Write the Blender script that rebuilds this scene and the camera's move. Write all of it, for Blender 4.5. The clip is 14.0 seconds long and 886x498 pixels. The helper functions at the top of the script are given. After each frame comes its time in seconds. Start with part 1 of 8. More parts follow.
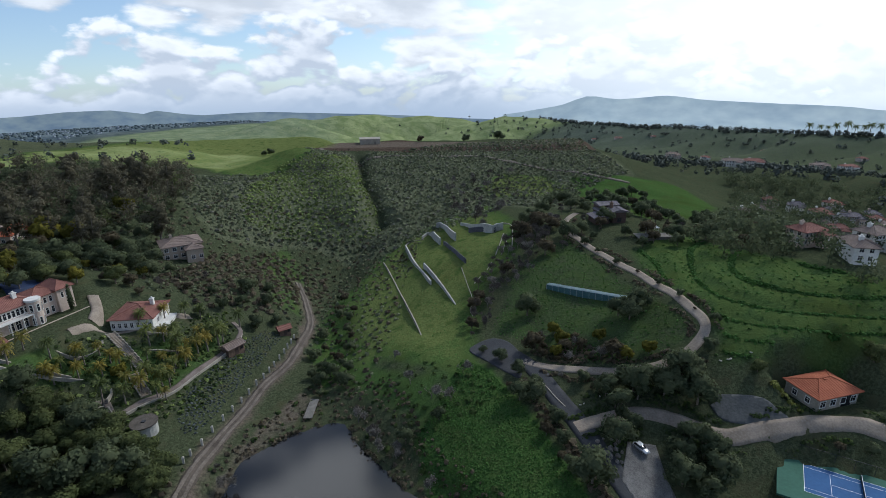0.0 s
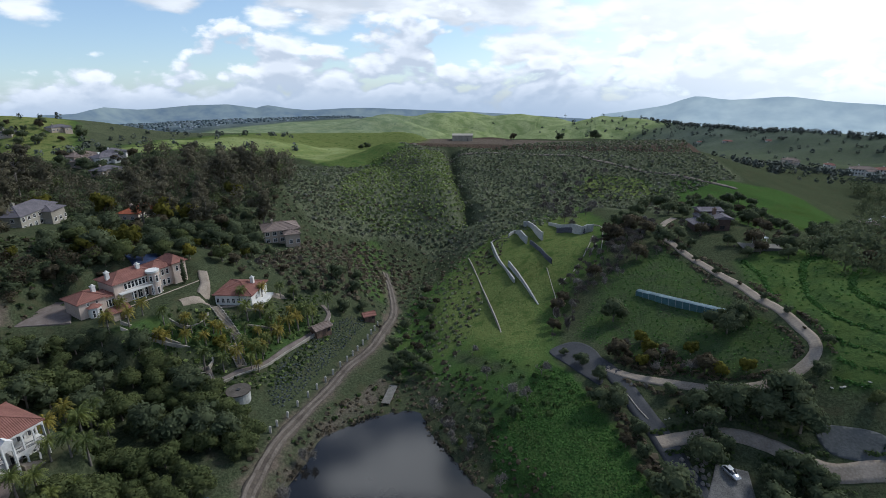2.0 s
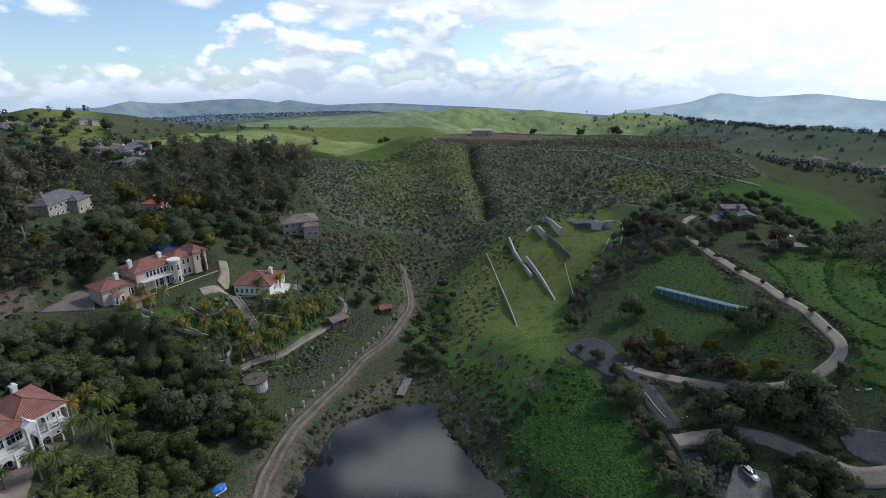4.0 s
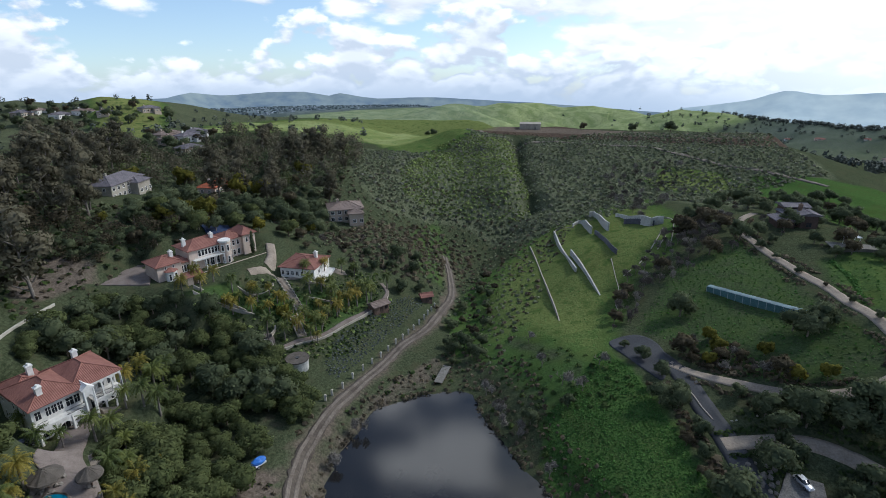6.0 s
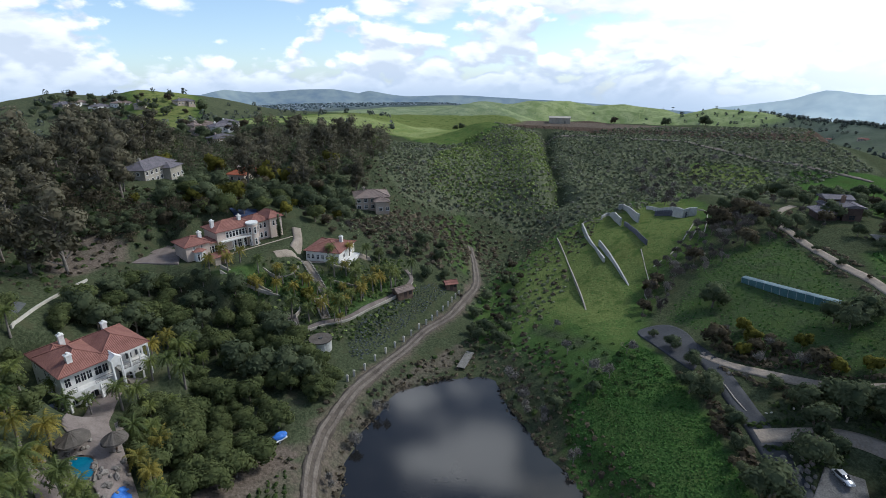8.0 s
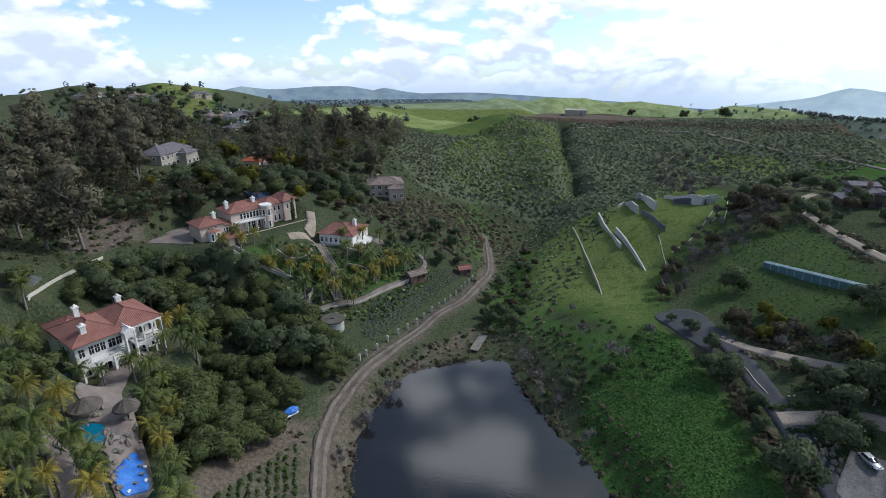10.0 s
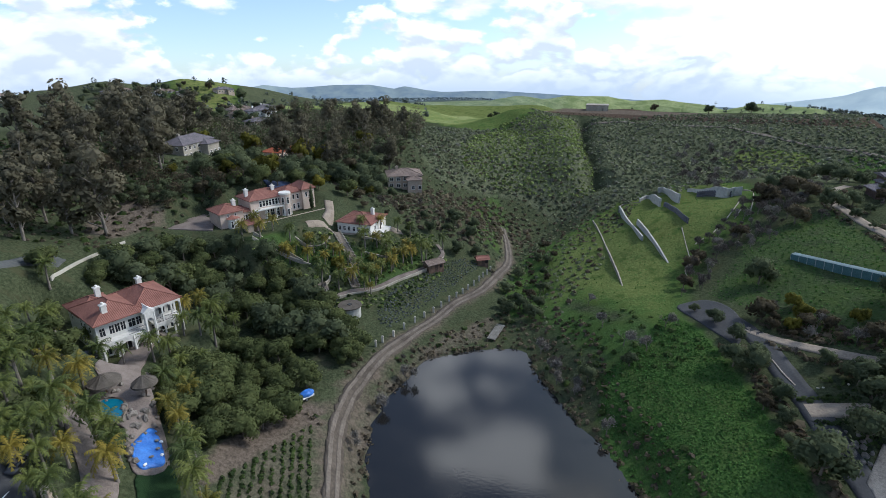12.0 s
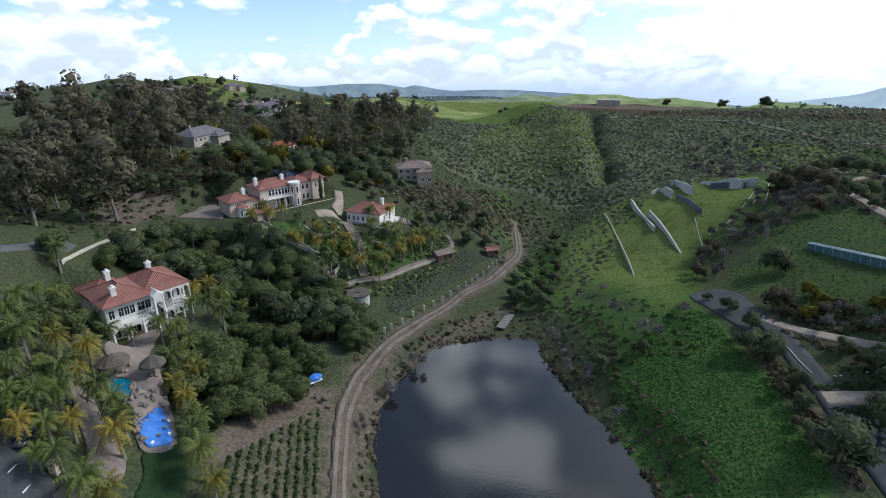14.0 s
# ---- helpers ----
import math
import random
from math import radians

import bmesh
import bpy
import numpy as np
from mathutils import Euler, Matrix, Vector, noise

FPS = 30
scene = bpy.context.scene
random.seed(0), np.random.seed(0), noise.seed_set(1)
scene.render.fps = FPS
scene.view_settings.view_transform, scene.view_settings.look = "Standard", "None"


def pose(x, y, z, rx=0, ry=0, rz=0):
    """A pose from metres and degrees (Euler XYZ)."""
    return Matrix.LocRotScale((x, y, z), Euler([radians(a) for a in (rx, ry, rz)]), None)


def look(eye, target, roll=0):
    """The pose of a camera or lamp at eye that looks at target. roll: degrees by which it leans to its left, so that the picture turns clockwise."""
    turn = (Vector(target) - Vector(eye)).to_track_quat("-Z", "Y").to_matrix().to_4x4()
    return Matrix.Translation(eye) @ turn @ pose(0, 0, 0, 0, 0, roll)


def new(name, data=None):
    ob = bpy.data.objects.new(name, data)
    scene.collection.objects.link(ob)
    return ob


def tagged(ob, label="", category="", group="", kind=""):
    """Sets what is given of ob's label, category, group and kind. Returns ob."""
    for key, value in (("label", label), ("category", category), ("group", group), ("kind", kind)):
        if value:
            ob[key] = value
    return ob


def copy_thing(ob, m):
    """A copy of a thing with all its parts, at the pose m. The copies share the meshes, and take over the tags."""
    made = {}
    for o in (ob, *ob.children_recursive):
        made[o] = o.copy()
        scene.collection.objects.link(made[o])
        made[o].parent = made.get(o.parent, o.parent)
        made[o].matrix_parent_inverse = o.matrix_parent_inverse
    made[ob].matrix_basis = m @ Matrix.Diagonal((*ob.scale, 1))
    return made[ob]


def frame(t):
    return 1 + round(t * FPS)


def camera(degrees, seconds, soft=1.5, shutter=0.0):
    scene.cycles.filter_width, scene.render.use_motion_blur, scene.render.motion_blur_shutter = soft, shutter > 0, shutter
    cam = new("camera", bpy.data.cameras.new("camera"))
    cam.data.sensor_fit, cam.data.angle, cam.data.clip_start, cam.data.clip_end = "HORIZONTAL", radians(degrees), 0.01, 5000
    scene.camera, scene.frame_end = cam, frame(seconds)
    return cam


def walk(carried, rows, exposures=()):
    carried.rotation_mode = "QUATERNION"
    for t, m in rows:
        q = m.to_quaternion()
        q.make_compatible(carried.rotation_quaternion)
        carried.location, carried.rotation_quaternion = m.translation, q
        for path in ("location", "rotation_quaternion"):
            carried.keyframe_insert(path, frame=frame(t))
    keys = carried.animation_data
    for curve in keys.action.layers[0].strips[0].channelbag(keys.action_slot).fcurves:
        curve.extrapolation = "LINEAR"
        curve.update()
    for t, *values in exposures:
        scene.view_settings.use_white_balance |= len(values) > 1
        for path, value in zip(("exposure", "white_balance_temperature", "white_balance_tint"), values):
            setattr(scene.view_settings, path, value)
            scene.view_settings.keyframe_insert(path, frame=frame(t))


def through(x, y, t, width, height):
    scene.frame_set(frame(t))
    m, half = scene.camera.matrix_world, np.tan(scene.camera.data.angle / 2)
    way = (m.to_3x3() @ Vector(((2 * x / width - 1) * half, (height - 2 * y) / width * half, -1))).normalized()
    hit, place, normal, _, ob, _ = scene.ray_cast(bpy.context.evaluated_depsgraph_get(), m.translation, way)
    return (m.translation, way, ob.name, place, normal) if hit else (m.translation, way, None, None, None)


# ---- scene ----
cam = camera(80.0, 14.0, 0.6)
ROWS = [
    (0, -0.86, -0.26, 81.0, 70.88, 0.43, 2.57),
    (0.5, -0.77, -0.04, 80.62, 70.93, 0.4, 8.54),
    (1, -0.58, -0.15, 80.6, 70.89, 0.4, 11.36),
    (1.5, -0.42, -0.19, 80.45, 70.82, 0.37, 12.33),
    (2, -0.38, -0.22, 80.31, 70.74, 0.35, 12.52),
    (2.5, -0.42, -0.2, 80.14, 70.61, 0.27, 12.83),
    (3, -0.42, -0.22, 79.91, 70.5, 0.19, 13.42),
    (3.5, -0.27, -0.19, 79.68, 70.4, 0.19, 14.19),
    (5.8, 0.03, 0.16, 78.1, 69.84, -0.04, 18.58),
    (6, 0.04, 0.17, 77.54, 69.82, -0.04, 19.76),
    (6.5, 0.1, 0.16, 77.27, 69.79, -0.04, 20.29),
    (7, 0.11, 0.19, 76.76, 69.78, -0.07, 20.84),
    (7.5, 0.25, 0.42, 74.25, 69.69, -0.06, 22.39),
    (8, 0.25, 0.36, 73.59, 69.69, -0.07, 22.78),
    (10.3, 0.18, 0.24, 68.8, 69.46, -0.07, 24.5),
    (10.5, 0.18, 0.23, 68.64, 69.45, -0.07, 24.57),
    (11, 0.11, 0.21, 68.12, 69.45, -0.07, 24.67),
    (11.5, 0.28, 0.24, 67.71, 69.46, -0.01, 24.95),
    (12, 0.34, 0.38, 66.28, 69.38, 0.09, 26.42),
    (12.5, 0.35, 0.32, 65.89, 69.39, 0.15, 26.54),
    (13, 0.45, 0.37, 64.24, 69.28, 0.25, 27.15),
    (13.5, 0.49, 0.35, 63.79, 69.31, 0.25, 27.27),
    (14, 0.44, 0.34, 63.41, 69.32, 0.25, 27.47),
]
walk(cam, [(t, pose(x, y, z, rx, ry, rz)) for t, x, y, z, rx, ry, rz in ROWS], [(0.0, 0.16, 5900, 9), (3.5, 0.26, 5900, 9), (7.0, 0.40, 5900, 9), (14.0, 0.58, 5900, 9)])

# ---------------------------------------------------------------- sky and sun
SUN_AZ, SUN_EL = radians(48), radians(42)      # clockwise from +y, above the ground


def sky():
    w = bpy.data.worlds.new("sky")
    scene.world = w
    w.use_nodes = True
    n, l = w.node_tree.nodes, w.node_tree.links
    n.clear()
    out, bg = n.new("ShaderNodeOutputWorld"), n.new("ShaderNodeBackground")
    l.new(bg.outputs[0], out.inputs[0])

    def math_(op, a, b=None, clamp=False):
        m = n.new("ShaderNodeMath")
        m.operation, m.use_clamp = op, clamp
        for i, v in enumerate((a, b)):
            if v is None:
                continue
            if isinstance(v, (int, float)):
                m.inputs[i].default_value = v
            else:
                l.new(v, m.inputs[i])
        return m.outputs[0]

    def mix(fac, a, b):
        m = n.new("ShaderNodeMix")
        m.data_type = "RGBA"
        for sock, v in ((m.inputs[0], fac), (m.inputs[6], a), (m.inputs[7], b)):
            if isinstance(v, tuple):
                sock.default_value = (*v, 1)
            elif isinstance(v, (int, float)):
                sock.default_value = v
            else:
                l.new(v, sock)
        return m.outputs[2]

    def ramp(v, lo, hi):
        m = n.new("ShaderNodeMapRange")
        m.interpolation_type = "SMOOTHSTEP"
        l.new(v, m.inputs[0])
        m.inputs[1].default_value, m.inputs[2].default_value = lo, hi
        return m.outputs[0]

    tc, sep = n.new("ShaderNodeTexCoord"), n.new("ShaderNodeSeparateXYZ")
    l.new(tc.outputs["Generated"], sep.inputs[0])
    x, y, z = sep.outputs
    up = math_("MAXIMUM", math_("ADD", z, 0.086), 0.0)          # height over the sea's edge
    comb = n.new("ShaderNodeCombineXYZ")
    l.new(x, comb.inputs[0]), l.new(y, comb.inputs[1]), l.new(math_("MAXIMUM", up, 0.02), comb.inputs[2])
    st = n.new("ShaderNodeTexSky")
    st.sky_type, st.sun_disc, st.sun_elevation, st.sun_rotation = "NISHITA", False, SUN_EL, SUN_AZ
    l.new(comb.outputs[0], st.inputs[0])
    blue = n.new("ShaderNodeVectorMath")
    blue.operation = "SCALE"
    l.new(st.outputs[0], blue.inputs[0])
    blue.inputs[3].default_value = 0.13
    # clouds in two decks: a heaped bank along the horizon, and broken cloud with grey bases above it
    def field(lift, scale, flat, detail, rough, warp=0.2):
        v = n.new("ShaderNodeCombineXYZ")
        l.new(x, v.inputs[0]), l.new(y, v.inputs[1])
        l.new(math_("ADD", math_("MULTIPLY", z, flat), lift), v.inputs[2])
        t = n.new("ShaderNodeTexNoise")
        l.new(v.outputs[0], t.inputs["Vector"])
        t.inputs["Scale"].default_value, t.inputs["Detail"].default_value, t.inputs["Roughness"].default_value = scale, detail, rough
        t.inputs["Distortion"].default_value = warp
        return t.outputs[0]

    def puffs(lift, scale, flat):
        v = n.new("ShaderNodeCombineXYZ")
        l.new(x, v.inputs[0]), l.new(y, v.inputs[1])
        l.new(math_("ADD", math_("MULTIPLY", z, flat), lift), v.inputs[2])
        t = n.new("ShaderNodeTexVoronoi")
        t.feature = "SMOOTH_F1"
        l.new(v.outputs[0], t.inputs["Vector"])
        t.inputs["Scale"].default_value, t.inputs["Detail"].default_value, t.inputs["Smoothness"].default_value = scale, 2.0, 0.35
        return math_("SUBTRACT", 0.62, t.outputs[0])

    def heap(lift, scale, flat):
        return math_("ADD", math_("MULTIPLY", field(lift, scale, flat, 10, 0.56), 0.85), math_("MULTIPLY", puffs(lift, scale * 2.6, flat), 0.20))

    s = Vector((math.sin(radians(30)) * math.cos(radians(27)), math.cos(radians(30)) * math.cos(radians(27)), math.sin(radians(27))))      # the thin bright veil below the sun
    dot = n.new("ShaderNodeVectorMath")
    dot.operation = "DOT_PRODUCT"
    l.new(tc.outputs["Generated"], dot.inputs[0])
    dot.inputs[1].default_value = s
    near_sun = ramp(dot.outputs["Value"], 0.72, 0.95)
    low_a, low_b = heap(2.0, 5.2, 1.9), heap(2.035, 5.2, 1.9)
    high_a, high_b = heap(7.3, 2.9, 2.6), heap(7.36, 2.9, 2.6)
    # the bank thins out with height, the upper deck comes in above it
    low_body = math_("ADD", math_("SUBTRACT", low_a, math_("MULTIPLY", up, 1.25)), math_("MULTIPLY", near_sun, 0.05))
    low_cover = ramp(low_body, 0.235, 0.300)
    high_body = math_("ADD", math_("ADD", high_a, math_("SUBTRACT", math_("MULTIPLY", ramp(up, 0.08, 0.20), 0.12), math_("MULTIPLY", ramp(up, 0.25, 0.45), 0.11))), math_("MULTIPLY", near_sun, 0.05))
    high_cover = ramp(high_body, 0.415, 0.500)
    low_top = ramp(math_("SUBTRACT", low_a, low_b), -0.07, 0.09)
    high_top = ramp(math_("SUBTRACT", high_a, high_b), -0.09, 0.09)
    low_lit = mix(low_top, (0.52, 0.57, 0.64), (0.90, 0.91, 0.93))
    low_lit = mix(math_("MULTIPLY", ramp(low_body, 0.30, 0.45), 0.5), low_lit, (0.50, 0.55, 0.62))
    high_lit = mix(high_top, (0.60, 0.63, 0.67), (0.90, 0.91, 0.92))
    high_lit = mix(math_("MULTIPLY", ramp(high_body, 0.50, 0.64), 0.75), high_lit, (0.50, 0.53, 0.57))
    clear = mix(math_("MULTIPLY", near_sun, 0.5), blue.outputs[0], (0.62, 0.90, 1.0))
    body_sky = mix(high_cover, clear, high_lit)
    tower = n.new("ShaderNodeVectorMath")
    tower.operation = "DOT_PRODUCT"
    l.new(tc.outputs["Generated"], tower.inputs[0])
    tower.inputs[1].default_value = Vector((math.sin(radians(-22)) * math.cos(radians(34)), math.cos(radians(-22)) * math.cos(radians(34)), math.sin(radians(34))))
    heaped = ramp(math_("ADD", tower.outputs["Value"], math_("MULTIPLY", math_("SUBTRACT", high_a, 0.45), 0.13)), 0.972, 0.993)
    body_sky = mix(heaped, body_sky, (2.1, 2.1, 2.1))      # a tall sunlit cloud above the picture, mirrored in the pond
    body_sky = mix(low_cover, body_sky, low_lit)
    body_sky = mix(math_("MULTIPLY", near_sun, 0.5), body_sky, (1.25, 1.26, 1.24))
    haze = mix(near_sun, (0.40, 0.48, 0.59), (0.86, 0.92, 0.95))
    low = math_("SUBTRACT", 1.0, ramp(up, 0.0, 0.085))
    l.new(mix(math_("MULTIPLY", low, 0.95), body_sky, haze), bg.inputs[0])
    bg.inputs[1].default_value = 1.0
    return w


sky()
sun = new("sun", bpy.data.lights.new("sun", "SUN"))
sun.data.energy, sun.data.angle, sun.data.color = 2.1, radians(10), (1.0, 0.95, 0.86)
sun.matrix_world = look((0, 0, 0), (-math.sin(SUN_AZ) * math.cos(SUN_EL), -math.cos(SUN_AZ) * math.cos(SUN_EL), -math.sin(SUN_EL)))


# ---------------------------------------------------------------- materials
def material(name, a, b, rough=0.9, scale=1.0, bump=0.25, fine=9.0, spec=0.2, metal=0.0, vary=0.0, speckle=0.0):
    """Two tones mixed by broad and fine noise in metres, with relief; vary: change from piece to piece; speckle: from leaf to leaf."""
    m = bpy.data.materials.new(name)
    m.use_nodes = True
    n, l = m.node_tree.nodes, m.node_tree.links
    p = n["Principled BSDF"]
    p.inputs["Roughness"].default_value, p.inputs["Specular IOR Level"].default_value = rough, spec
    p.inputs["Metallic"].default_value = metal
    geo = n.new("ShaderNodeNewGeometry")
    t1, t2 = n.new("ShaderNodeTexNoise"), n.new("ShaderNodeTexNoise")
    for t, s, d in ((t1, scale, 5), (t2, scale * fine, 4)):
        l.new(geo.outputs["Position"], t.inputs["Vector"])
        t.inputs["Scale"].default_value, t.inputs["Detail"].default_value = s, d
    add = n.new("ShaderNodeMath")
    add.operation = "ADD"
    half = n.new("ShaderNodeMath")
    half.operation = "MULTIPLY_ADD"
    l.new(t1.outputs[0], half.inputs[0])
    half.inputs[1].default_value, half.inputs[2].default_value = 1.6, -0.75
    l.new(half.outputs[0], add.inputs[0])
    f2 = n.new("ShaderNodeMath")
    f2.operation = "MULTIPLY_ADD"
    l.new(t2.outputs[0], f2.inputs[0])
    f2.inputs[1].default_value, f2.inputs[2].default_value = 1.3, -0.22
    l.new(f2.outputs[0], add.inputs[1])
    last = add.outputs[0]
    if vary:
        oi = n.new("ShaderNodeObjectInfo")
        v = n.new("ShaderNodeMath")
        v.operation = "MULTIPLY_ADD"
        l.new(oi.outputs["Random"], v.inputs[0])
        v.inputs[1].default_value = vary * 2
        sub = n.new("ShaderNodeMath")
        sub.operation = "SUBTRACT"
        l.new(last, sub.inputs[0])
        sub.inputs[1].default_value = vary
        l.new(sub.outputs[0], v.inputs[2])
        last = v.outputs[0]
    if speckle:
        sp = n.new("ShaderNodeMath")
        sp.operation = "MULTIPLY_ADD"
        l.new(geo.outputs["Random Per Island"], sp.inputs[0])
        sp.inputs[1].default_value = speckle
        off = n.new("ShaderNodeMath")
        off.operation = "SUBTRACT"
        l.new(last, off.inputs[0])
        off.inputs[1].default_value = speckle / 2
        l.new(off.outputs[0], sp.inputs[2])
        last = sp.outputs[0]
    mx = n.new("ShaderNodeMix")
    mx.data_type, mx.clamp_factor = "RGBA", True
    l.new(last, mx.inputs[0])
    mx.inputs[6].default_value, mx.inputs[7].default_value = (*a, 1), (*b, 1)
    l.new(mx.outputs[2], p.inputs["Base Color"])
    if bump:
        bp = n.new("ShaderNodeBump")
        bp.inputs["Strength"].default_value, bp.inputs["Distance"].default_value = min(1.0, bump * 2), 0.08
        l.new(t2.outputs[0], bp.inputs["Height"])
        l.new(bp.outputs[0], p.inputs["Normal"])
    return m


def roof_tiles(name, a, b):
    """Barrel tiles: courses along the slope, rows every 0.32 m."""
    m = material(name, a, b, 0.85, 0.5, 0.3, 7.0, vary=0.1)
    n, l = m.node_tree.nodes, m.node_tree.links
    uv = n.new("ShaderNodeUVMap")
    sep = n.new("ShaderNodeSeparateXYZ")
    l.new(uv.outputs[0], sep.inputs[0])
    s1 = n.new("ShaderNodeMath")
    s1.operation = "MULTIPLY"
    s1.inputs[1].default_value = 2 * math.pi / 0.32
    l.new(sep.outputs[0], s1.inputs[0])
    s2 = n.new("ShaderNodeMath")
    s2.operation = "SINE"
    l.new(s1.outputs[0], s2.inputs[0])
    b2 = n.new("ShaderNodeBump")
    b2.inputs["Strength"].default_value, b2.inputs["Distance"].default_value = 0.7, 0.06
    l.new(s2.outputs[0], b2.inputs["Height"])
    p = n["Principled BSDF"]
    l.new(p.inputs["Normal"].links[0].from_socket, b2.inputs["Normal"])
    l.new(b2.outputs[0], p.inputs["Normal"])
    return m


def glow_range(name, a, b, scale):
    """A far range seen through miles of air: a simple backdrop, its haze painted as tint and faint glow."""
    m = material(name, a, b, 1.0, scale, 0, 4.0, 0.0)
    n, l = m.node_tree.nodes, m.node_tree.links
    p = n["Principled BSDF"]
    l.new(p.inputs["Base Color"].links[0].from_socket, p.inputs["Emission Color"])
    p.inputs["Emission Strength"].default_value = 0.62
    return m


def leafy(m, through=0.42):
    """Let part of the light pass through thin leaves."""
    n, l = m.node_tree.nodes, m.node_tree.links
    p, out = n["Principled BSDF"], n["Material Output"]
    t, mx = n.new("ShaderNodeBsdfTranslucent"), n.new("ShaderNodeMixShader")
    l.new(p.inputs["Base Color"].links[0].from_socket, t.inputs[0])
    mx.inputs[0].default_value = through
    l.new(p.outputs[0], mx.inputs[1])
    l.new(t.outputs[0], mx.inputs[2])
    l.new(mx.outputs[0], out.inputs[0])


BARK = material("bark", (0.10, 0.08, 0.06), (0.22, 0.19, 0.16), 0.95, 1.5)
PALE_BARK = material("pale_bark", (0.11, 0.095, 0.08), (0.25, 0.22, 0.19), 0.95, 1.2)
LEAF_DARK = material("dark_leaves", (0.059, 0.078, 0.042), (0.129, 0.149, 0.079), 0.8, 0.25, 0, 6.0, 0.08, vary=0.25, speckle=0.5)
LEAF_MID = material("pepper_leaves", (0.063, 0.082, 0.031), (0.145, 0.165, 0.066), 0.8, 0.3, 0, 6.0, 0.08, vary=0.22, speckle=0.5)
LEAF_GUM = material("gum_leaves", (0.073, 0.070, 0.046), (0.169, 0.153, 0.103), 0.8, 0.2, 0, 6.0, 0.08, vary=0.3, speckle=0.5)
LEAF_RUST = material("russet_leaves", (0.054, 0.046, 0.030), (0.134, 0.113, 0.070), 0.8, 0.25, 0, 6.0, 0.08, vary=0.3, speckle=0.5)
LEAF_GOLD = material("golden_leaves", (0.072, 0.074, 0.014), (0.205, 0.185, 0.034), 0.8, 0.3, 0, 6.0, 0.08, vary=0.3, speckle=0.4)
FROND = material("palm_fronds", (0.048, 0.073, 0.017), (0.162, 0.184, 0.041), 0.6, 0.35, 0, 5.0, 0.3, vary=0.35, speckle=0.4)
FROND_GOLD = material("yellowed_fronds", (0.096, 0.103, 0.017), (0.299, 0.230, 0.034), 0.6, 0.35, 0, 5.0, 0.3, vary=0.3, speckle=0.4)
TWIG = material("bare_twigs", (0.050, 0.043, 0.037), (0.135, 0.117, 0.100), 0.9, 0.5, 0, 6.0, vary=0.2, speckle=0.3)
PALE_TWIG = material("pale_bare_twigs", (0.10, 0.092, 0.080), (0.24, 0.215, 0.185), 0.9, 0.5, 0, 6.0, vary=0.2, speckle=0.3)
# far woods' green paled and greyed to paint in the haze
FAR_LEAF = material("hazed_far_leaves", (0.052, 0.065, 0.058), (0.116, 0.127, 0.101), 0.9, 0.05, 0, 6.0, speckle=0.4)
SPUR_MAT = material("spur_brush", (0.076, 0.116, 0.032), (0.282, 0.344, 0.116), 0.9, 0.12, 0, 8.0, speckle=0.45)
SAGE_MAT = material("sage_brush", (0.068, 0.084, 0.046), (0.219, 0.242, 0.143), 0.9, 0.08, 0, 9.0, speckle=0.45)
GREY_SAGE = material("grey_sage_brush", (0.084, 0.089, 0.067), (0.215, 0.215, 0.170), 0.9, 0.08, 0, 9.0, speckle=0.45)
BRUSH = material("green_brush", (0.026, 0.045, 0.017), (0.078, 0.113, 0.030), 0.9, 0.15, 0, 7.0, speckle=0.4)
DRY = material("dry_brush", (0.059, 0.049, 0.034), (0.173, 0.143, 0.096), 0.9, 0.2, 0, 7.0, speckle=0.4)
LAVENDER_MAT = material("grey_lavender", (0.045, 0.058, 0.050), (0.15, 0.165, 0.17), 0.9, 0.4, 0, 6.0, speckle=0.4)
TUFT = material("grass_tufts", (0.035, 0.090, 0.021), (0.092, 0.191, 0.044), 0.9, 0.1, 0, 12.0, speckle=0.5)
ASPHALT = material("asphalt", (0.034, 0.036, 0.040), (0.062, 0.063, 0.067), 0.9, 0.25, 0.2, 12.0)
CONCRETE = material("pale_concrete", (0.170, 0.138, 0.106), (0.325, 0.272, 0.216), 0.9, 0.3, 0.2, 9.0)
DIRT_MAT = material("pale_dirt", (0.076, 0.062, 0.050), (0.188, 0.160, 0.133), 0.95, 0.35, 0.5, 7.0)
SOIL_MAT = material("brown_soil", (0.048, 0.039, 0.031), (0.120, 0.099, 0.080), 0.95, 0.3, 0.6, 7.0)
PAVER = material("pinkish_pavers", (0.111, 0.088, 0.076), (0.221, 0.184, 0.163), 0.85, 0.5, 0.3, 9.0)
GRAVEL_MAT = material("gravel", (0.052, 0.056, 0.056), (0.105, 0.108, 0.104), 0.95, 0.2, 0.4, 10.0)
WHITE = material("white_stucco", (0.540, 0.522, 0.486), (0.720, 0.702, 0.666), 0.85, 0.3, 0.1, 8.0)
SALMON = material("salmon_stucco", (0.44, 0.345, 0.285), (0.58, 0.475, 0.400), 0.85, 0.3, 0.1, 8.0)
TAN = material("tan_stucco", (0.30, 0.24, 0.19), (0.46, 0.38, 0.31), 0.85, 0.3, 0.1, 8.0)
ROOF_RED = roof_tiles("terracotta_tiles", (0.165, 0.072, 0.056), (0.275, 0.128, 0.100))
ROOF_ORANGE = roof_tiles("orange_tiles", (0.27, 0.078, 0.040), (0.40, 0.130, 0.068))
ROOF_BROWN = roof_tiles("brown_tiles", (0.13, 0.10, 0.085), (0.25, 0.19, 0.16))
ROOF_GREY = roof_tiles("grey_shingles", (0.09, 0.085, 0.095), (0.17, 0.15, 0.16))
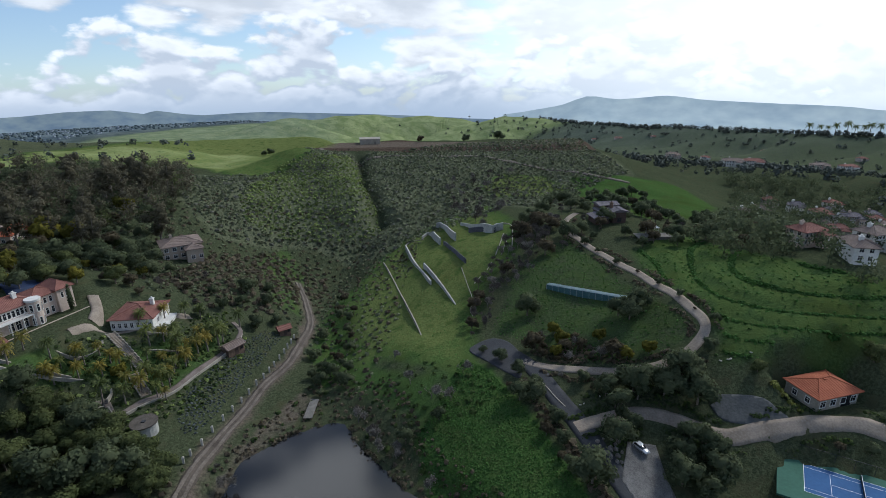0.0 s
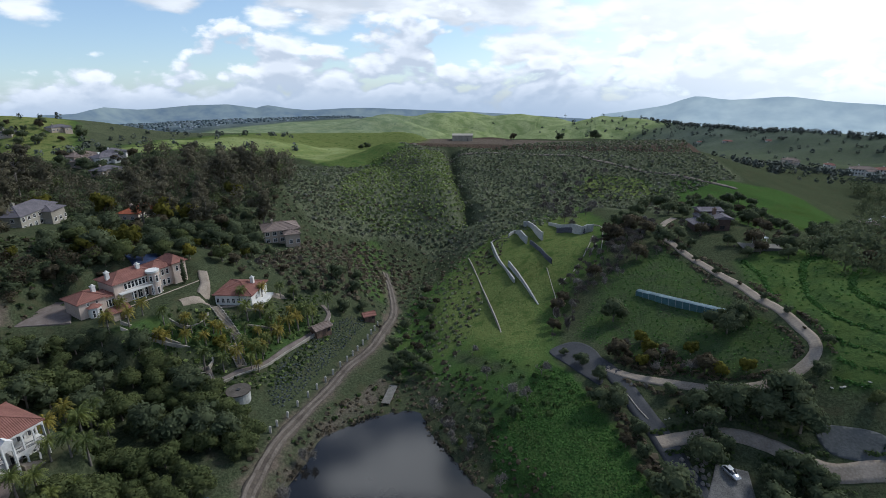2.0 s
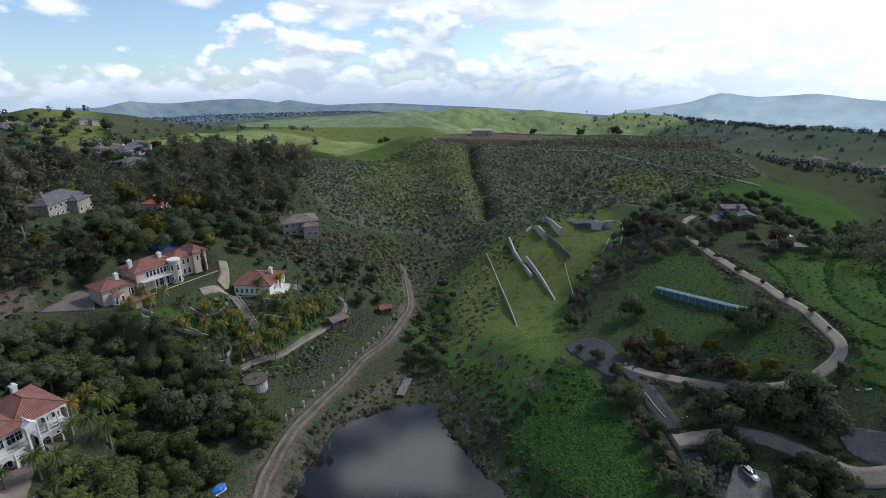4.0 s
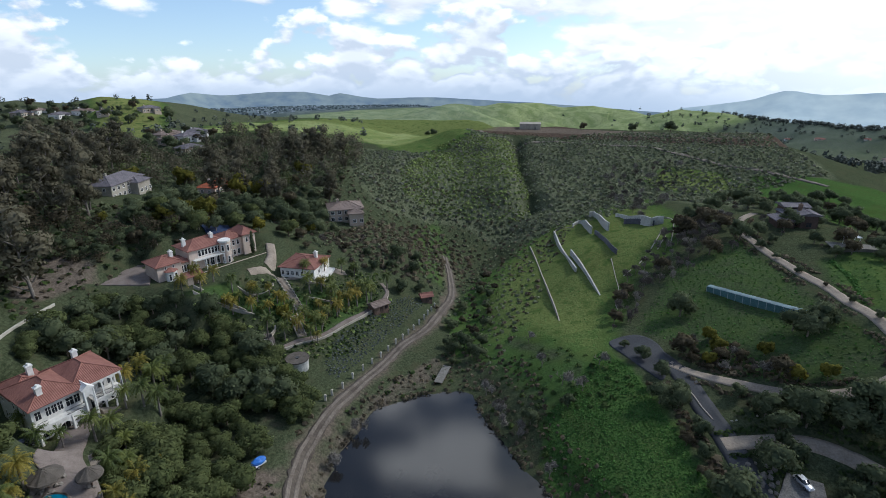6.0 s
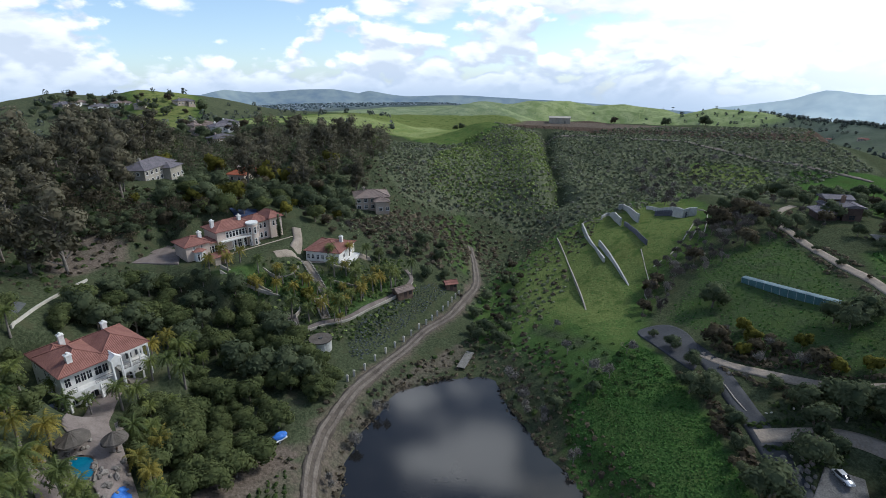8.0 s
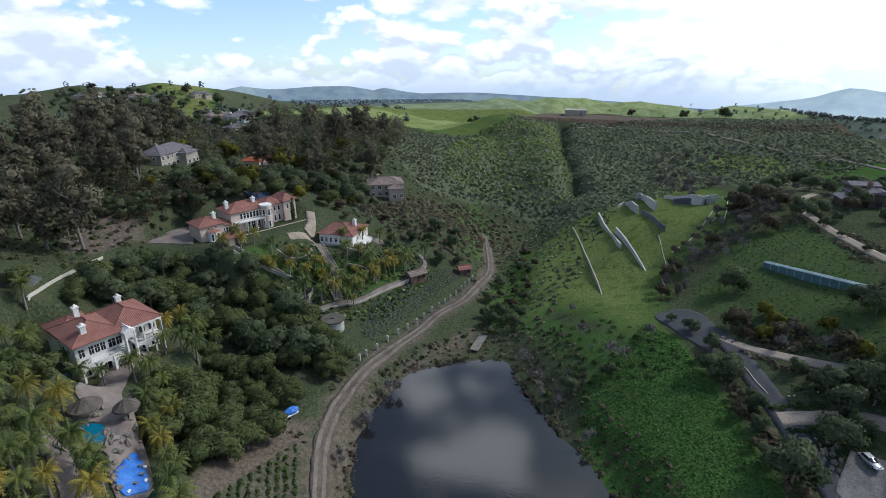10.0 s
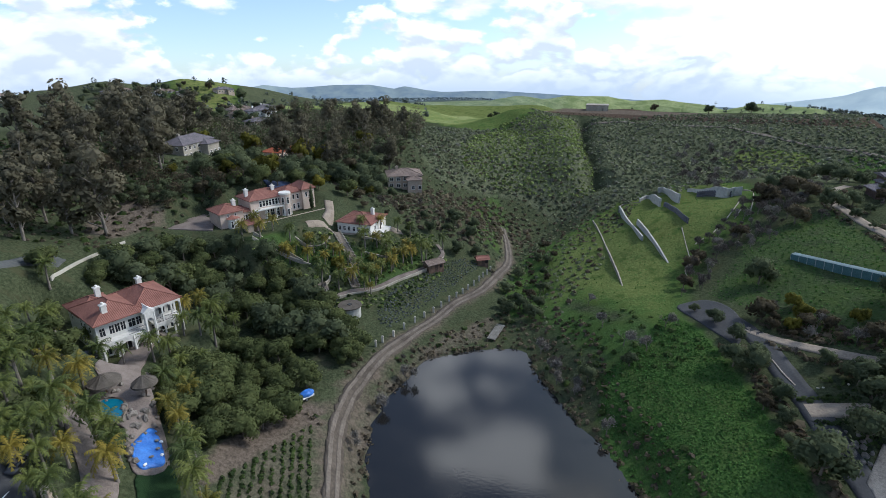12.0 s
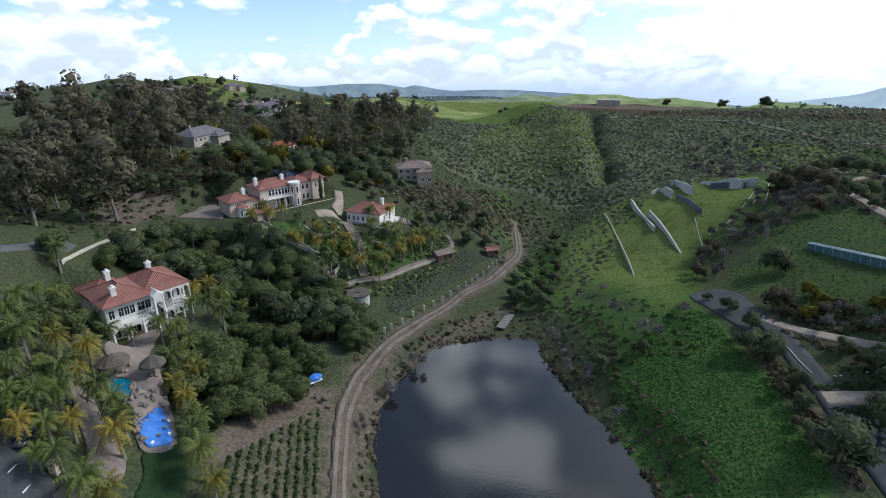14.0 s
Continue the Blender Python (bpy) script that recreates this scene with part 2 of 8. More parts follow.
GLASS = material("dark_panes", (0.012, 0.014, 0.018), (0.03, 0.034, 0.04), 0.08, 0.4, 0, 3.0, 0.6)
TIMBER = material("dark_timber", (0.05, 0.035, 0.03), (0.12, 0.08, 0.065), 0.85, 0.6)
BROWN_WOOD = material("weathered_wood", (0.10, 0.065, 0.045), (0.22, 0.15, 0.11), 0.9, 0.7)
GREY_WOOD = material("grey_planks", (0.111, 0.104, 0.091), (0.215, 0.202, 0.176), 0.9, 0.8)
STONE = material("cut_stone", (0.272, 0.275, 0.256), (0.493, 0.486, 0.450), 0.9, 0.8, 0.5, 8.0)
DARK_STONE = material("slate_facing", (0.022, 0.024, 0.034), (0.085, 0.09, 0.115), 0.6, 0.8, 0.6, 6.0, 0.4)
ROCK = material("garden_rock", (0.09, 0.08, 0.07), (0.26, 0.23, 0.20), 0.95, 0.7, 0.8, 5.0)
THATCH = material("thatch", (0.060, 0.051, 0.042), (0.132, 0.114, 0.096), 1.0, 0.8, 0.8, 14.0)
TEAL = material("pale_blue_sheet", (0.20, 0.29, 0.32), (0.34, 0.44, 0.47), 0.5, 0.3, 0.1, 6.0, 0.4)
TEAL_SIDE = material("blue_green_mesh", (0.035, 0.085, 0.095), (0.08, 0.16, 0.17), 0.6, 0.6, 0.1, 8.0)
BLUE = material("blue_tarpaulin", (0.02, 0.09, 0.36), (0.05, 0.20, 0.58), 0.45, 0.8, 0.4, 5.0, 0.4)
NAVY = material("navy_sheet", (0.012, 0.02, 0.05), (0.03, 0.05, 0.11), 0.6, 0.5, 0.2, 6.0)
POOL_MAT = material("pool_water", (0.006, 0.100, 0.165), (0.012, 0.150, 0.225), 0.06, 0.5, 0.05, 6.0, 0.5)
COURT_GREEN = material("court_green", (0.039, 0.104, 0.072), (0.055, 0.137, 0.098), 0.85, 0.2, 0.05, 9.0)
COURT_BLUE = material("court_blue", (0.033, 0.091, 0.215), (0.049, 0.124, 0.273), 0.85, 0.2, 0.05, 9.0)
PAINT = material("white_paint", (0.70, 0.70, 0.70), (0.82, 0.82, 0.82), 0.5, 1.0, 0.02, 6.0, 0.4)
CAR_SILVER = material("silver_paint", (0.50, 0.51, 0.53), (0.60, 0.61, 0.63), 0.25, 1.0, 0, 6.0, 0.5, 0.4)
CAR_DARK = material("dark_paint", (0.02, 0.022, 0.028), (0.04, 0.042, 0.05), 0.3, 1.0, 0, 6.0, 0.5)
RUBBER = material("black_rubber", (0.015, 0.015, 0.015), (0.03, 0.03, 0.03), 0.9, 2.0, 0)
IRON = material("dark_iron", (0.025, 0.025, 0.027), (0.05, 0.05, 0.05), 0.5, 2.0, 0)
STEEL = material("grey_steel", (0.25, 0.26, 0.27), (0.36, 0.37, 0.38), 0.5, 1.0, 0, 6.0, 0.5, 0.5)
CREAM = material("cream_concrete", (0.225, 0.203, 0.165), (0.385, 0.350, 0.295), 0.9, 0.3, 0.1, 8.0)
PALE_POST = material("pale_post_concrete", (0.340, 0.319, 0.272), (0.476, 0.442, 0.383), 0.9, 0.5, 0.1, 8.0)
COBBLE = material("pale_cobbles", (0.071, 0.069, 0.065), (0.196, 0.187, 0.175), 0.9, 0.5, 0.8, 8.0)
# both ranges carry their distance haze as a pale, glowing tint
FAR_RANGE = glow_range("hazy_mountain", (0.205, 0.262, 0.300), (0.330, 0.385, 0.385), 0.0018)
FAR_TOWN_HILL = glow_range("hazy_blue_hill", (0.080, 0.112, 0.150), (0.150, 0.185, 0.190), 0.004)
# town colours greyed and blued, distance haze painted in
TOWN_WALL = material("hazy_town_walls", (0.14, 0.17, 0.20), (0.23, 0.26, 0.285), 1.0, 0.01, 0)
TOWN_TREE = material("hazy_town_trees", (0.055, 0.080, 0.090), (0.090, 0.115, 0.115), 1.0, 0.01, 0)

for foliage in (FROND, FROND_GOLD, SPUR_MAT, SAGE_MAT, GREY_SAGE, BRUSH, DRY, TUFT, LEAF_DARK, LEAF_MID, LEAF_GUM, LEAF_RUST, LEAF_GOLD, LAVENDER_MAT):
    leafy(foliage)


def water_material():
    m = material("dark_pond_water", (0.010, 0.010, 0.010), (0.018, 0.017, 0.016), 0.05, 0.05, 0, 6.0, 0.42)
    n, l = m.node_tree.nodes, m.node_tree.links
    geo, t = n.new("ShaderNodeNewGeometry"), n.new("ShaderNodeTexNoise")
    l.new(geo.outputs["Position"], t.inputs["Vector"])
    t.inputs["Scale"].default_value, t.inputs["Detail"].default_value = 2.2, 3
    b = n.new("ShaderNodeBump")
    b.inputs["Strength"].default_value, b.inputs["Distance"].default_value = 0.2, 0.03
    l.new(t.outputs[0], b.inputs["Height"])
    l.new(b.outputs[0], n["Principled BSDF"].inputs["Normal"])
    return m


WATER_MAT = water_material()


def ground_material():
    """Brush-covered soil; the sheet's cover layer says where grass (red), sage (green) and bare dirt (blue) lie, and
    how far painted haze tints the distant land (alpha).
    """
    m = bpy.data.materials.new("hillside_cover")
    m.use_nodes = True
    n, l = m.node_tree.nodes, m.node_tree.links
    p = n["Principled BSDF"]
    p.inputs["Roughness"].default_value, p.inputs["Specular IOR Level"].default_value = 1.0, 0.0
    geo = n.new("ShaderNodeNewGeometry")

    def noise_(scale, detail=5, rough=0.6):
        t = n.new("ShaderNodeTexNoise")
        l.new(geo.outputs["Position"], t.inputs["Vector"])
        t.inputs["Scale"].default_value, t.inputs["Detail"].default_value, t.inputs["Roughness"].default_value = scale, detail, rough
        return t.outputs[0]

    def ramp(v, lo, hi):
        r = n.new("ShaderNodeMapRange")
        r.interpolation_type = "SMOOTHSTEP"
        l.new(v, r.inputs[0])
        r.inputs[1].default_value, r.inputs[2].default_value = lo, hi
        return r.outputs[0]

    def mix(f, a, b):
        x = n.new("ShaderNodeMix")
        x.data_type = "RGBA"
        for s, v in ((x.inputs[0], f), (x.inputs[6], a), (x.inputs[7], b)):
            if isinstance(v, tuple):
                s.default_value = (*v, 1)
            else:
                l.new(v, s)
        return x.outputs[2]

    def add(a, b, k):
        x = n.new("ShaderNodeMath")
        x.operation = "MULTIPLY_ADD"
        l.new(b, x.inputs[0])
        x.inputs[1].default_value = k
        l.new(a, x.inputs[2])
        return x.outputs[0]

    big, mid, fine = noise_(0.03), noise_(0.22), noise_(1.7, 6, 0.7)
    attr = n.new("ShaderNodeVertexColor")
    attr.layer_name = "cover"
    sep = n.new("ShaderNodeSeparateColor")
    l.new(attr.outputs["Color"], sep.inputs[0])
    brush = mix(ramp(fine, 0.35, 0.7), (0.032, 0.042, 0.022), (0.080, 0.090, 0.050))
    brush = mix(ramp(mid, 0.50, 0.70), brush, (0.068, 0.058, 0.040))
    sage = mix(ramp(fine, 0.35, 0.68), (0.062, 0.070, 0.042), (0.140, 0.148, 0.090))
    grass = mix(ramp(fine, 0.3, 0.7), (0.034, 0.066, 0.018), (0.066, 0.120, 0.034))
    grass = mix(ramp(mid, 0.42, 0.68), grass, (0.054, 0.084, 0.026))
    grass = mix(ramp(big, 0.52, 0.72), grass, (0.040, 0.062, 0.015))
    dirt = mix(ramp(fine, 0.3, 0.7), (0.070, 0.056, 0.044), (0.160, 0.130, 0.104))
    # blue-grey of the far land: haze painted into its base colour
    far_haze = mix(ramp(noise_(0.012, 8, 0.75), 0.4, 0.62), (0.075, 0.100, 0.115), (0.150, 0.180, 0.185))
    c = mix(ramp(add(sep.outputs[1], mid, 0.5), 0.55, 0.95), brush, sage)
    c = mix(ramp(add(sep.outputs[0], mid, 0.6), 0.62, 0.98), c, grass)
    c = mix(ramp(add(sep.outputs[2], mid, 0.6), 0.62, 1.0), c, dirt)
    second = n.new("ShaderNodeVertexColor")
    second.layer_name = "pasture"
    s2 = n.new("ShaderNodeSeparateColor")
    l.new(second.outputs["Color"], s2.inputs[0])
    past = mix(ramp(fine, 0.3, 0.7), (0.108, 0.124, 0.040), (0.202, 0.214, 0.076))
    past = mix(ramp(mid, 0.45, 0.7), past, (0.060, 0.095, 0.026))
    c = mix(ramp(add(s2.outputs[0], mid, 0.6), 0.62, 1.05), c, past)
    # lighter grass of the far fields: their sunlight painted into the colour
    pale = mix(ramp(big, 0.35, 0.65), (0.170, 0.215, 0.070), (0.290, 0.325, 0.140))
    pale = mix(ramp(mid, 0.48, 0.72), pale, (0.115, 0.160, 0.055))
    c = mix(ramp(add(s2.outputs[1], mid, 0.5), 0.62, 1.0), c, pale)
    bank = mix(ramp(fine, 0.35, 0.68), (0.045, 0.032, 0.024), (0.120, 0.090, 0.068))
    c = mix(ramp(add(s2.outputs[2], mid, 0.5), 0.62, 1.0), c, bank)
    c = mix(attr.outputs["Alpha"], c, far_haze)
    l.new(c, p.inputs["Base Color"])
    b = n.new("ShaderNodeBump")
    b.inputs["Strength"].default_value, b.inputs["Distance"].default_value = 0.8, 0.35
    l.new(fine, b.inputs["Height"])
    l.new(b.outputs[0], p.inputs["Normal"])
    return m


# ---------------------------------------------------------------- the plan: broad forms, then outlines in metres
FAR_LAND_A = [
    (-1700, -600, 74.9), (-800, -600, 123.7), (100, -600, -98.9), (1000, -600, 129.4), (1900, -600, 32.8),
    (-2150, 183, -12.9), (-1250, 183, 62.4), (-350, 183, -27.3), (550, 183, -14.7), (1450, 183, 25.9),
    (2350, 183, 5.6), (-2600, 966, 24.4), (-1700, 966, -0.9), (-800, 966, 17.2), (100, 966, 33.4),
    (1000, 966, 4.3), (1900, 966, 3.4), (-2150, 1749, -9.8), (-1250, 1749, 39.2), (-350, 1749, -17.4),
    (1450, 1749, 13.4), (2350, 1749, 18.4), (-2600, 2532, 72.4), (-1700, 2532, 47.6), (-800, 2532, 28.1),
    (100, 2532, 22.6), (1000, 2532, 12.3), (1900, 2532, 3.7), (-2150, 3315, 73.9), (-1250, 3315, 29.7),
]
FAR_LAND_B = [
    (-350, 3315, 32.7), (550, 3315, -12.5), (1450, 3315, 17.1), (2350, 3315, 23.2),
]
FIELD_DIP = [(-265, 400, -2.5), (-215, 455, -5.0), (-150, 455, -6.0)]
FAR_LAND = (700, FAR_LAND_A + FAR_LAND_B)
MID_LAND_A = [
    (-280, -100, 21.6), (-100, -100, 13.2), (260, -100, 27.4), (440, -100, 30.0), (-370, 57, -21.6),
    (-190, 57, 35.2), (-10, 57, -39.0), (170, 57, 25.0), (-640, 213, -7.5), (-460, 213, -1.9),
    (-280, 213, 12.3), (-100, 213, -20.4), (80, 213, 40.5), (260, 213, -35.8), (-550, 370, -11.0),
    (-370, 370, 0.5), (-190, 370, 11.1), (-10, 370, -6.4), (170, 370, -18.3), (350, 370, 40.0),
    (-640, 526, 18.0), (-460, 526, 5.2), (-280, 526, -6.2), (-100, 526, 9.0), (80, 526, 37.6),
    (260, 526, -27.5), (440, 526, 8.4), (-550, 683, -6.9), (-370, 683, 1.8), (-190, 683, -7.4),
]
MID_LAND_B = [
    (-10, 683, -11.8), (170, 683, -19.6), (350, 683, 5.4), (530, 683, 5.4), (-640, 840, 1.0),
    (-460, 840, -23.2), (-280, 840, 8.5), (-100, 840, -7.1), (80, 840, 4.9), (260, 840, -4.1),
    (440, 840, 5.3), (-550, 996, -21.6), (-370, 996, 3.1), (-190, 996, -5.0), (-10, 996, -13.3),
    (170, 996, 0.7), (350, 996, -4.8), (-640, 1153, -0.9), (-460, 1153, 4.5), (-280, 1153, 9.9),
    (-100, 1153, 9.5), (80, 1153, 10.5),
]
MID_LAND = (160, MID_LAND_A + MID_LAND_B)
NEAR_LAND_A = [
    (-250, 10, 10.5), (-192, 10, -13.5), (-134, 10, 10.2), (-76, 10, 14.0), (-18, 10, -11.8),
    (40, 10, 9.2), (98, 10, 0.9), (156, 10, 2.9), (-221, 60, 1.7), (-163, 60, -9.0),
    (-105, 60, -7.0), (-47, 60, -0.8), (11, 60, 1.6), (69, 60, -16.2), (127, 60, -15.3),
    (185, 60, 5.3), (-250, 111, -4.0), (-192, 111, -1.0), (-134, 111, 9.2), (-76, 111, -0.4),
    (-18, 111, -2.9), (40, 111, 7.8), (98, 111, 11.1), (156, 111, -1.5), (-221, 161, 2.3),
    (-163, 161, -6.0), (-105, 161, 6.9), (-47, 161, -0.4), (11, 161, 1.4), (69, 161, -3.7),
]
NEAR_LAND_B = [
    (127, 161, 2.4), (185, 161, -5.1), (-250, 212, -5.9), (-192, 212, -1.4), (-134, 212, 10.1),
    (-76, 212, -15.5), (-18, 212, -0.5), (40, 212, 6.4), (98, 212, -6.5), (156, 212, -7.7),
    (-221, 262, -2.6), (-163, 262, 3.0), (-105, 262, 9.1), (-47, 262, -0.9), (11, 262, -6.9),
    (69, 262, -5.4), (127, 262, -0.9), (185, 262, 2.2), (-250, 313, 2.8), (-192, 313, -2.6),
    (-134, 313, 1.6), (-76, 313, -5.6), (-18, 313, 3.5), (40, 313, -5.2), (98, 313, 6.7),
    (156, 313, -8.8), (-221, 363, -5.2), (-163, 363, -0.7), (-105, 363, 5.3), (-47, 363, 2.8),
]
NEAR_LAND_C = [
    (11, 363, 3.6), (69, 363, 7.5), (127, 363, 2.9), (185, 363, 6.2), (-250, 414, 10.3),
    (-192, 414, -5.0), (-134, 414, -1.3), (-76, 414, 1.0), (-18, 414, -4.8), (40, 414, -1.3),
    (98, 414, 0.8), (156, 414, -6.7),
]
NEAR_LAND = (52, NEAR_LAND_A + NEAR_LAND_B + NEAR_LAND_C)
FINE_LAND_A = [
    (-130, 24, 2.1), (-96, 24, 4.6), (-62, 24, 1.8), (-28, 24, -0.9), (6, 24, -0.6),
    (40, 24, 1.5), (-113, 54, 2.2), (-79, 54, -6.6), (-45, 54, 3.2), (-11, 54, -3.2),
    (23, 54, 4.2), (57, 54, -5.3), (-130, 83, -0.3), (-96, 83, -5.1), (-62, 83, 4.3),
    (-28, 83, -4.1), (6, 83, 2.3), (40, 83, -0.5), (-113, 113, 2.9), (-79, 113, 1.3),
    (-45, 113, -2.7), (-11, 113, 5.9), (23, 113, -3.1), (57, 113, 3.0), (-130, 142, -0.8),
    (-62, 142, 0.3), (-28, 142, -1.6), (6, 142, -1.9), (40, 142, -2.4), (-113, 172, -2.7),
]
FINE_LAND_B = [
    (-79, 172, 3.7), (-45, 172, -2.7), (-11, 172, 3.8), (23, 172, 1.5), (57, 172, 0.6),
    (-130, 201, 1.2), (-96, 201, 1.4), (-62, 201, -3.1), (6, 201, -0.4),
]
FINE_LAND = (27, FINE_LAND_A + FINE_LAND_B)
RIDGE_WEST = [(-577, 226, 20), (-568, 248, 26), (-550, 286, 32), (-524, 331, 39), (-506, 358, 34), (-485, 386, 40), (-480, 408, 36)]
RIDGE_TOWN = [(-2278, 1953, -120), (-2180, 2061, -121), (-2170, 2214, -104), (-2134, 2385, -128), (-1950, 2537, -118), (-1791, 2652, -118), (-1671, 2729, -141), (-1618, 2761, -130), (-1432, 2862, -158), (-1140, 2990, -155), (-763, 3108, -173), (-300, 3190, -196), (250, 3210, -225)]
RIDGE_GREEN = [(-673, 1561, -99), (-614, 1606, -79), (-564, 1709, -72), (-507, 1779, -86), (-444, 1847, -78), (-335, 1972, -85), (-252, 1984, -99), (-151, 1994, -89), (-69, 1999, -98), (12, 1950, -108)]
RIDGE_EAST = [(29, 1800, -101), (115, 1796, -78), (212, 1737, -76), (269, 1678, -81), (351, 1561, -79), (415, 1441, -71), (458, 1376, -70), (491, 1311, -60), (617, 1200, -58), (656, 1121, -54), (746, 1002, -44), (793, 899, -35)]
MOUNTAIN = [(269, 4191, -276), (503, 4170, -240), (724, 4137, -196), (879, 4107, -139), (1103, 4052, -157), (1411, 3956, -132), (1666, 3855, -155), (1869, 3761, -164), (2298, 3514, -174), (2501, 3373, -191), (2841, 3092, -198)]
PLATEAU = [(-107, 385, 25), (-54, 391, 25), (8, 385, 26), (66, 369, 30)]
SPURC = [(-116, 351, 0), (-90, 333, 0), (-71, 297, 0), (-56, 259, 0)]
GULLYC = [(-76, 364, 0), (-65, 318, 0), (-52, 280, 0), (-44, 254, 0)]
CREEKC = [(-44, 254, 0), (-55, 218, 0), (-58, 191, 0), (-53, 161, 0), (-41, 134, 0)]
POND = [(-35.9, 48.7), (-41.9, 56.3), (-46.1, 63.8), (-48.7, 71.9), (-48.2, 80.9), (-48.2, 89.6), (-42.8, 95.6), (-37.6, 99.7),
    (-31.8, 102.6), (-27.9, 100.8), (-24.9, 95.2), (-17.5, 87.8), (-13.0, 82.5), (-6.2, 77.7), (-1.8, 71.4), (0.8, 67.5)]
ROAD = [(29.8, 73.0), (28.2, 76.4), (26.0, 81.9), (22.1, 92.4), (18.2, 102.0), (14.7, 110.5), (10.5, 116.0), (7.0, 117.8)]
CULDESAC = [(0.1, 118.6), (2.0, 121.8), (5.9, 123.7), (9.7, 121.8), (12.3, 117.0), (12.7, 111.1), (11.7, 106.4), (8.8, 108.6),
    (4.6, 113.0)]
LANE = [(11.9, 113.7), (17.9, 110.2), (25.8, 107.3), (34.0, 104.5), (40.0, 103.6), (44.1, 103.9), (48.4, 105.4), (51.5, 107.6),
    (53.6, 110.0), (54.3, 113.1), (53.1, 118.1), (51.9, 124.6), (50.0, 133.8), (47.8, 144.3), (44.3, 152.7), (41.3, 160.1),
    (37.8, 167.7), (35.0, 176.3), (34.4, 184.3), (36.9, 192.3), (41.8, 200.9)]
DRIVE_A = [(21.7, 90.5), (26.6, 92.1), (32.5, 93.2), (37.0, 92.9), (42.0, 90.9), (45.2, 89.1), (50.0, 87.3), (56.0, 88.0),
    (62.6, 88.6), (67.9, 88.8), (74.0, 88.5), (79.0, 86.7)]
CARPARK = [(30.9, 86.7), (36.1, 85.9), (36.2, 79.2), (36.9, 75.2), (29.1, 74.0), (27.7, 78.4)]
GRAVEL = [(49.2, 94.7), (54.2, 94.7), (59.3, 93.7), (61.6, 91.3), (62.6, 89.9), (57.6, 89.2), (50.5, 90.3)]
COURT = [(59.3, 85.7), (60.7, 85.3), (75.8, 80.3), (76.2, 75.9), (55.7, 77.1)]
TRACK = [(-37.6, 41.9), (-40.6, 46.3), (-44.3, 51.6), (-48.0, 57.1), (-51.3, 63.9), (-53.5, 71.6), (-54.5, 83.5), (-53.6, 96.9),
    (-52.6, 113.3), (-50.2, 126.7), (-50.6, 140.8), (-52.3, 154.6), (-61.3, 177.9), (-69.2, 195.1)]
POSTS = [(-57.1, 83.1), (-56.9, 85.5), (-56.3, 89.1), (-56.2, 93.6), (-55.9, 98.2), (-55.6, 102.4), (-55.1, 106.3), (-54.7, 109.9),
    (-54.3, 113.8), (-53.7, 117.1), (-53.4, 120.4), (-53.1, 123.4), (-52.8, 126.8), (-52.6, 130.2), (-52.7, 133.4),
    (-52.7, 136.5), (-52.8, 139.6)]
GARDEN_WALK = [(-86.0, 91.0), (-84.2, 93.7), (-81.7, 96.8), (-77.3, 93.7), (-74.1, 98.8), (-70.6, 103.8), (-68.8, 111.8), (-66.8, 120.9), (-65.6, 128.9), (-66.5, 134.5), (-69.8, 137.2)]
UPPER_WALK = [(-97.4, 110.4), (-95.5, 115.6), (-91.2, 117.8), (-86.4, 122.1), (-79.8, 133.1)]
STEPS = [(-91.4, 115.9), (-85.9, 112.5), (-80.2, 108.8)]
STEPS_LOW = [(-80.6, 106.1), (-74.6, 100.7)]
VILLA_DRIVE = [(-103.8, 128.7), (-98.4, 122.2), (-94.3, 117.2)]
FORECOURT = [(-125.8, 87.8), (-127.4, 94.3), (-129.9, 103.8), (-120.6, 99.1), (-114.2, 92.7)]
WHITE_WALL = [(-109.3, 50.4), (-118.7, 61.6), (-121.9, 68.6), (-123.9, 74.8)]
WEST_ROAD = [(-113.1, 43.2), (-118.9, 51.0), (-121.0, 56.7), (-118.9, 58.5), (-114.9, 54.8), (-114.6, 51.5), (-114.5, 48.8),
    (-109.0, 41.3)]
BRICK_DRIVE = [(-75.9, 32.4), (-74.7, 33.9), (-66.4, 30.3), (-60.9, 28.9), (-57.5, 27.7), (-55.6, 25.8), (-55.6, 23.3), (-55.4, 20.5),
    (-57.1, 19.7), (-58.2, 23.6), (-61.0, 25.6), (-67.0, 28.0)]
STREET = [(-67.0, 19.6), (-63.5, 20.7), (-58.0, 20.6), (-55.6, 19.7), (-58.9, 15.1)]
TERRACE = [(-81.4, 40.4), (-89.2, 50.1), (-94.3, 59.0), (-93.3, 61.9), (-88.0, 55.4), (-80.7, 46.7), (-73.8, 43.4), (-66.9, 39.8),
    (-57.1, 34.0), (-57.5, 30.0), (-61.3, 31.5), (-65.4, 33.8), (-68.3, 32.1), (-74.8, 35.0), (-76.7, 38.3)]
POOL = [(-73.0, 35.6), (-72.2, 36.7), (-70.2, 37.2), (-67.9, 36.1), (-66.6, 34.4), (-66.9, 33.5), (-69.6, 33.8), (-71.6, 34.5)]
SLIDE_POOL = [(-63.1, 34.9), (-63.4, 37.0), (-61.4, 36.0), (-57.4, 33.7), (-57.5, 31.8), (-58.0, 30.8), (-60.4, 31.4), (-61.9, 32.7)]
LAWN = [(-57.5, 29.9), (-57.2, 33.7), (-54.3, 33.0), (-52.0, 31.3), (-50.5, 29.0), (-50.5, 27.0), (-52.5, 25.1), (-54.8, 27.9)]
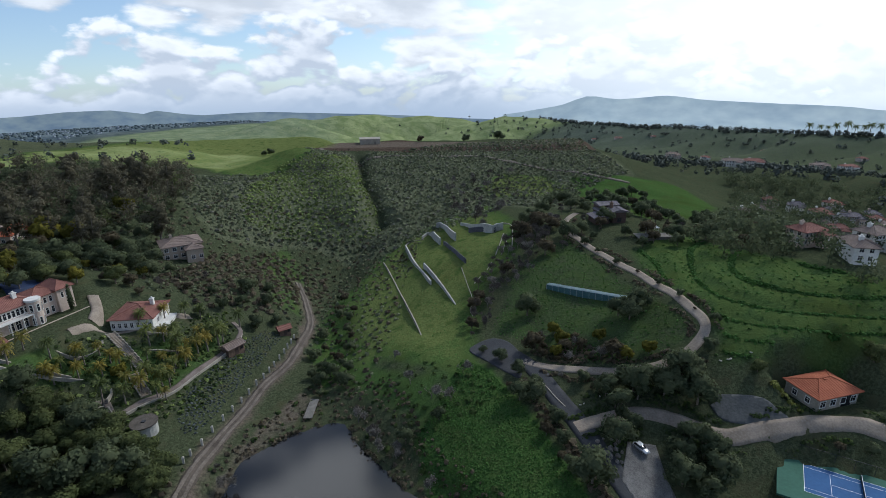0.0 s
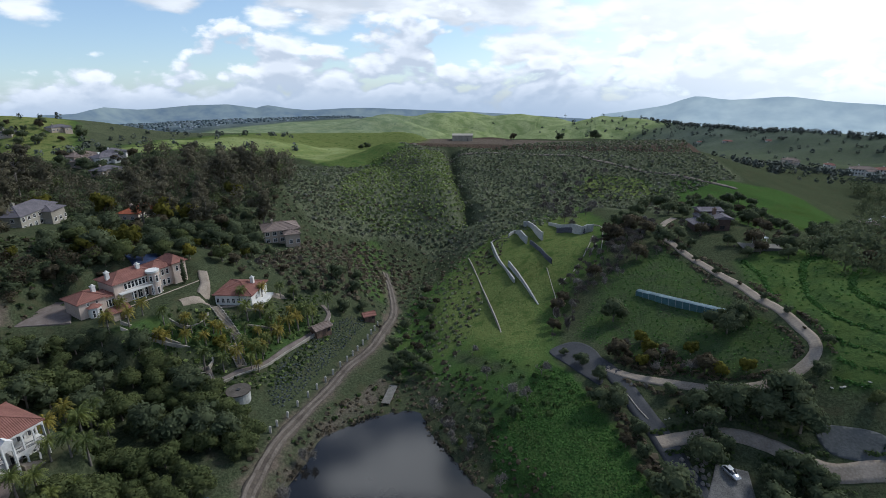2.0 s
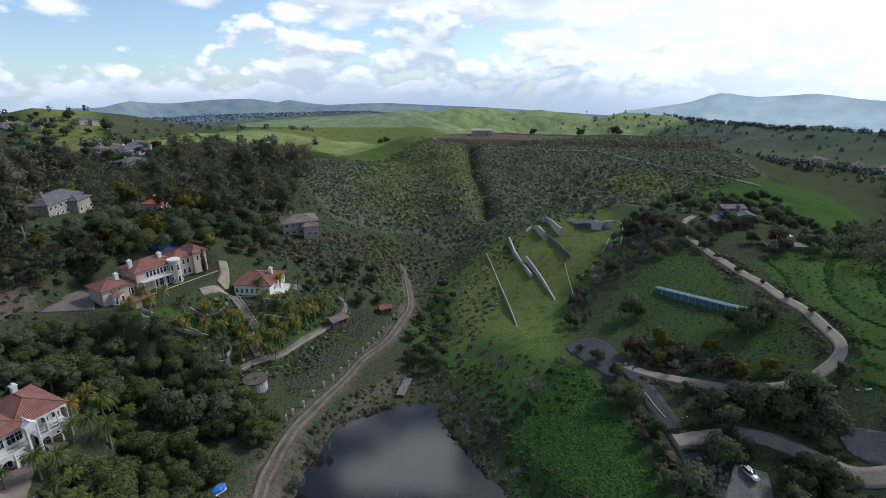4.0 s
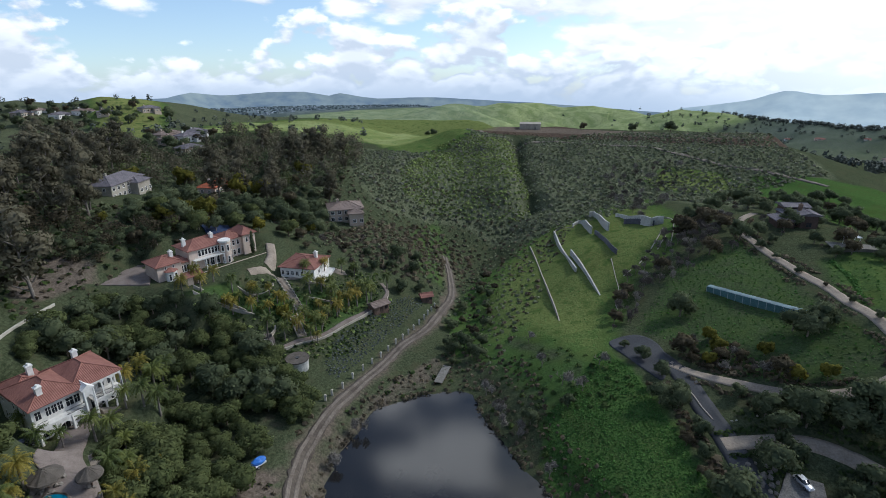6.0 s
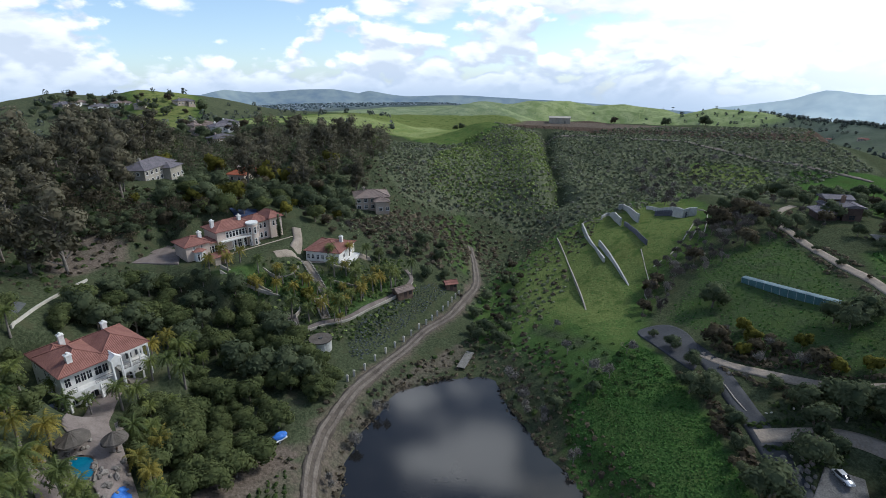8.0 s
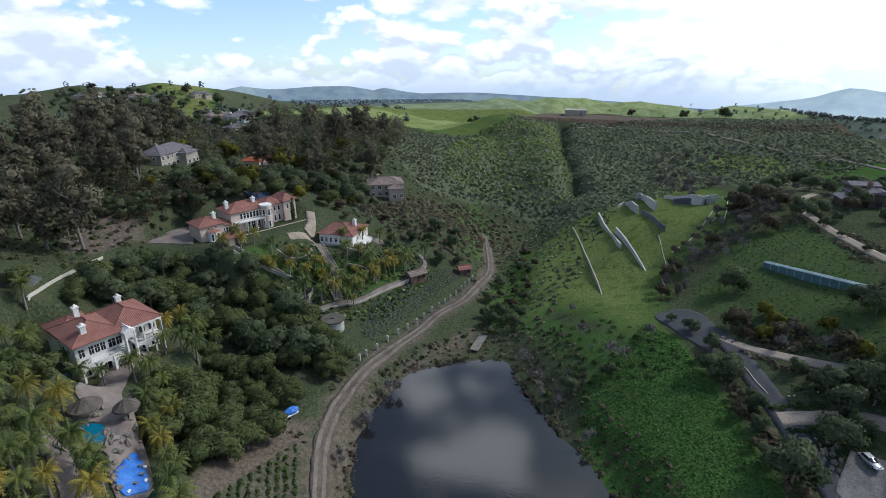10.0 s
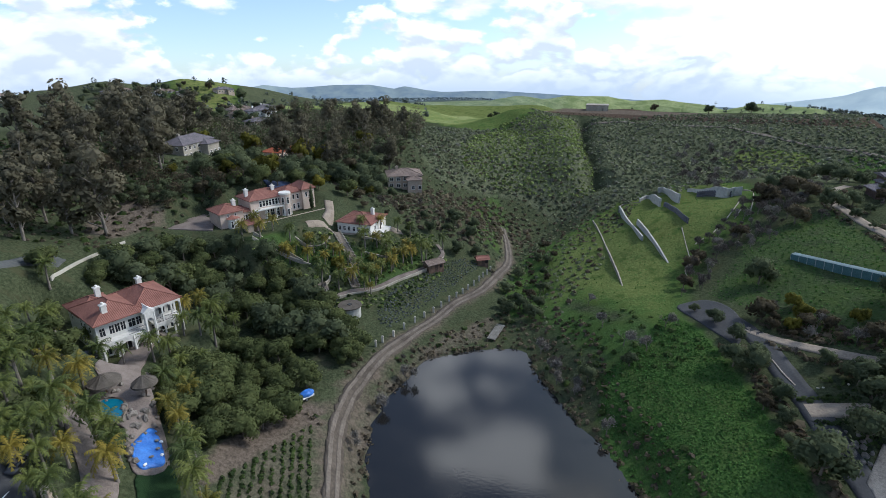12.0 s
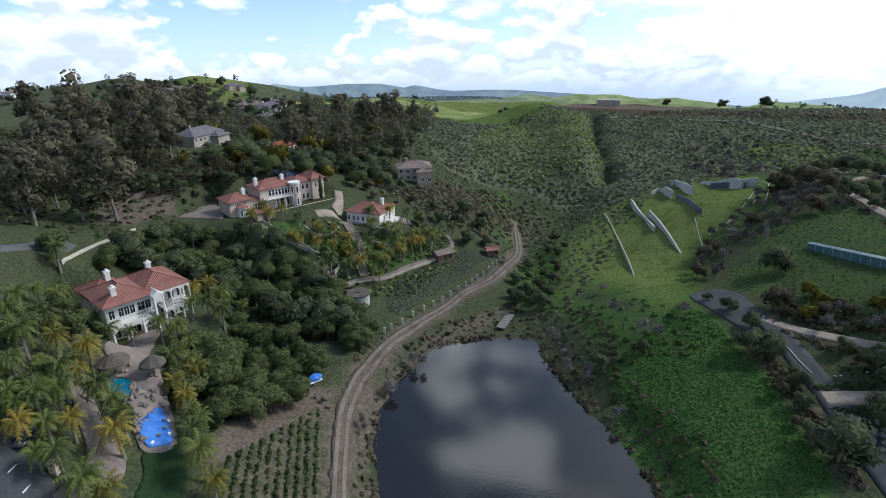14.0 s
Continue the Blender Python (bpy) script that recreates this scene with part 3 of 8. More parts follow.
CLEARING = [(-82.5, 75.8), (-77.7, 79.7), (-63.7, 76.0), (-57.2, 69.8), (-52.5, 61.7), (-53.6, 57.0), (-57.2, 54.1), (-60.3, 52.3), (-64.2, 63.0), (-73.9, 71.1)]
VINES = [(-52.2, 36.9), (-52.2, 45.4), (-52.2, 54.6), (-50.3, 55.6), (-38.7, 40.7), (-47.2, 31.0)]
DIRT = [(-54.9, 34.8), (-57.0, 43.6), (-56.9, 55.2), (-56.4, 58.1), (-53.9, 60.3), (-51.1, 56.1), (-53.3, 53.9), (-52.8, 37.8),
    (-51.8, 34.3)]
CUTBANK = [(-132.3, 70.7), (-140.6, 77.6), (-142.1, 88.2), (-132.8, 91.7), (-126.5, 88.2), (-126.9, 77.0), (-128.0, 72.0)]
KNOLL = [(-37.6, 147.3), (-40.1, 190.1), (-35.4, 212.5), (-26.0, 226.7), (-12.3, 237.3), (8.3, 261.2), (14.2, 197.4), (12.1, 168.0),
    (1.3, 154.1), (-1.2, 135.2), (-3.0, 113.4), (-11.9, 118.9), (-24.4, 129.8), (-28.4, 122.8)]
MEADOW = [(-5.2, 73.6), (-10.9, 92.9), (-5.9, 102.4), (-1.5, 115.1), (4.7, 109.4), (13.3, 92.9), (21.0, 73.8), (18.7, 68.5),
    (3.3, 64.8)]
GREEN_BANK = [(-47.0, 133.8), (-49.4, 171.2), (-40.7, 201.7), (-26.9, 122.5), (-12.8, 110.6), (-4.0, 112.0), (-8.7, 94.3), (-15.4, 101.0),
    (-31.4, 113.7)]
GARDEN_WALL_A = [(-101.3, 94.3), (-96.0, 97.9), (-90.9, 102.0)]
GARDEN_WALL_B = [(-96.5, 104.3), (-93.0, 106.0), (-91.1, 109.8), (-91.0, 112.2)]
GARDEN_WALL_C = [(-99.6, 92.3), (-94.7, 97.5), (-88.0, 101.9), (-82.3, 100.3), (-80.7, 96.4)]
GARDEN_WALL_D = [(-86.7, 119.7), (-83.1, 118.4), (-79.6, 120.6)]
GARDEN_WALL_E = [(-81.9, 114.1), (-77.7, 116.2), (-73.3, 117.9)]
LOOP_FIELD = [(5.6, 126.5), (13.8, 154.3), (33.8, 174.1), (41.2, 151.8), (47.7, 125.5), (52.9, 114.3), (50.3, 108.5), (41.3, 104.7),
    (28.3, 109.0), (15.0, 121.2)]
TERRACES = [(51.2, 158.5), (71.0, 174.8), (79.3, 143.7), (88.4, 128.8), (101.5, 120.1), (90.9, 103.7), (79.2, 101.0), (69.5, 104.7),
    (59.8, 100.8), (52.8, 102.0), (56.2, 108.3), (55.1, 117.0), (50.1, 138.4)]
RIDGE_FIELD = [(-294.1, 287.3), (-364.4, 441.7), (-245.7, 395.7), (-190.9, 440.3), (-119.9, 393.8), (-135.8, 350.2), (-157.0, 322.2),
    (-195.7, 365.2), (-244.9, 354.6), (-269.0, 297.8)]
SADDLE = [(-245.4, 395.4), (-248.6, 492.7), (-200.3, 492.5), (-103.1, 348.3), (-113.0, 323.1), (-125.9, 306.4), (-140.1, 304.5), (-204.7, 384.2)]
SPUR = [(-115.3, 253.9), (-119.6, 327.8), (-80.4, 356.8), (-67.5, 332.3), (-52.6, 282.1), (-42.1, 240.9), (-59.4, 236.4),
    (-85.5, 229.1), (-102.2, 228.9)]
WEST_FIELD = [(-492.5, 381.8), (-501.0, 422.6), (-466.1, 430.3), (-293.0, 267.1), (-299.4, 248.4), (-310.8, 237.7)]
SAGE = [(-228.7, 350.7), (-143.5, 293.8), (-115.8, 366.1), (-74.6, 367.2), (-4.8, 400.2), (78.7, 408.3), (92.8, 308.1),
    (60.4, 284.3), (41.5, 210.2), (20.0, 257.6), (-5.7, 228.2), (-34.6, 219.6), (-75.0, 231.5), (-104.7, 209.3), (-133.5, 234.3)]
LAVENDER = [(-59.1, 90.7), (-57.5, 116.4), (-55.6, 139.6), (-60.7, 138.4), (-65.0, 127.9), (-67.3, 103.8), (-63.6, 92.9)]
WALL_LOW = [(-36.1, 208.4), (-26.0, 171.3), (-20.2, 152.9), (-15.4, 138.5), (-12.2, 127.7)]
WALL_LONG = [(-28.1, 220.6), (-20.6, 184.3), (-12.6, 159.9)]
WALL_TAPER = [(-15.9, 173.6), (-9.8, 159.3), (-4.0, 146.2)]
WALL_BACK = [(-15.1, 233.3), (-11.7, 230.1), (-5.2, 195.3)]
WALL_SIDE = [(-20.6, 220.9), (-17.3, 223.7), (-11.3, 198.4)]
SLOPE_DARK = [(-10.0, 195.7), (-4.4, 174.9), (-1.2, 167.3)]
WALL_TOP = [(-3.6, 225.9), (7.1, 193.3), (10.5, 192.1), (12.9, 192.2)]
DOCK = [(-39.2, 102.9), (-39.5, 110.6), (-37.4, 110.9), (-37.1, 103.2)]
PLATEAU_TRACK = [(-107.1, 380.3), (-96.1, 362.7), (-73.5, 361.9), (-34.3, 362.4), (-0.3, 354.4), (24.0, 340.4), (42.8, 327.9), (64.9, 311.3),
    (87.8, 288.5)]
HOUSES_EAST = [(131.0, 243.8), (152.2, 260.3), (180.3, 296.7), (182.6, 277.2), (200.0, 291.0), (194.6, 269.1), (209.7, 274.6),
    (93.7, 144.8), (166.9, 239.6), (182.9, 241.9), (102.5, 129.2), (204.6, 259.5), (166.2, 296.5), (188.9, 269.0),
    (184.0, 230.9)]
PALMS_SW = [(-79.8, 29.4), (-82.7, 33.3), (-75.0, 28.0), (-76.6, 32.2), (-71.0, 24.8), (-70.6, 27.4), (-67.8, 28.0), (-67.0, 22.3),
    (-65.5, 23.9), (-64.9, 25.8), (-63.2, 21.0), (-61.9, 22.9), (-61.8, 25.1), (-59.6, 20.4), (-58.1, 21.6), (-75.9, 35.4),
    (-72.8, 32.3), (-89.0, 39.6), (-94.8, 47.2), (-90.8, 37.5), (-86.0, 33.1), (-96.3, 42.2), (-101.4, 54.1), (-59.8, 29.7),
    (-61.9, 29.8), (-64.6, 30.0), (-67.8, 31.8), (-57.8, 27.8), (-53.5, 34.4), (-55.7, 36.9), (-50.2, 32.9), (-47.3, 31.5),
    (-58.1, 37.4), (-53.1, 21.0), (-52.4, 22.9), (-55.4, 22.1)]
PALMS_VILLA = [(-84.6, 58.5), (-78.2, 52.3), (-77.4, 56.2), (-71.3, 44.4), (-66.7, 45.3), (-93.3, 71.8), (-91.4, 67.9), (-91.1, 72.4),
    (-81.6, 53.0), (-71.1, 47.1), (-69.6, 51.3), (-64.9, 39.9), (-61.1, 38.8)]
PALMS_GARDEN = [(-77.0, 97.0), (-81.4, 96.0), (-75.6, 101.2), (-72.7, 109.9), (-71.5, 113.1), (-70.8, 118.4), (-71.6, 124.7), (-68.2, 126.9),
    (-67.3, 136.1), (-71.4, 105.2), (-79.3, 101.4), (-72.0, 100.9), (-96.2, 102.0), (-100.8, 100.7), (-94.9, 98.1),
    (-99.3, 94.6), (-105.3, 99.3), (-83.3, 126.6), (-80.4, 131.5), (-77.5, 134.1), (-86.5, 121.2), (-71.2, 129.0),
    (-73.7, 125.0), (-74.9, 116.2), (-102.2, 91.5), (-93.2, 105.4)]
WOOD_POOL = [(-79.9, 50.1), (-84.1, 68.3), (-67.9, 69.2), (-59.7, 64.6), (-53.7, 55.5), (-54.5, 47.2), (-55.8, 39.3), (-61.1, 39.2),
    (-69.3, 42.2)]
WOOD_BAND = [(-102.9, 51.2), (-115.0, 64.1), (-116.7, 83.8), (-106.4, 92.2), (-91.2, 93.8), (-82.2, 91.6), (-70.0, 86.7), (-55.4, 78.7),
    (-65.6, 71.6), (-79.0, 76.2), (-93.3, 73.7), (-101.9, 73.1), (-106.4, 64.0)]
WOOD_BAMBOO = [(-87.9, 86.0), (-79.2, 87.9), (-65.9, 83.3), (-56.0, 79.5), (-55.5, 73.0), (-69.4, 76.2)]
WOOD_PALM_SW = [(-85.1, 30.9), (-87.4, 36.4), (-77.2, 34.8), (-69.1, 30.7), (-61.6, 29.2), (-56.4, 24.5), (-60.1, 20.7), (-63.2, 19.5)]
WOOD_PALM_GARDEN = [(-102.8, 92.2), (-96.1, 104.3), (-84.6, 114.1), (-77.9, 121.0), (-68.9, 130.0), (-67.9, 118.1), (-71.7, 100.5),
    (-76.8, 102.8), (-90.0, 101.3), (-97.8, 92.9)]
WOOD_PALM_LOW = [(-75.3, 100.8), (-73.4, 113.9), (-66.5, 123.7), (-67.8, 104.8), (-71.3, 97.4)]
WOOD_GUM_WEST = [(-184.1, 78.5), (-193.7, 102.6), (-221.7, 142.4), (-279.6, 213.7), (-224.3, 191.9), (-150.8, 111.9), (-150.6, 91.2),
    (-123.7, 71.1), (-120.4, 55.7), (-109.4, 43.5)]
WOOD_GUM_MID = [(-237.4, 247.0), (-217.4, 276.0), (-139.5, 241.4), (-119.4, 209.0), (-115.3, 181.0), (-120.5, 158.1), (-147.6, 171.6),
    (-135.0, 139.2)]
WOOD_SLOPE_WEST = [(-163.3, 102.0), (-145.2, 108.1), (-123.8, 121.7), (-113.8, 108.7), (-121.8, 97.7), (-142.7, 82.6)]
WOOD_SLOPE_HEDGE = [(-151.0, 88.3), (-123.4, 116.6), (-117.7, 109.6), (-141.7, 83.5)]
WOOD_HOUSES_MID = [(-172.7, 147.2), (-163.6, 161.9), (-116.2, 118.6), (-135.5, 170.3), (-124.6, 186.7), (-105.7, 161.6), (-102.1, 133.2),
    (-109.9, 129.1), (-123.2, 109.8)]
WOOD_CREEK = [(-105.3, 137.3), (-102.5, 168.1), (-82.8, 162.6), (-68.5, 165.1), (-57.4, 148.5), (-60.4, 133.4), (-74.1, 134.3),
    (-87.2, 129.6)]
WOOD_CREEK_LOW = [(-47.5, 142.0), (-47.9, 179.4), (-38.0, 157.4), (-32.4, 126.1), (-31.3, 112.9), (-35.0, 107.3), (-41.7, 117.5)]
WOOD_SHORE_WEST = [(-57.6, 75.7), (-52.1, 84.3), (-45.5, 92.5), (-44.1, 79.6), (-44.9, 68.2), (-41.7, 54.9), (-43.1, 53.2), (-49.6, 62.8)]
WOOD_SHORE_EAST = [(-24.5, 97.2), (-20.8, 98.9), (-12.2, 86.4), (-6.3, 76.2), (-7.8, 74.9), (-15.9, 84.9)]
WOOD_BANK_EAST = [(-29.6, 107.6), (-17.7, 110.4), (-6.6, 105.1), (-4.1, 94.9), (-11.1, 90.6), (-21.5, 97.2)]
WOOD_WALL_SIDE = [(-0.9, 142.6), (5.8, 159.8), (12.2, 172.9), (25.0, 199.3), (33.2, 186.3), (19.7, 155.1), (6.7, 142.1), (3.6, 127.9)]
WOOD_ROAD_SIDE = [(17.6, 109.3), (25.2, 116.7), (31.3, 113.9), (29.7, 97.7), (21.9, 99.2), (19.0, 103.7)]
WOOD_LOOP = [(15.8, 117.2), (23.5, 119.0), (32.0, 112.5), (37.8, 109.0), (35.5, 103.1), (25.2, 105.3), (16.5, 110.3)]
WOOD_BELOW_LANE = [(24.4, 100.1), (36.9, 100.0), (48.4, 100.0), (48.8, 94.6), (39.4, 90.3), (30.3, 92.2)]
WOOD_DRIVE = [(40.6, 91.4), (50.2, 97.3), (47.6, 86.6), (46.1, 77.0), (38.0, 74.0), (36.0, 79.9)]
WOOD_ORANGE = [(58.6, 98.8), (67.5, 101.3), (86.5, 101.5), (81.8, 93.0), (75.2, 94.3), (65.6, 96.9)]
WOOD_TALL = [(17.3, 184.6), (25.0, 192.9), (34.8, 183.7), (32.3, 161.4), (25.1, 157.4), (18.0, 164.6)]
WOOD_KNOLL_FOOT = [(-0.7, 133.9), (2.2, 147.5), (7.3, 159.9), (13.1, 173.1), (18.7, 179.5), (16.3, 157.3), (10.3, 146.8), (6.5, 131.0),
    (3.6, 116.7), (0.4, 115.7)]
WOOD_TIMBER = [(32.1, 182.7), (63.0, 272.0), (86.8, 271.1), (82.3, 198.3), (65.0, 157.9), (55.0, 160.3), (44.4, 170.9), (33.0, 164.6)]
WOOD_RIGHT_DARK = [(71.4, 163.1), (137.0, 271.4), (149.8, 261.2), (93.0, 148.2), (78.0, 132.6), (71.4, 145.6)]
WOOD_LANE_IN = [(11.8, 113.7), (20.3, 123.5), (29.7, 118.5), (38.2, 110.1), (45.5, 106.5), (48.6, 107.3), (46.9, 104.6), (39.8, 103.5),
    (27.8, 106.8), (16.6, 110.7)]
WOOD_LANE_OUT = [(12.1, 107.6), (19.6, 105.0), (33.2, 101.2), (43.1, 101.0), (49.4, 102.9), (54.1, 107.6), (55.6, 104.8), (50.3, 99.6),
    (40.5, 98.1), (26.7, 100.1), (14.8, 103.6)]
WOOD_PARKING = [(21.4, 93.7), (25.8, 95.4), (34.9, 91.2), (33.2, 87.6), (27.1, 80.8), (25.0, 76.9), (21.8, 76.2), (22.4, 86.1)]
WOOD_ROAD_EAST = [(8.9, 103.0), (14.0, 91.9), (17.0, 80.1), (19.3, 76.7), (21.2, 77.0), (19.0, 89.4), (15.6, 98.3), (11.4, 105.2)]
BARE_SHORE = [(-7.6, 81.3), (-15.7, 90.8), (-20.0, 94.6), (-4.1, 100.7), (-14.2, 108.5), (-8.6, 102.3), (-25.7, 101.8), (-45.6, 58.7),
    (-48.1, 71.3), (-47.9, 80.4), (-19.7, 120.6), (-1.5, 108.9)]
CONIFERS = [(44.5, 83.9), (41.8, 85.5), (47.0, 83.5), (30.3, 92.7), (35.5, 96.7), (41.6, 97.6), (46.7, 98.9)]
GOLD_TREES = [(-131.3, 116.9), (-126.6, 127.5), (-148.1, 168.9), (-140.3, 173.2), (-191.3, 156.4), (-140.7, 202.7), (-176.7, 169.4)]
ROWS_TREES = [(54.3, 112.7), (51.9, 118.1), (50.7, 124.8), (48.7, 134.0), (46.4, 144.5), (42.7, 152.8), (39.1, 161.6), (36.1, 167.7)]
WOOD_COURT = [(59.1, 86.0), (63.4, 86.3), (77.1, 83.9), (75.4, 80.6), (62.8, 85.0)]
WOOD_CREST = [(19.3, 194.0), (46.8, 267.8), (46.7, 181.2), (51.4, 166.1), (81.4, 201.3), (97.6, 222.1), (143.8, 262.2), (81.0, 144.3),
    (68.5, 159.5), (51.8, 161.7), (39.7, 181.0), (21.3, 173.9)]
WOOD_EAST_VALLEY = [(181.0, 372.9), (216.9, 361.6), (257.4, 332.2), (95.2, 116.5), (83.7, 124.5), (84.7, 143.8), (159.1, 316.5)]
EAST_GREEN = [(60.7, 302.8), (96.3, 300.2), (117.1, 296.1), (122.3, 263.8), (103.9, 235.8), (68.8, 201.2), (58.3, 238.7)]
GREEN_PATCH = [(7.0, 299.8), (19.9, 318.3), (44.4, 312.5), (55.2, 285.6), (32.6, 280.3), (15.7, 282.8)]
WOOD_PLATEAU_SIDE = [(-12.5, 308.4), (23.3, 330.1), (26.2, 273.0), (5.5, 197.3), (-6.7, 252.9)]
WOOD_WEST_FAR = [(-294.9, 226.3), (-272.0, 253.8), (-285.0, 284.0), (-218.3, 328.5), (-189.1, 337.2), (-133.3, 247.1), (-128.5, 215.5),
    (-136.6, 184.7), (-172.3, 171.0), (-201.7, 151.2)]
WOOD_WEST_NEAR = [(-169.1, 124.2), (-143.3, 119.8), (-164.0, 161.7), (-139.9, 181.7), (-118.0, 177.9), (-100.9, 153.6), (-111.3, 133.6),
    (-110.1, 113.4), (-123.4, 107.3), (-137.1, 97.5)]
VILLAS_RIDGE = [(252, 678), (418, 965), (228, 481), (278, 545), (316, 1381), (428, 1276), (354, 1310), (414, 649), (438, 634), (577, 1068), (630, 876)]
CREEK_GREEN = [(-88.4, 202.7), (-83.3, 226.7), (-67.4, 201.5), (-55.4, 156.0), (-64.3, 156.5)]
BANK_GREEN = [(-45.5, 139.2), (-46.7, 162.4), (-41.9, 173.1), (-35.6, 143.1), (-33.8, 116.7), (-37.4, 116.3)]
WEST_BANK = [(-38.4, 43.4), (-46.9, 56.2), (-51.9, 69.3), (-50.5, 91.1), (-43.4, 114.2), (-38.1, 110.2), (-44.9, 91.3), (-47.0, 69.6),
    (-42.4, 57.4), (-35.5, 46.5)]


WATER = 1.8


def hills(x, y):
    """Height of the open land, from broad forms down to knolls and hollows."""
    z = 60 - 0.0945 * np.hypot(x, y)
    for radius, forms in (FAR_LAND, MID_LAND, NEAR_LAND, FINE_LAND, (60, FIELD_DIP), (15, [(22, 144, 2.0)])):
        for cx, cy, h in forms:
            z = z + h * np.exp(-((x - cx) ** 2 + (y - cy) ** 2) / radius ** 2)
    return z


def inside(x, y, outline):
    """Signed distance to a closed outline, positive inside."""
    x, y = np.asarray(x, float), np.asarray(y, float)
    best, odd = np.full(x.shape, 1e18), np.zeros(x.shape, bool)
    for (ax, ay), (bx, by) in zip(outline, outline[1:] + outline[:1]):
        dx, dy = bx - ax, by - ay
        t = np.clip(((x - ax) * dx + (y - ay) * dy) / (dx * dx + dy * dy), 0, 1)
        best = np.minimum(best, (x - ax - t * dx) ** 2 + (y - ay - t * dy) ** 2)
        if ay != by:
            odd ^= ((ay > y) != (by > y)) & (x < (bx - ax) * (y - ay) / (by - ay) + ax)
    return np.where(odd, 1, -1) * np.sqrt(best)


# ---------------------------------------------------------------- the land
def to_line(x, y, line):
    """Distance to a line of 3D points and the line's height there."""
    best, hz = np.full(np.shape(x), 1e18), np.zeros(np.shape(x))
    for a, b in zip(line, line[1:]):
        dx, dy = b[0] - a[0], b[1] - a[1]
        t = np.clip(((x - a[0]) * dx + (y - a[1]) * dy) / (dx * dx + dy * dy), 0, 1)
        d = (x - a[0] - t * dx) ** 2 + (y - a[1] - t * dy) ** 2
        m = d < best
        best, hz = np.where(m, d, best), np.where(m, a[2] + t * (b[2] - a[2]), hz)
    return np.sqrt(best), hz


def smooth(v, lo, hi):
    t = np.clip((v - lo) / (hi - lo), 0, 1)
    return t * t * (3 - 2 * t)


def rounded(outline, k=4):
    """The same closed outline with rounded corners."""
    p = [np.array(q, float) for q in outline]
    out = []
    for i in range(len(p)):
        a, b, c, d = p[i - 1], p[i], p[(i + 1) % len(p)], p[(i + 2) % len(p)]
        for t in np.arange(k) / k:
            q = 0.5 * (2 * b + (c - a) * t + (2 * a - 5 * b + 4 * c - d) * t * t + (3 * b - a - 3 * c + d) * t ** 3)
            out.append((float(q[0]), float(q[1])))
    return out


POND = rounded(POND + [(1.5, 52), (-1, 40), (-12, 28), (-28, 30)], 3)
POND = [(a + 0.5 * noise.noise((a * 0.5, b * 0.5, 0)), b + 0.5 * noise.noise((a * 0.5, b * 0.5, 9))) for a, b in POND]
POOL, LAWN, CULDESAC, BRICK_DRIVE, TERRACE, GRAVEL = (rounded(q) for q in (POOL, LAWN, CULDESAC, BRICK_DRIVE, TERRACE, GRAVEL))
RIDGES = ((RIDGE_WEST, 0.32, 7, 0.12), (RIDGE_GREEN, 0.26, 6, 0.5), (RIDGE_EAST, 0.26, 8, 0.28))
PADS = [([(-84, 44), (-82, 63), (-99, 68), (-108, 48), (-100, 42)], 14.6, 2.5),
        ([(-97, 90), (-98, 122), (-110, 128), (-122, 112), (-122, 92)], 21.0, 3),
        ([(-81, 119), (-83, 133), (-94.5, 134), (-93.5, 118)], 16.0, 3.5),
        ([(-74.5, 33.5), (-75, 39.5), (-70, 41), (-66, 37), (-65.5, 32.3), (-69, 31.8)], 18.2, 3),
        (FORECOURT, 21.2, 3),
        (COURT + [(90, 60), (60, 60)], 9.4, 2),
        ([(64, 100), (67, 89), (82, 92), (79, 104)], 15.4, 2.5)]


def waves(x, y, size, seed):
    """Cheap rolling relief from a few crossed sines."""
    r, z = random.Random(seed), 0
    for k in range(5):
        a, f = r.uniform(0, 6.3), 6.28 / (size * r.uniform(0.5, 1.4))
        z = z + np.sin((x * math.cos(a) + y * math.sin(a)) * f + r.uniform(0, 6.3)) / 5
    return z


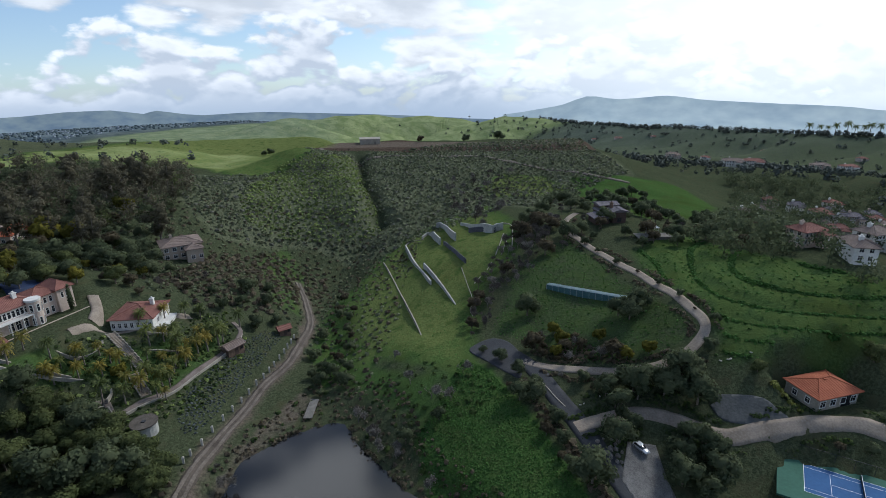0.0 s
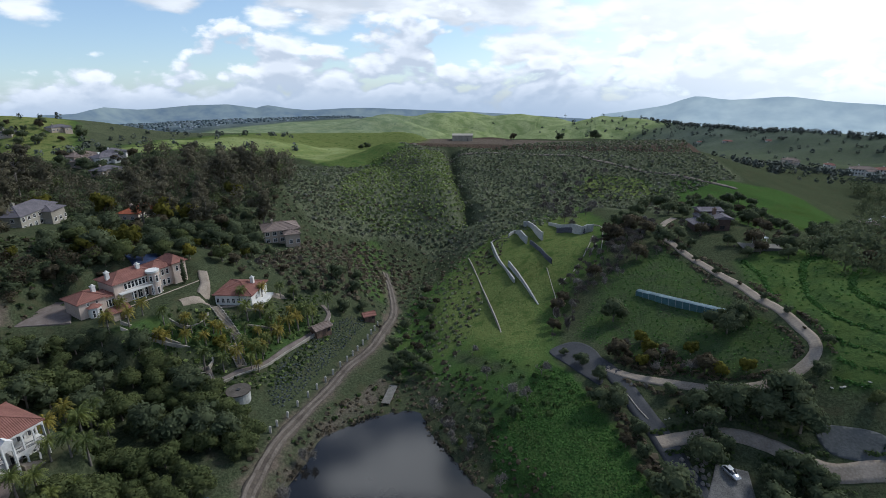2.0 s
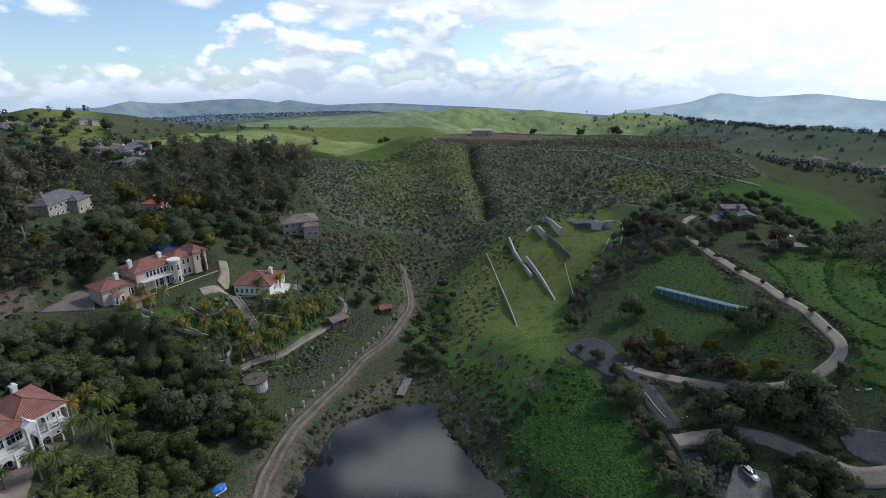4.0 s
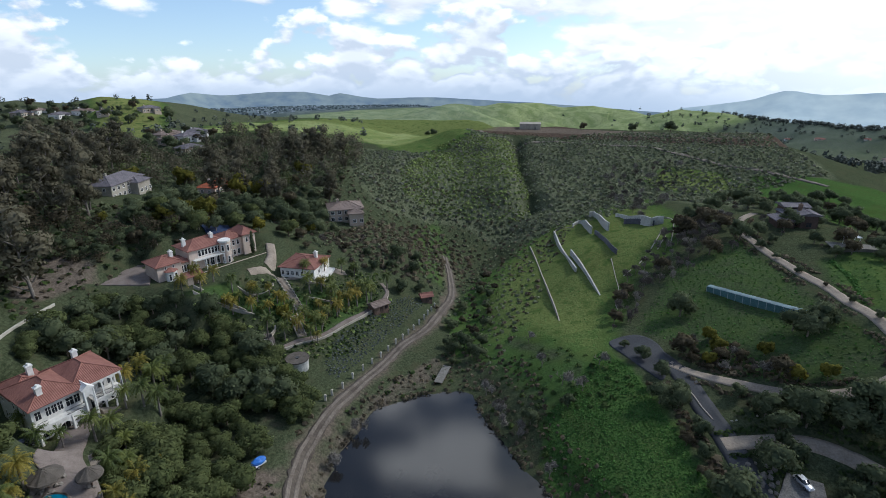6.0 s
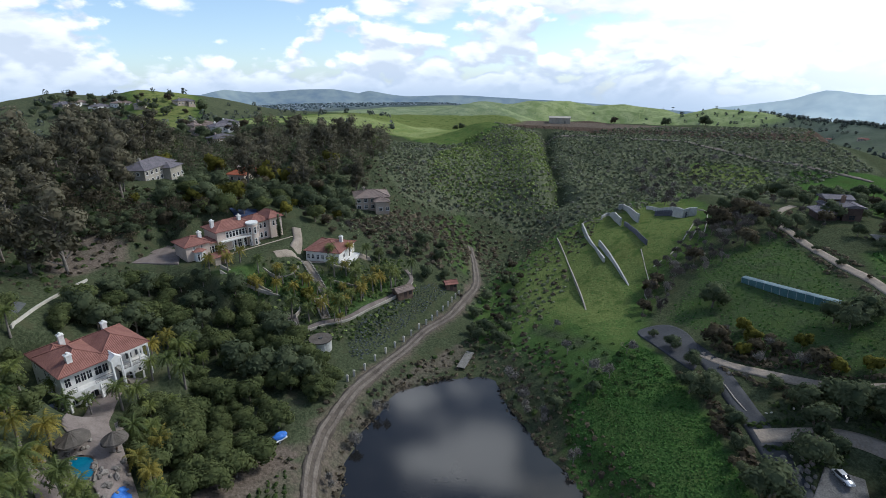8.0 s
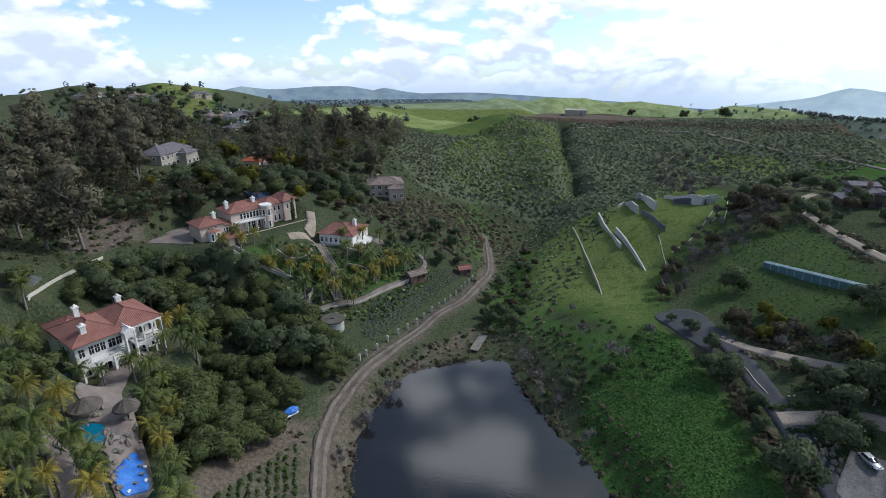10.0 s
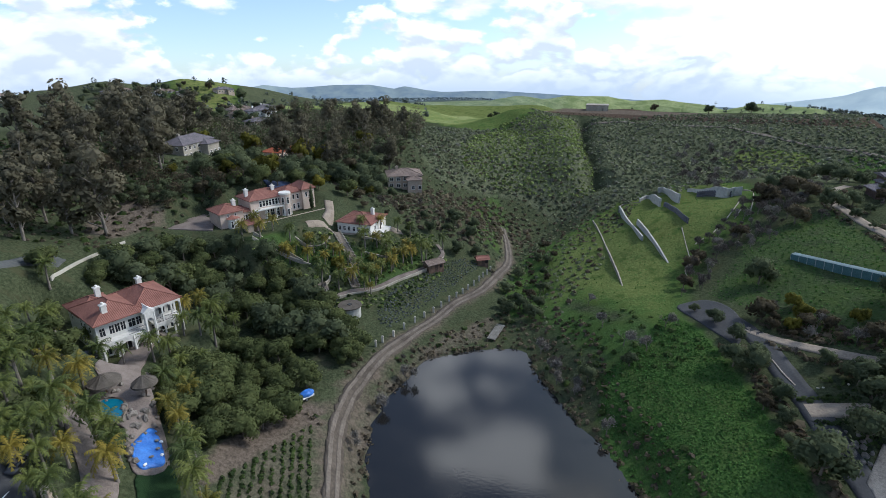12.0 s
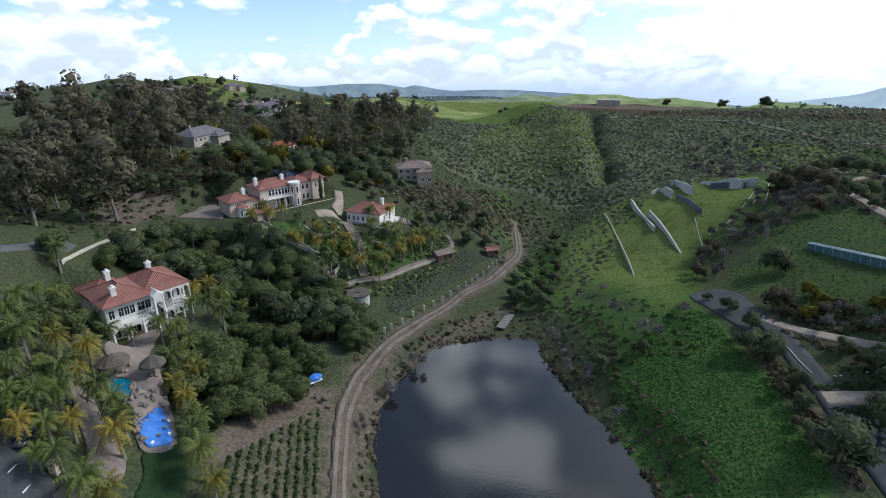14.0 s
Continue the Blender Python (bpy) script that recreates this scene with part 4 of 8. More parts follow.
def land(x, y):
    x, y = np.asarray(x, float), np.asarray(y, float)
    z = hills(x, y)
    far = np.hypot(x, y)
    z = z + waves(x, y, 16, 3) * 0.35 * smooth(far, 30, 150) + waves(x, y, 45, 4) * 1.2 * smooth(far, 230, 420) + waves(x, y, 160, 5) * 5 * smooth(far, 600, 1000)
    # the land falls away behind the near hills
    fall = 80 - far * (0.134 - 0.046 * smooth(far, 900, 2500)) + 45 * (1 - smooth(far, 520, 780))
    valley = 79 - 0.156 * np.minimum(far, 1000) - 0.1 * np.maximum(far - 1000, 0) + 40 * (1 - smooth(far, 400, 470))
    side = smooth(np.arctan2(x, np.maximum(y, 1.0)), radians(-23), radians(-10))
    cap = fall + (valley - fall) * side + waves(x, y, 260, 8) * 4 * smooth(far, 450, 700)
    z = np.where(far > 380, -4 * np.logaddexp(-z / 4, -cap / 4), z)
    for line, fall, soft, gully in RIDGES:
        d, h = to_line(x, y, line)
        crest = h - fall * (np.sqrt(d * d + 40 ** 2) - 40) - gully * d * np.clip(waves(x, y, 140, 6) + 0.15, 0, 1) - 900 * smooth(d, 420, 700)
        z = np.where(far > 430, np.logaddexp(z / soft, crest / soft) * soft, z)
    d, h = to_line(x, y, PLATEAU)
    back = inside(x, y, [p[:2] for p in PLATEAU] + [(80, 392), (8, 408), (-54, 414), (-100, 410)])
    z = np.where(back > -14, z + (h - z) * smooth(back, -14, 0), z)
    # the gully between the two spurs of the hillside
    d, _ = to_line(x, y, GULLY)
    z = z - 7.5 * np.exp(-np.abs(d / 4.6) ** 1.4)
    d, _ = to_line(x, y, SPUR_CREST)
    z = z + 7.5 * np.exp(-(d / 19) ** 2) + 0.8 * waves(x, y, 26, 12) * smooth(y, 215, 250) * (1 - smooth(y, 350, 380))
    d, _ = to_line(x, y, CREEK)
    z = z - 3.5 * np.exp(-(d / 9) ** 2)
    # farm terraces on the east slope
    s = inside(x, y, TERRACES)
    step = (z / 2.1) % 1.0
    z = z + np.where(s > 0, (smooth(step, 0.3, 0.9) - step) * 1.9 * smooth(s, 0, 6), 0)
    for outline, level, edge in PADS:
        s = inside(x, y, outline)
        z = z + (level - z) * smooth(s, -edge, 0.5)
    s = inside(x, y, POND)
    z = np.where(s > -7, np.where(s > 0, WATER - 0.25 - 0.18 * np.minimum(s, 8), np.maximum(z * smooth(-s, 0, 7) + (WATER + 0.3) * (1 - smooth(-s, 0, 7)), WATER + 0.12)), z)
    return z


SPUR_CREST = SPURC
CREEK = CREEKC
GULLY = GULLYC


def spread(lo, hi, near_lo, near_hi, step, n, power):
    near = np.arange(near_lo, near_hi + step, step)
    g = np.linspace(0, 1, n) ** power
    return np.concatenate([(near[0] + (lo - near[0]) * g)[::-1][:-1], near, (near[-1] + (hi - near[-1]) * g)[1:]])


def sheet(name, verts, faces, mat, smooth_faces=True):
    me = bpy.data.meshes.new(name)
    me.from_pydata([tuple(v) for v in verts], [], [tuple(f) for f in faces])
    me.materials.append(mat)
    if smooth_faces:
        me.polygons.foreach_set("use_smooth", [True] * len(me.polygons))
    return me


def build_ground():
    xs, ys = spread(-4700, 4700, -150, 85, 1.7, 130, 2.5), spread(-2200, 4800, 20, 400, 1.9, 125, 2.2)
    gx, gy = np.meshgrid(xs, ys)
    gz = land(gx, gy)
    nx, ny = len(xs), len(ys)
    idx = np.arange(nx * ny).reshape(ny, nx)
    faces = np.stack([idx[:-1, :-1], idx[:-1, 1:], idx[1:, 1:], idx[1:, :-1]], -1).reshape(-1, 4)
    me = sheet("ground", np.stack([gx, gy, gz], -1).reshape(-1, 3), faces, ground_material())
    far = np.hypot(gx, gy)
    grass, sage, dirt = np.zeros_like(gx), np.zeros_like(gx), np.zeros_like(gx)
    for outline, amount, edge in ((KNOLL, 0.95, 14), (GREEN_BANK, 0.62, 8), (MEADOW, 0.95, 2.5), (LOOP_FIELD, 0.5, 6), (TERRACES, 0.62, 8), (RIDGE_FIELD, 0.95, 10), (SADDLE, 0.8, 10), (SPUR, 0.30, 14), (WEST_FIELD, 1.0, 20), (EAST_GREEN, 0.9, 10), (GREEN_PATCH, 0.9, 5), (CREEK_GREEN, 0.55, 6), (BANK_GREEN, 0.9, 4), (WOOD_PALM_GARDEN, 0.6, 5)):
        grass = np.maximum(grass, amount * smooth(inside(gx, gy, outline), -edge, edge * 0.4))
    grass = np.maximum(grass, 0.35 * smooth(far, 20, 60))
    upland = smooth(gx, -380, -330) * (1 - smooth(gx, -110, -85)) * smooth(gy, 325, 365) * (1 - smooth(gy, 640, 760))
    grass = np.maximum(grass, 0.85 * upland)
    for line, amount, w in ((RIDGE_WEST, 0.2, 160), (RIDGE_GREEN, 1.0, 560), (RIDGE_EAST, 0.42, 420)):
        d, _ = to_line(gx, gy, line)
        grass = np.where(far > 480, np.maximum(grass, amount * (1 - smooth(d, w * 0.5, w))), grass)
    sage = 0.9 * smooth(inside(gx, gy, SAGE), -12, 5)
    for line, amount in ((RIDGE_EAST, 0.55), (RIDGE_WEST, 0.5)):
        d, _ = to_line(gx, gy, line)
        sage = np.where(far > 440, np.maximum(sage, amount * (1 - smooth(d, 200, 380))), sage)
    d, _ = to_line(gx, gy, GULLY)
    sage = np.maximum(sage * (1 - 0.7 * np.exp(-(d / 5) ** 2)), 0)
    for outline, amount, edge in ((DIRT, 0.9, 2), (CLEARING, 0.36, 4), (CUTBANK, 0.7, 4), (VINES, 0.5, 1), (WEST_BANK, 0.55, 2)):
        dirt = np.maximum(dirt, amount * smooth(inside(gx, gy, outline), -edge, edge * 0.4))
    d, _ = to_line(gx, gy, [(a, b, 0) for a, b in TRACK])
    dirt = np.maximum(dirt, 0.62 * np.exp(-(d / 4.2) ** 2))
    pasture = np.zeros_like(gx)
    for outline, amount, edge in ((KNOLL, 0.58, 20), (SADDLE, 0.5, 10), (RIDGE_FIELD, 0.72, 12), (SPUR, 0.25, 14), (TERRACES, 0.42, 8), (WEST_FIELD, 0.75, 20), (EAST_GREEN, 0.3, 10), (GREEN_PATCH, 0.6, 5), (CREEK_GREEN, 0.38, 6), (BANK_GREEN, 0.4, 5), (WOOD_PALM_GARDEN, 0.34, 5)):
        pasture = np.maximum(pasture, amount * smooth(inside(gx, gy, outline), -edge, edge * 0.4))
    pasture = np.maximum(pasture, 0.62 * upland)
    for line, amount, w in ((RIDGE_GREEN, 0.95, 560), (RIDGE_EAST, 0.22, 400)):
        d, _ = to_line(gx, gy, line)
        pasture = np.where(far > 480, np.maximum(pasture, amount * (1 - smooth(d, w * 0.5, w))), pasture)
    top = inside(gx, gy, [p[:2] for p in PLATEAU] + [(80, 392), (8, 408), (-54, 414), (-100, 410)])
    dirt = np.maximum(dirt, 0.75 * smooth(top, -9, 0))
    # the painted haze grows with distance and is weaker on the ridges
    far_haze = smooth(far, 900, 1700)
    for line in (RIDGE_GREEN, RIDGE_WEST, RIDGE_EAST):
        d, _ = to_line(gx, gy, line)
        far_haze = far_haze * (0.40 + 0.60 * smooth(d, 380, 620))
    second = me.color_attributes.new("pasture", "FLOAT_COLOR", "POINT")
    # where the grass is lightened to paint in sunlight
    pale = np.zeros_like(gx)
    for outline, amount, edge in ((RIDGE_FIELD, 0.6, 14), (WEST_FIELD, 0.25, 20)):
        pale = np.maximum(pale, amount * smooth(inside(gx, gy, outline), -edge, edge * 0.4))
    d, _ = to_line(gx, gy, RIDGE_GREEN)
    pale = np.where(far > 480, np.maximum(pale, 0.95 * (1 - smooth(d, 300, 560))), pale)
    rim = smooth(top, -15, -11) * (1 - smooth(top, -4, 0))
    second.data.foreach_set("color", np.stack([pasture, pale, rim, pasture], -1).reshape(-1).astype(np.float32))
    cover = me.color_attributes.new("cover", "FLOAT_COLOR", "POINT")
    cover.data.foreach_set("color", np.stack([grass, sage, dirt, far_haze], -1).reshape(-1).astype(np.float32))
    return tagged(new("ground", me), "rolling green hills with grass, sage brush and bare soil", "ground", kind="structure")


build_ground()


def fill(name, outline, z, mat, label, category, lift=0.0, kind="structure", depth=0.4, parent=None):
    """A flat slab over an outline; z None drapes it over the land."""
    bm = bmesh.new()
    if z is not None:
        vs = [bm.verts.new((a, b, z)) for a, b in outline]
        f = bm.faces.new(vs)
        if f.normal.z < 0:
            f.normal_flip()
        bm.normal_update()
        if f.normal.z < 0:
            f.normal_flip()
        ex = bmesh.ops.extrude_face_region(bm, geom=[f])
        for v in [g for g in ex["geom"] if isinstance(g, bmesh.types.BMVert)]:
            v.co.z -= depth
        bmesh.ops.recalc_face_normals(bm, faces=bm.faces)
    else:
        a = np.array(outline)
        lo, hi = a.min(0) - 1, a.max(0) + 1
        st = 0.6
        gx, gy = np.meshgrid(np.arange(lo[0], hi[0], st), np.arange(lo[1], hi[1], st))
        s = inside(gx, gy, list(outline))
        ring = list(outline)
        for (ax, ay), (bx, by) in zip(ring, ring[1:] + ring[:1]):
            ex, ey = bx - ax, by - ay
            t = np.clip(((gx - ax) * ex + (gy - ay) * ey) / (ex * ex + ey * ey), 0, 1)
            px, py = ax + t * ex, ay + t * ey
            d = np.hypot(px - gx, py - gy)
            hit = (s <= 0) & (np.abs(d + s) < 1e-6)
            gx, gy = np.where(hit, px, gx), np.where(hit, py, gy)
        gz = land(gx, gy) + lift
        rows, cols = gx.shape
        ids = {}
        for j in range(rows - 1):
            for i in range(cols - 1):
                q = ((j, i), (j, i + 1), (j + 1, i + 1), (j + 1, i))
                if any(s[k] > 0 for k in q):
                    bm.faces.new([ids.get(k) or ids.setdefault(k, bm.verts.new((gx[k], gy[k], gz[k]))) for k in q])
        for f in bm.faces:
            f.smooth = True
        rim = bmesh.ops.extrude_edge_only(bm, edges=[e for e in bm.edges if e.is_boundary])
        for v in [g for g in rim["geom"] if isinstance(g, bmesh.types.BMVert)]:
            v.co.z -= 0.5
        bmesh.ops.remove_doubles(bm, verts=bm.verts, dist=0.0005)
    me = bpy.data.meshes.new(name)
    bm.to_mesh(me)
    bm.free()
    me.materials.append(mat)
    return tagged(new(name, me), label, category, kind=kind)


def curve_points(line, step):
    """Points along a rounded line (Catmull-Rom) about every step metres."""
    p = [np.array(q, float) for q in line]
    p = [2 * p[0] - p[1]] + p + [2 * p[-1] - p[-2]]
    out = []
    for a, b, c, d in zip(p, p[1:], p[2:], p[3:]):
        k = max(2, int(np.linalg.norm(c - b) / step))
        for i in range(k):
            t = i / k
            out.append(0.5 * (2 * b + (c - a) * t + (2 * a - 5 * b + 4 * c - d) * t * t + (3 * b - a - 3 * c + d) * t ** 3))
    out.append(p[-2])
    return np.array(out)


def strip(name, line, width, mat, label, category, lift=0.14, wobble=0.12, kind="structure"):
    """A road or path that follows the land, with a skirt down into it."""
    c = curve_points(line, 1.2)
    t = np.gradient(c, axis=0)
    t /= np.linalg.norm(t, axis=1)[:, None]
    nrm = np.stack([-t[:, 1], t[:, 0]], -1)
    r = random.Random(len(name) * 7 + len(line))
    cols = []
    w = np.array([width / 2 * (1 + r.uniform(-wobble, wobble)) for _ in c])
    for k in (-1.0, -1.0, -0.5, 0.0, 0.5, 1.0, 1.0):
        cols.append(c + nrm * (w * k)[:, None])
    g = np.stack(cols, 1)
    z = land(g[..., 0], g[..., 1]) + lift
    z[:, 0] -= 0.6
    z[:, -1] -= 0.6
    n, m = z.shape
    idx = np.arange(n * m).reshape(n, m)
    faces = np.stack([idx[:-1, 1:], idx[:-1, :-1], idx[1:, :-1], idx[1:, 1:]], -1).reshape(-1, 4)
    me = sheet(name, np.concatenate([g, z[..., None]], -1).reshape(-1, 3), faces, mat)
    return tagged(new(name, me), label, category, kind=kind)


fill("pond", POND, WATER, WATER_MAT, "still dark pond mirroring the clouds", "pond", kind="structure", depth=0.15)
strip("road", ROAD, 4.3, ASPHALT, "grey asphalt road down the meadow's edge", "road", 0.16, 0.03)
fill("turning_circle", CULDESAC, None, ASPHALT, "grey asphalt turning circle at the road's end", "road", 0.2)
strip("lane", LANE, 2.3, CONCRETE, "pale concrete lane winding uphill", "lane", 0.16, 0.06)
strip("driveway", DRIVE_A, 2.9, CONCRETE, "pale concrete driveway with a curve", "driveway", 0.18, 0.05)
fill("parking_court", CARPARK, None, COBBLE, "pale grey cobbled parking court", "paving", 0.2)
fill("gravel_yard", GRAVEL, None, GRAVEL_MAT, "grey gravel yard beside the hedge", "paving", 0.16)
strip("dirt_track", TRACK, 2.5, SOIL_MAT, "brown rutted dirt track along the pond", "track", 0.11, 0.22)
for k, side in enumerate((-0.62, 0.62)):
    c = np.array(TRACK)
    t = np.gradient(c, axis=0)
    t /= np.linalg.norm(t, axis=1)[:, None]
    strip("wheel_rut", (c + np.stack([-t[:, 1], t[:, 0]], -1) * side).tolist(), 0.62, DIRT_MAT, "pale worn wheel rut of the dirt track", "track", 0.15, 0.2)
strip("garden_walk", GARDEN_WALK, 1.3, PAVER, "curved stone garden walk", "path", 0.16)
strip("upper_walk", UPPER_WALK, 1.6, CONCRETE, "pale garden walk below the lawn", "path", 0.16)
strip("house_drive", VILLA_DRIVE[:2] + [(-96, 117.5)], 2.6, CONCRETE, "beige paved drive between lawns", "driveway", 0.18, 0.04)
fill("forecourt", FORECOURT, None, PAVER, "pinkish paved forecourt of the villa", "paving", 0.3)
fill("west_road", WEST_ROAD, None, GRAVEL_MAT, "grey asphalt lane bend beside a white wall", "road", 0.2)
fill("brick_drive", BRICK_DRIVE, None, PAVER, "pinkish brick drive lined with palms", "driveway", 0.2)
fill("street", STREET, None, ASPHALT, "dark asphalt street with a dashed line", "road", 0.16)
fill("pool_terrace", TERRACE, None, PAVER, "pinkish paved pool terrace", "paving", 0.26)
fill("lawn", LAWN, None, material("clipped_lawn", (0.010, 0.026, 0.009), (0.018, 0.042, 0.014), 1.0, 0.4, 0.4, 20.0), "dark green clipped lawn", "lawn", 0.2)
strip("plateau_track", PLATEAU_TRACK, 2.6, DIRT_MAT, "pale dirt track across the hillside", "track", 0.35, 0.25)


def backdrop_range(name, line, mat, drop, label):
    """A far range: its crest with spurs running down towards us."""
    c = curve_points(line, 60)
    rows, verts = 10, []
    for i, (x, y, z) in enumerate(c):
        d = math.hypot(x, y)
        for j in range(rows):
            s = j / (rows - 1)
            k = 1 - 0.16 * s
            verts.append((x * k, y * k, z - drop * s ** 0.8 + (noise.noise((i * 0.35, j * 0.6, 1)) * 9 + noise.noise((i * 1.3, j * 1.5, 2)) * 4) * (0.4 + s)))
    n = len(c)
    faces = [(i * rows + j, (i + 1) * rows + j, (i + 1) * rows + j + 1, i * rows + j + 1) for i in range(n - 1) for j in range(rows - 1)]
    return tagged(new(name, sheet(name, verts, faces, mat)), label, "backdrop", kind="structure")


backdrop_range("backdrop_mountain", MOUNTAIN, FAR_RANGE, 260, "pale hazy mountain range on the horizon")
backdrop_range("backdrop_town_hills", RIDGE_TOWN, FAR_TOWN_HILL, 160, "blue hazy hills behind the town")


# ---------------------------------------------------------------- building blocks
def part(name, bm, mat, parent, label="", at=None):
    me = bpy.data.meshes.new(name)
    if isinstance(bm, bmesh.types.BMesh):
        bm.to_mesh(me)
        bm.free()
    else:
        me = bm
    if mat and not me.materials:
        me.materials.append(mat)
    ob = new(name, me)
    ob.parent = parent
    if at is not None:
        ob.matrix_basis = at
    return tagged(ob, label)


def thing(name, label, category, m, group=""):
    ob = new(name)
    ob.matrix_basis = m
    ob.empty_display_size = 0.2
    return tagged(ob, label, category, group)


def mesh_of(name, verts, faces, mat, soft=False):
    me = bpy.data.meshes.new(name)
    if isinstance(verts, np.ndarray) and isinstance(faces, np.ndarray):
        k = faces.shape[1]
        me.vertices.add(len(verts))
        me.vertices.foreach_set("co", verts.astype(np.float32).reshape(-1))
        me.loops.add(faces.size)
        me.loops.foreach_set("vertex_index", faces.astype(np.int32).reshape(-1))
        me.polygons.add(len(faces))
        me.polygons.foreach_set("loop_start", np.arange(0, faces.size, k, dtype=np.int32))
        me.update(calc_edges=True)
    else:
        me.from_pydata([tuple(map(float, v)) for v in verts], [], [tuple(map(int, f)) for f in faces])
    me.materials.append(mat)
    if soft:
        me.polygons.foreach_set("use_smooth", [True] * len(me.polygons))
    return me


def soft_normals(me, centre_dirs, face_part=0.35):
    """Shade leaf quads as part of the rounded mass that they cover."""
    n = len(me.vertices)
    fn = np.empty(len(me.polygons) * 3, np.float32)
    me.polygons.foreach_get("normal", fn)
    fn = fn.reshape(-1, 3)
    k = len(centre_dirs)
    v = np.zeros((n, 3), np.float32)
    v[:k] = centre_dirs + np.repeat(fn, 4, 0)[:k] * face_part
    if k < n:
        co = np.empty(n * 3, np.float32)
        me.vertices.foreach_get("co", co)
        co = co.reshape(-1, 3)
        v[k:] = co[k:] - co[k:].mean(0)
    v /= np.linalg.norm(v, axis=1)[:, None] + 1e-9
    me.polygons.foreach_set("use_smooth", [True] * len(me.polygons))
    me.normals_split_custom_set_from_vertices(v.tolist())
    return me


def on_land(x, y, lift=0.0):
    return float(land(np.array([x]), np.array([y]))[0]) + lift


def leaves(rng, centres, normals, size, shape=0.55, up=0.3):
    """Small bent leaf sprays, one quad each, at the centres, facing roughly along the normals."""
    n = len(centres)
    nr = normals + rng.normal(0, 0.55, (n, 3)) + (0, 0, up)
    nr /= np.linalg.norm(nr, axis=1)[:, None] + 1e-9
    a = np.cross(nr, rng.normal(0, 1, (n, 3)))
    a /= np.linalg.norm(a, axis=1)[:, None] + 1e-9
    b = np.cross(nr, a)
    s = (size * rng.uniform(0.55, 1.45, n))[:, None]
    v = np.stack([centres - a * s, centres - b * s * shape - nr * s * 0.15, centres + a * s, centres + b * s * shape + nr * s * 0.2], 1)
    return v.reshape(-1, 3), np.arange(n * 4).reshape(n, 4)


def blob_points(rng, lobes, n):
    """Points on the outer shells of a few lobes (x, y, z, radius, squash), leaving out those buried in another lobe."""
    lobes = np.array(lobes)
    w = lobes[:, 3] ** 2
    which = rng.choice(len(lobes), n, p=w / w.sum())
    d = rng.normal(0, 1, (n, 3))
    d /= np.linalg.norm(d, axis=1)[:, None]
    L = lobes[which]
    r = L[:, 3:4] * rng.uniform(0.72, 1.08, (n, 1))
    p = L[:, :3] + d * r * np.stack([np.ones(n), np.ones(n), L[:, 4]], -1)
    keep = np.ones(n, bool)
    for k, l in enumerate(lobes):
        q = (p - l[:3]) / (1, 1, l[4])
        keep &= (np.linalg.norm(q, axis=1) > l[3] * 0.66) | (which == k)
    return p[keep], d[keep]


def tube(points, radii, sides=5):
    """Verts and faces of a tapered round limb."""
    v, f = [], []
    for i, (p, r) in enumerate(zip(points, radii)):
        t = Vector(points[min(i + 1, len(points) - 1)]) - Vector(points[max(i - 1, 0)])
        t.normalize()
        a = t.orthogonal().normalized()
        b = t.cross(a)
        for k in range(sides):
            g = 2 * math.pi * k / sides
            v.append(Vector(p) + (a * math.cos(g) + b * math.sin(g)) * r)
    for i in range(len(points) - 1):
        for k in range(sides):
            k2 = (k + 1) % sides
            f.append((i * sides + k, i * sides + k2, (i + 1) * sides + k2, (i + 1) * sides + k))
    return v, f


def joined(pieces):
    v, f = [], []
    for pv, pf in pieces:
        o = len(v)
        v.extend(pv)
        f.extend([tuple(i + o for i in q) for q in pf])
    return v, f


ICO_V, ICO_F = [], []
_b = bmesh.new()
bmesh.ops.create_icosphere(_b, subdivisions=1, radius=1)
ICO_V = np.array([v.co[:] for v in _b.verts])
ICO_F = np.array([[v.index for v in f.verts] for f in _b.faces])
_b.free()


def cores(lobes, k, rng):
    """Dim inner masses, so that a crown is not see-through."""
    out = []
    for x, y, z, r, s in lobes:
        out.append((ICO_V * (r * k, r * k, r * k * s) * rng.uniform(0.85, 1.1, (len(ICO_V), 1)) + (x, y, z), ICO_F))
    return joined([([tuple(p) for p in v], [tuple(q) for q in f]) for v, f in out])


def crown_mesh(name, rng, lobes, n, size, mat, core=0.74):
    p, d = blob_points(rng, lobes, n)
    lv, lf = leaves(rng, p, d, size)
    cv, cf = cores(lobes, core, rng)
    v, f = joined([([tuple(q) for q in lv], [tuple(q) for q in lf]), (cv, cf)])
    out = p - p.mean(0)
    out /= np.linalg.norm(out, axis=1)[:, None] + 1e-9
    return soft_normals(mesh_of(name, v, f, mat), np.repeat(d * 0.75 + out * 0.45 + (0, 0, 0.15), 4, 0))


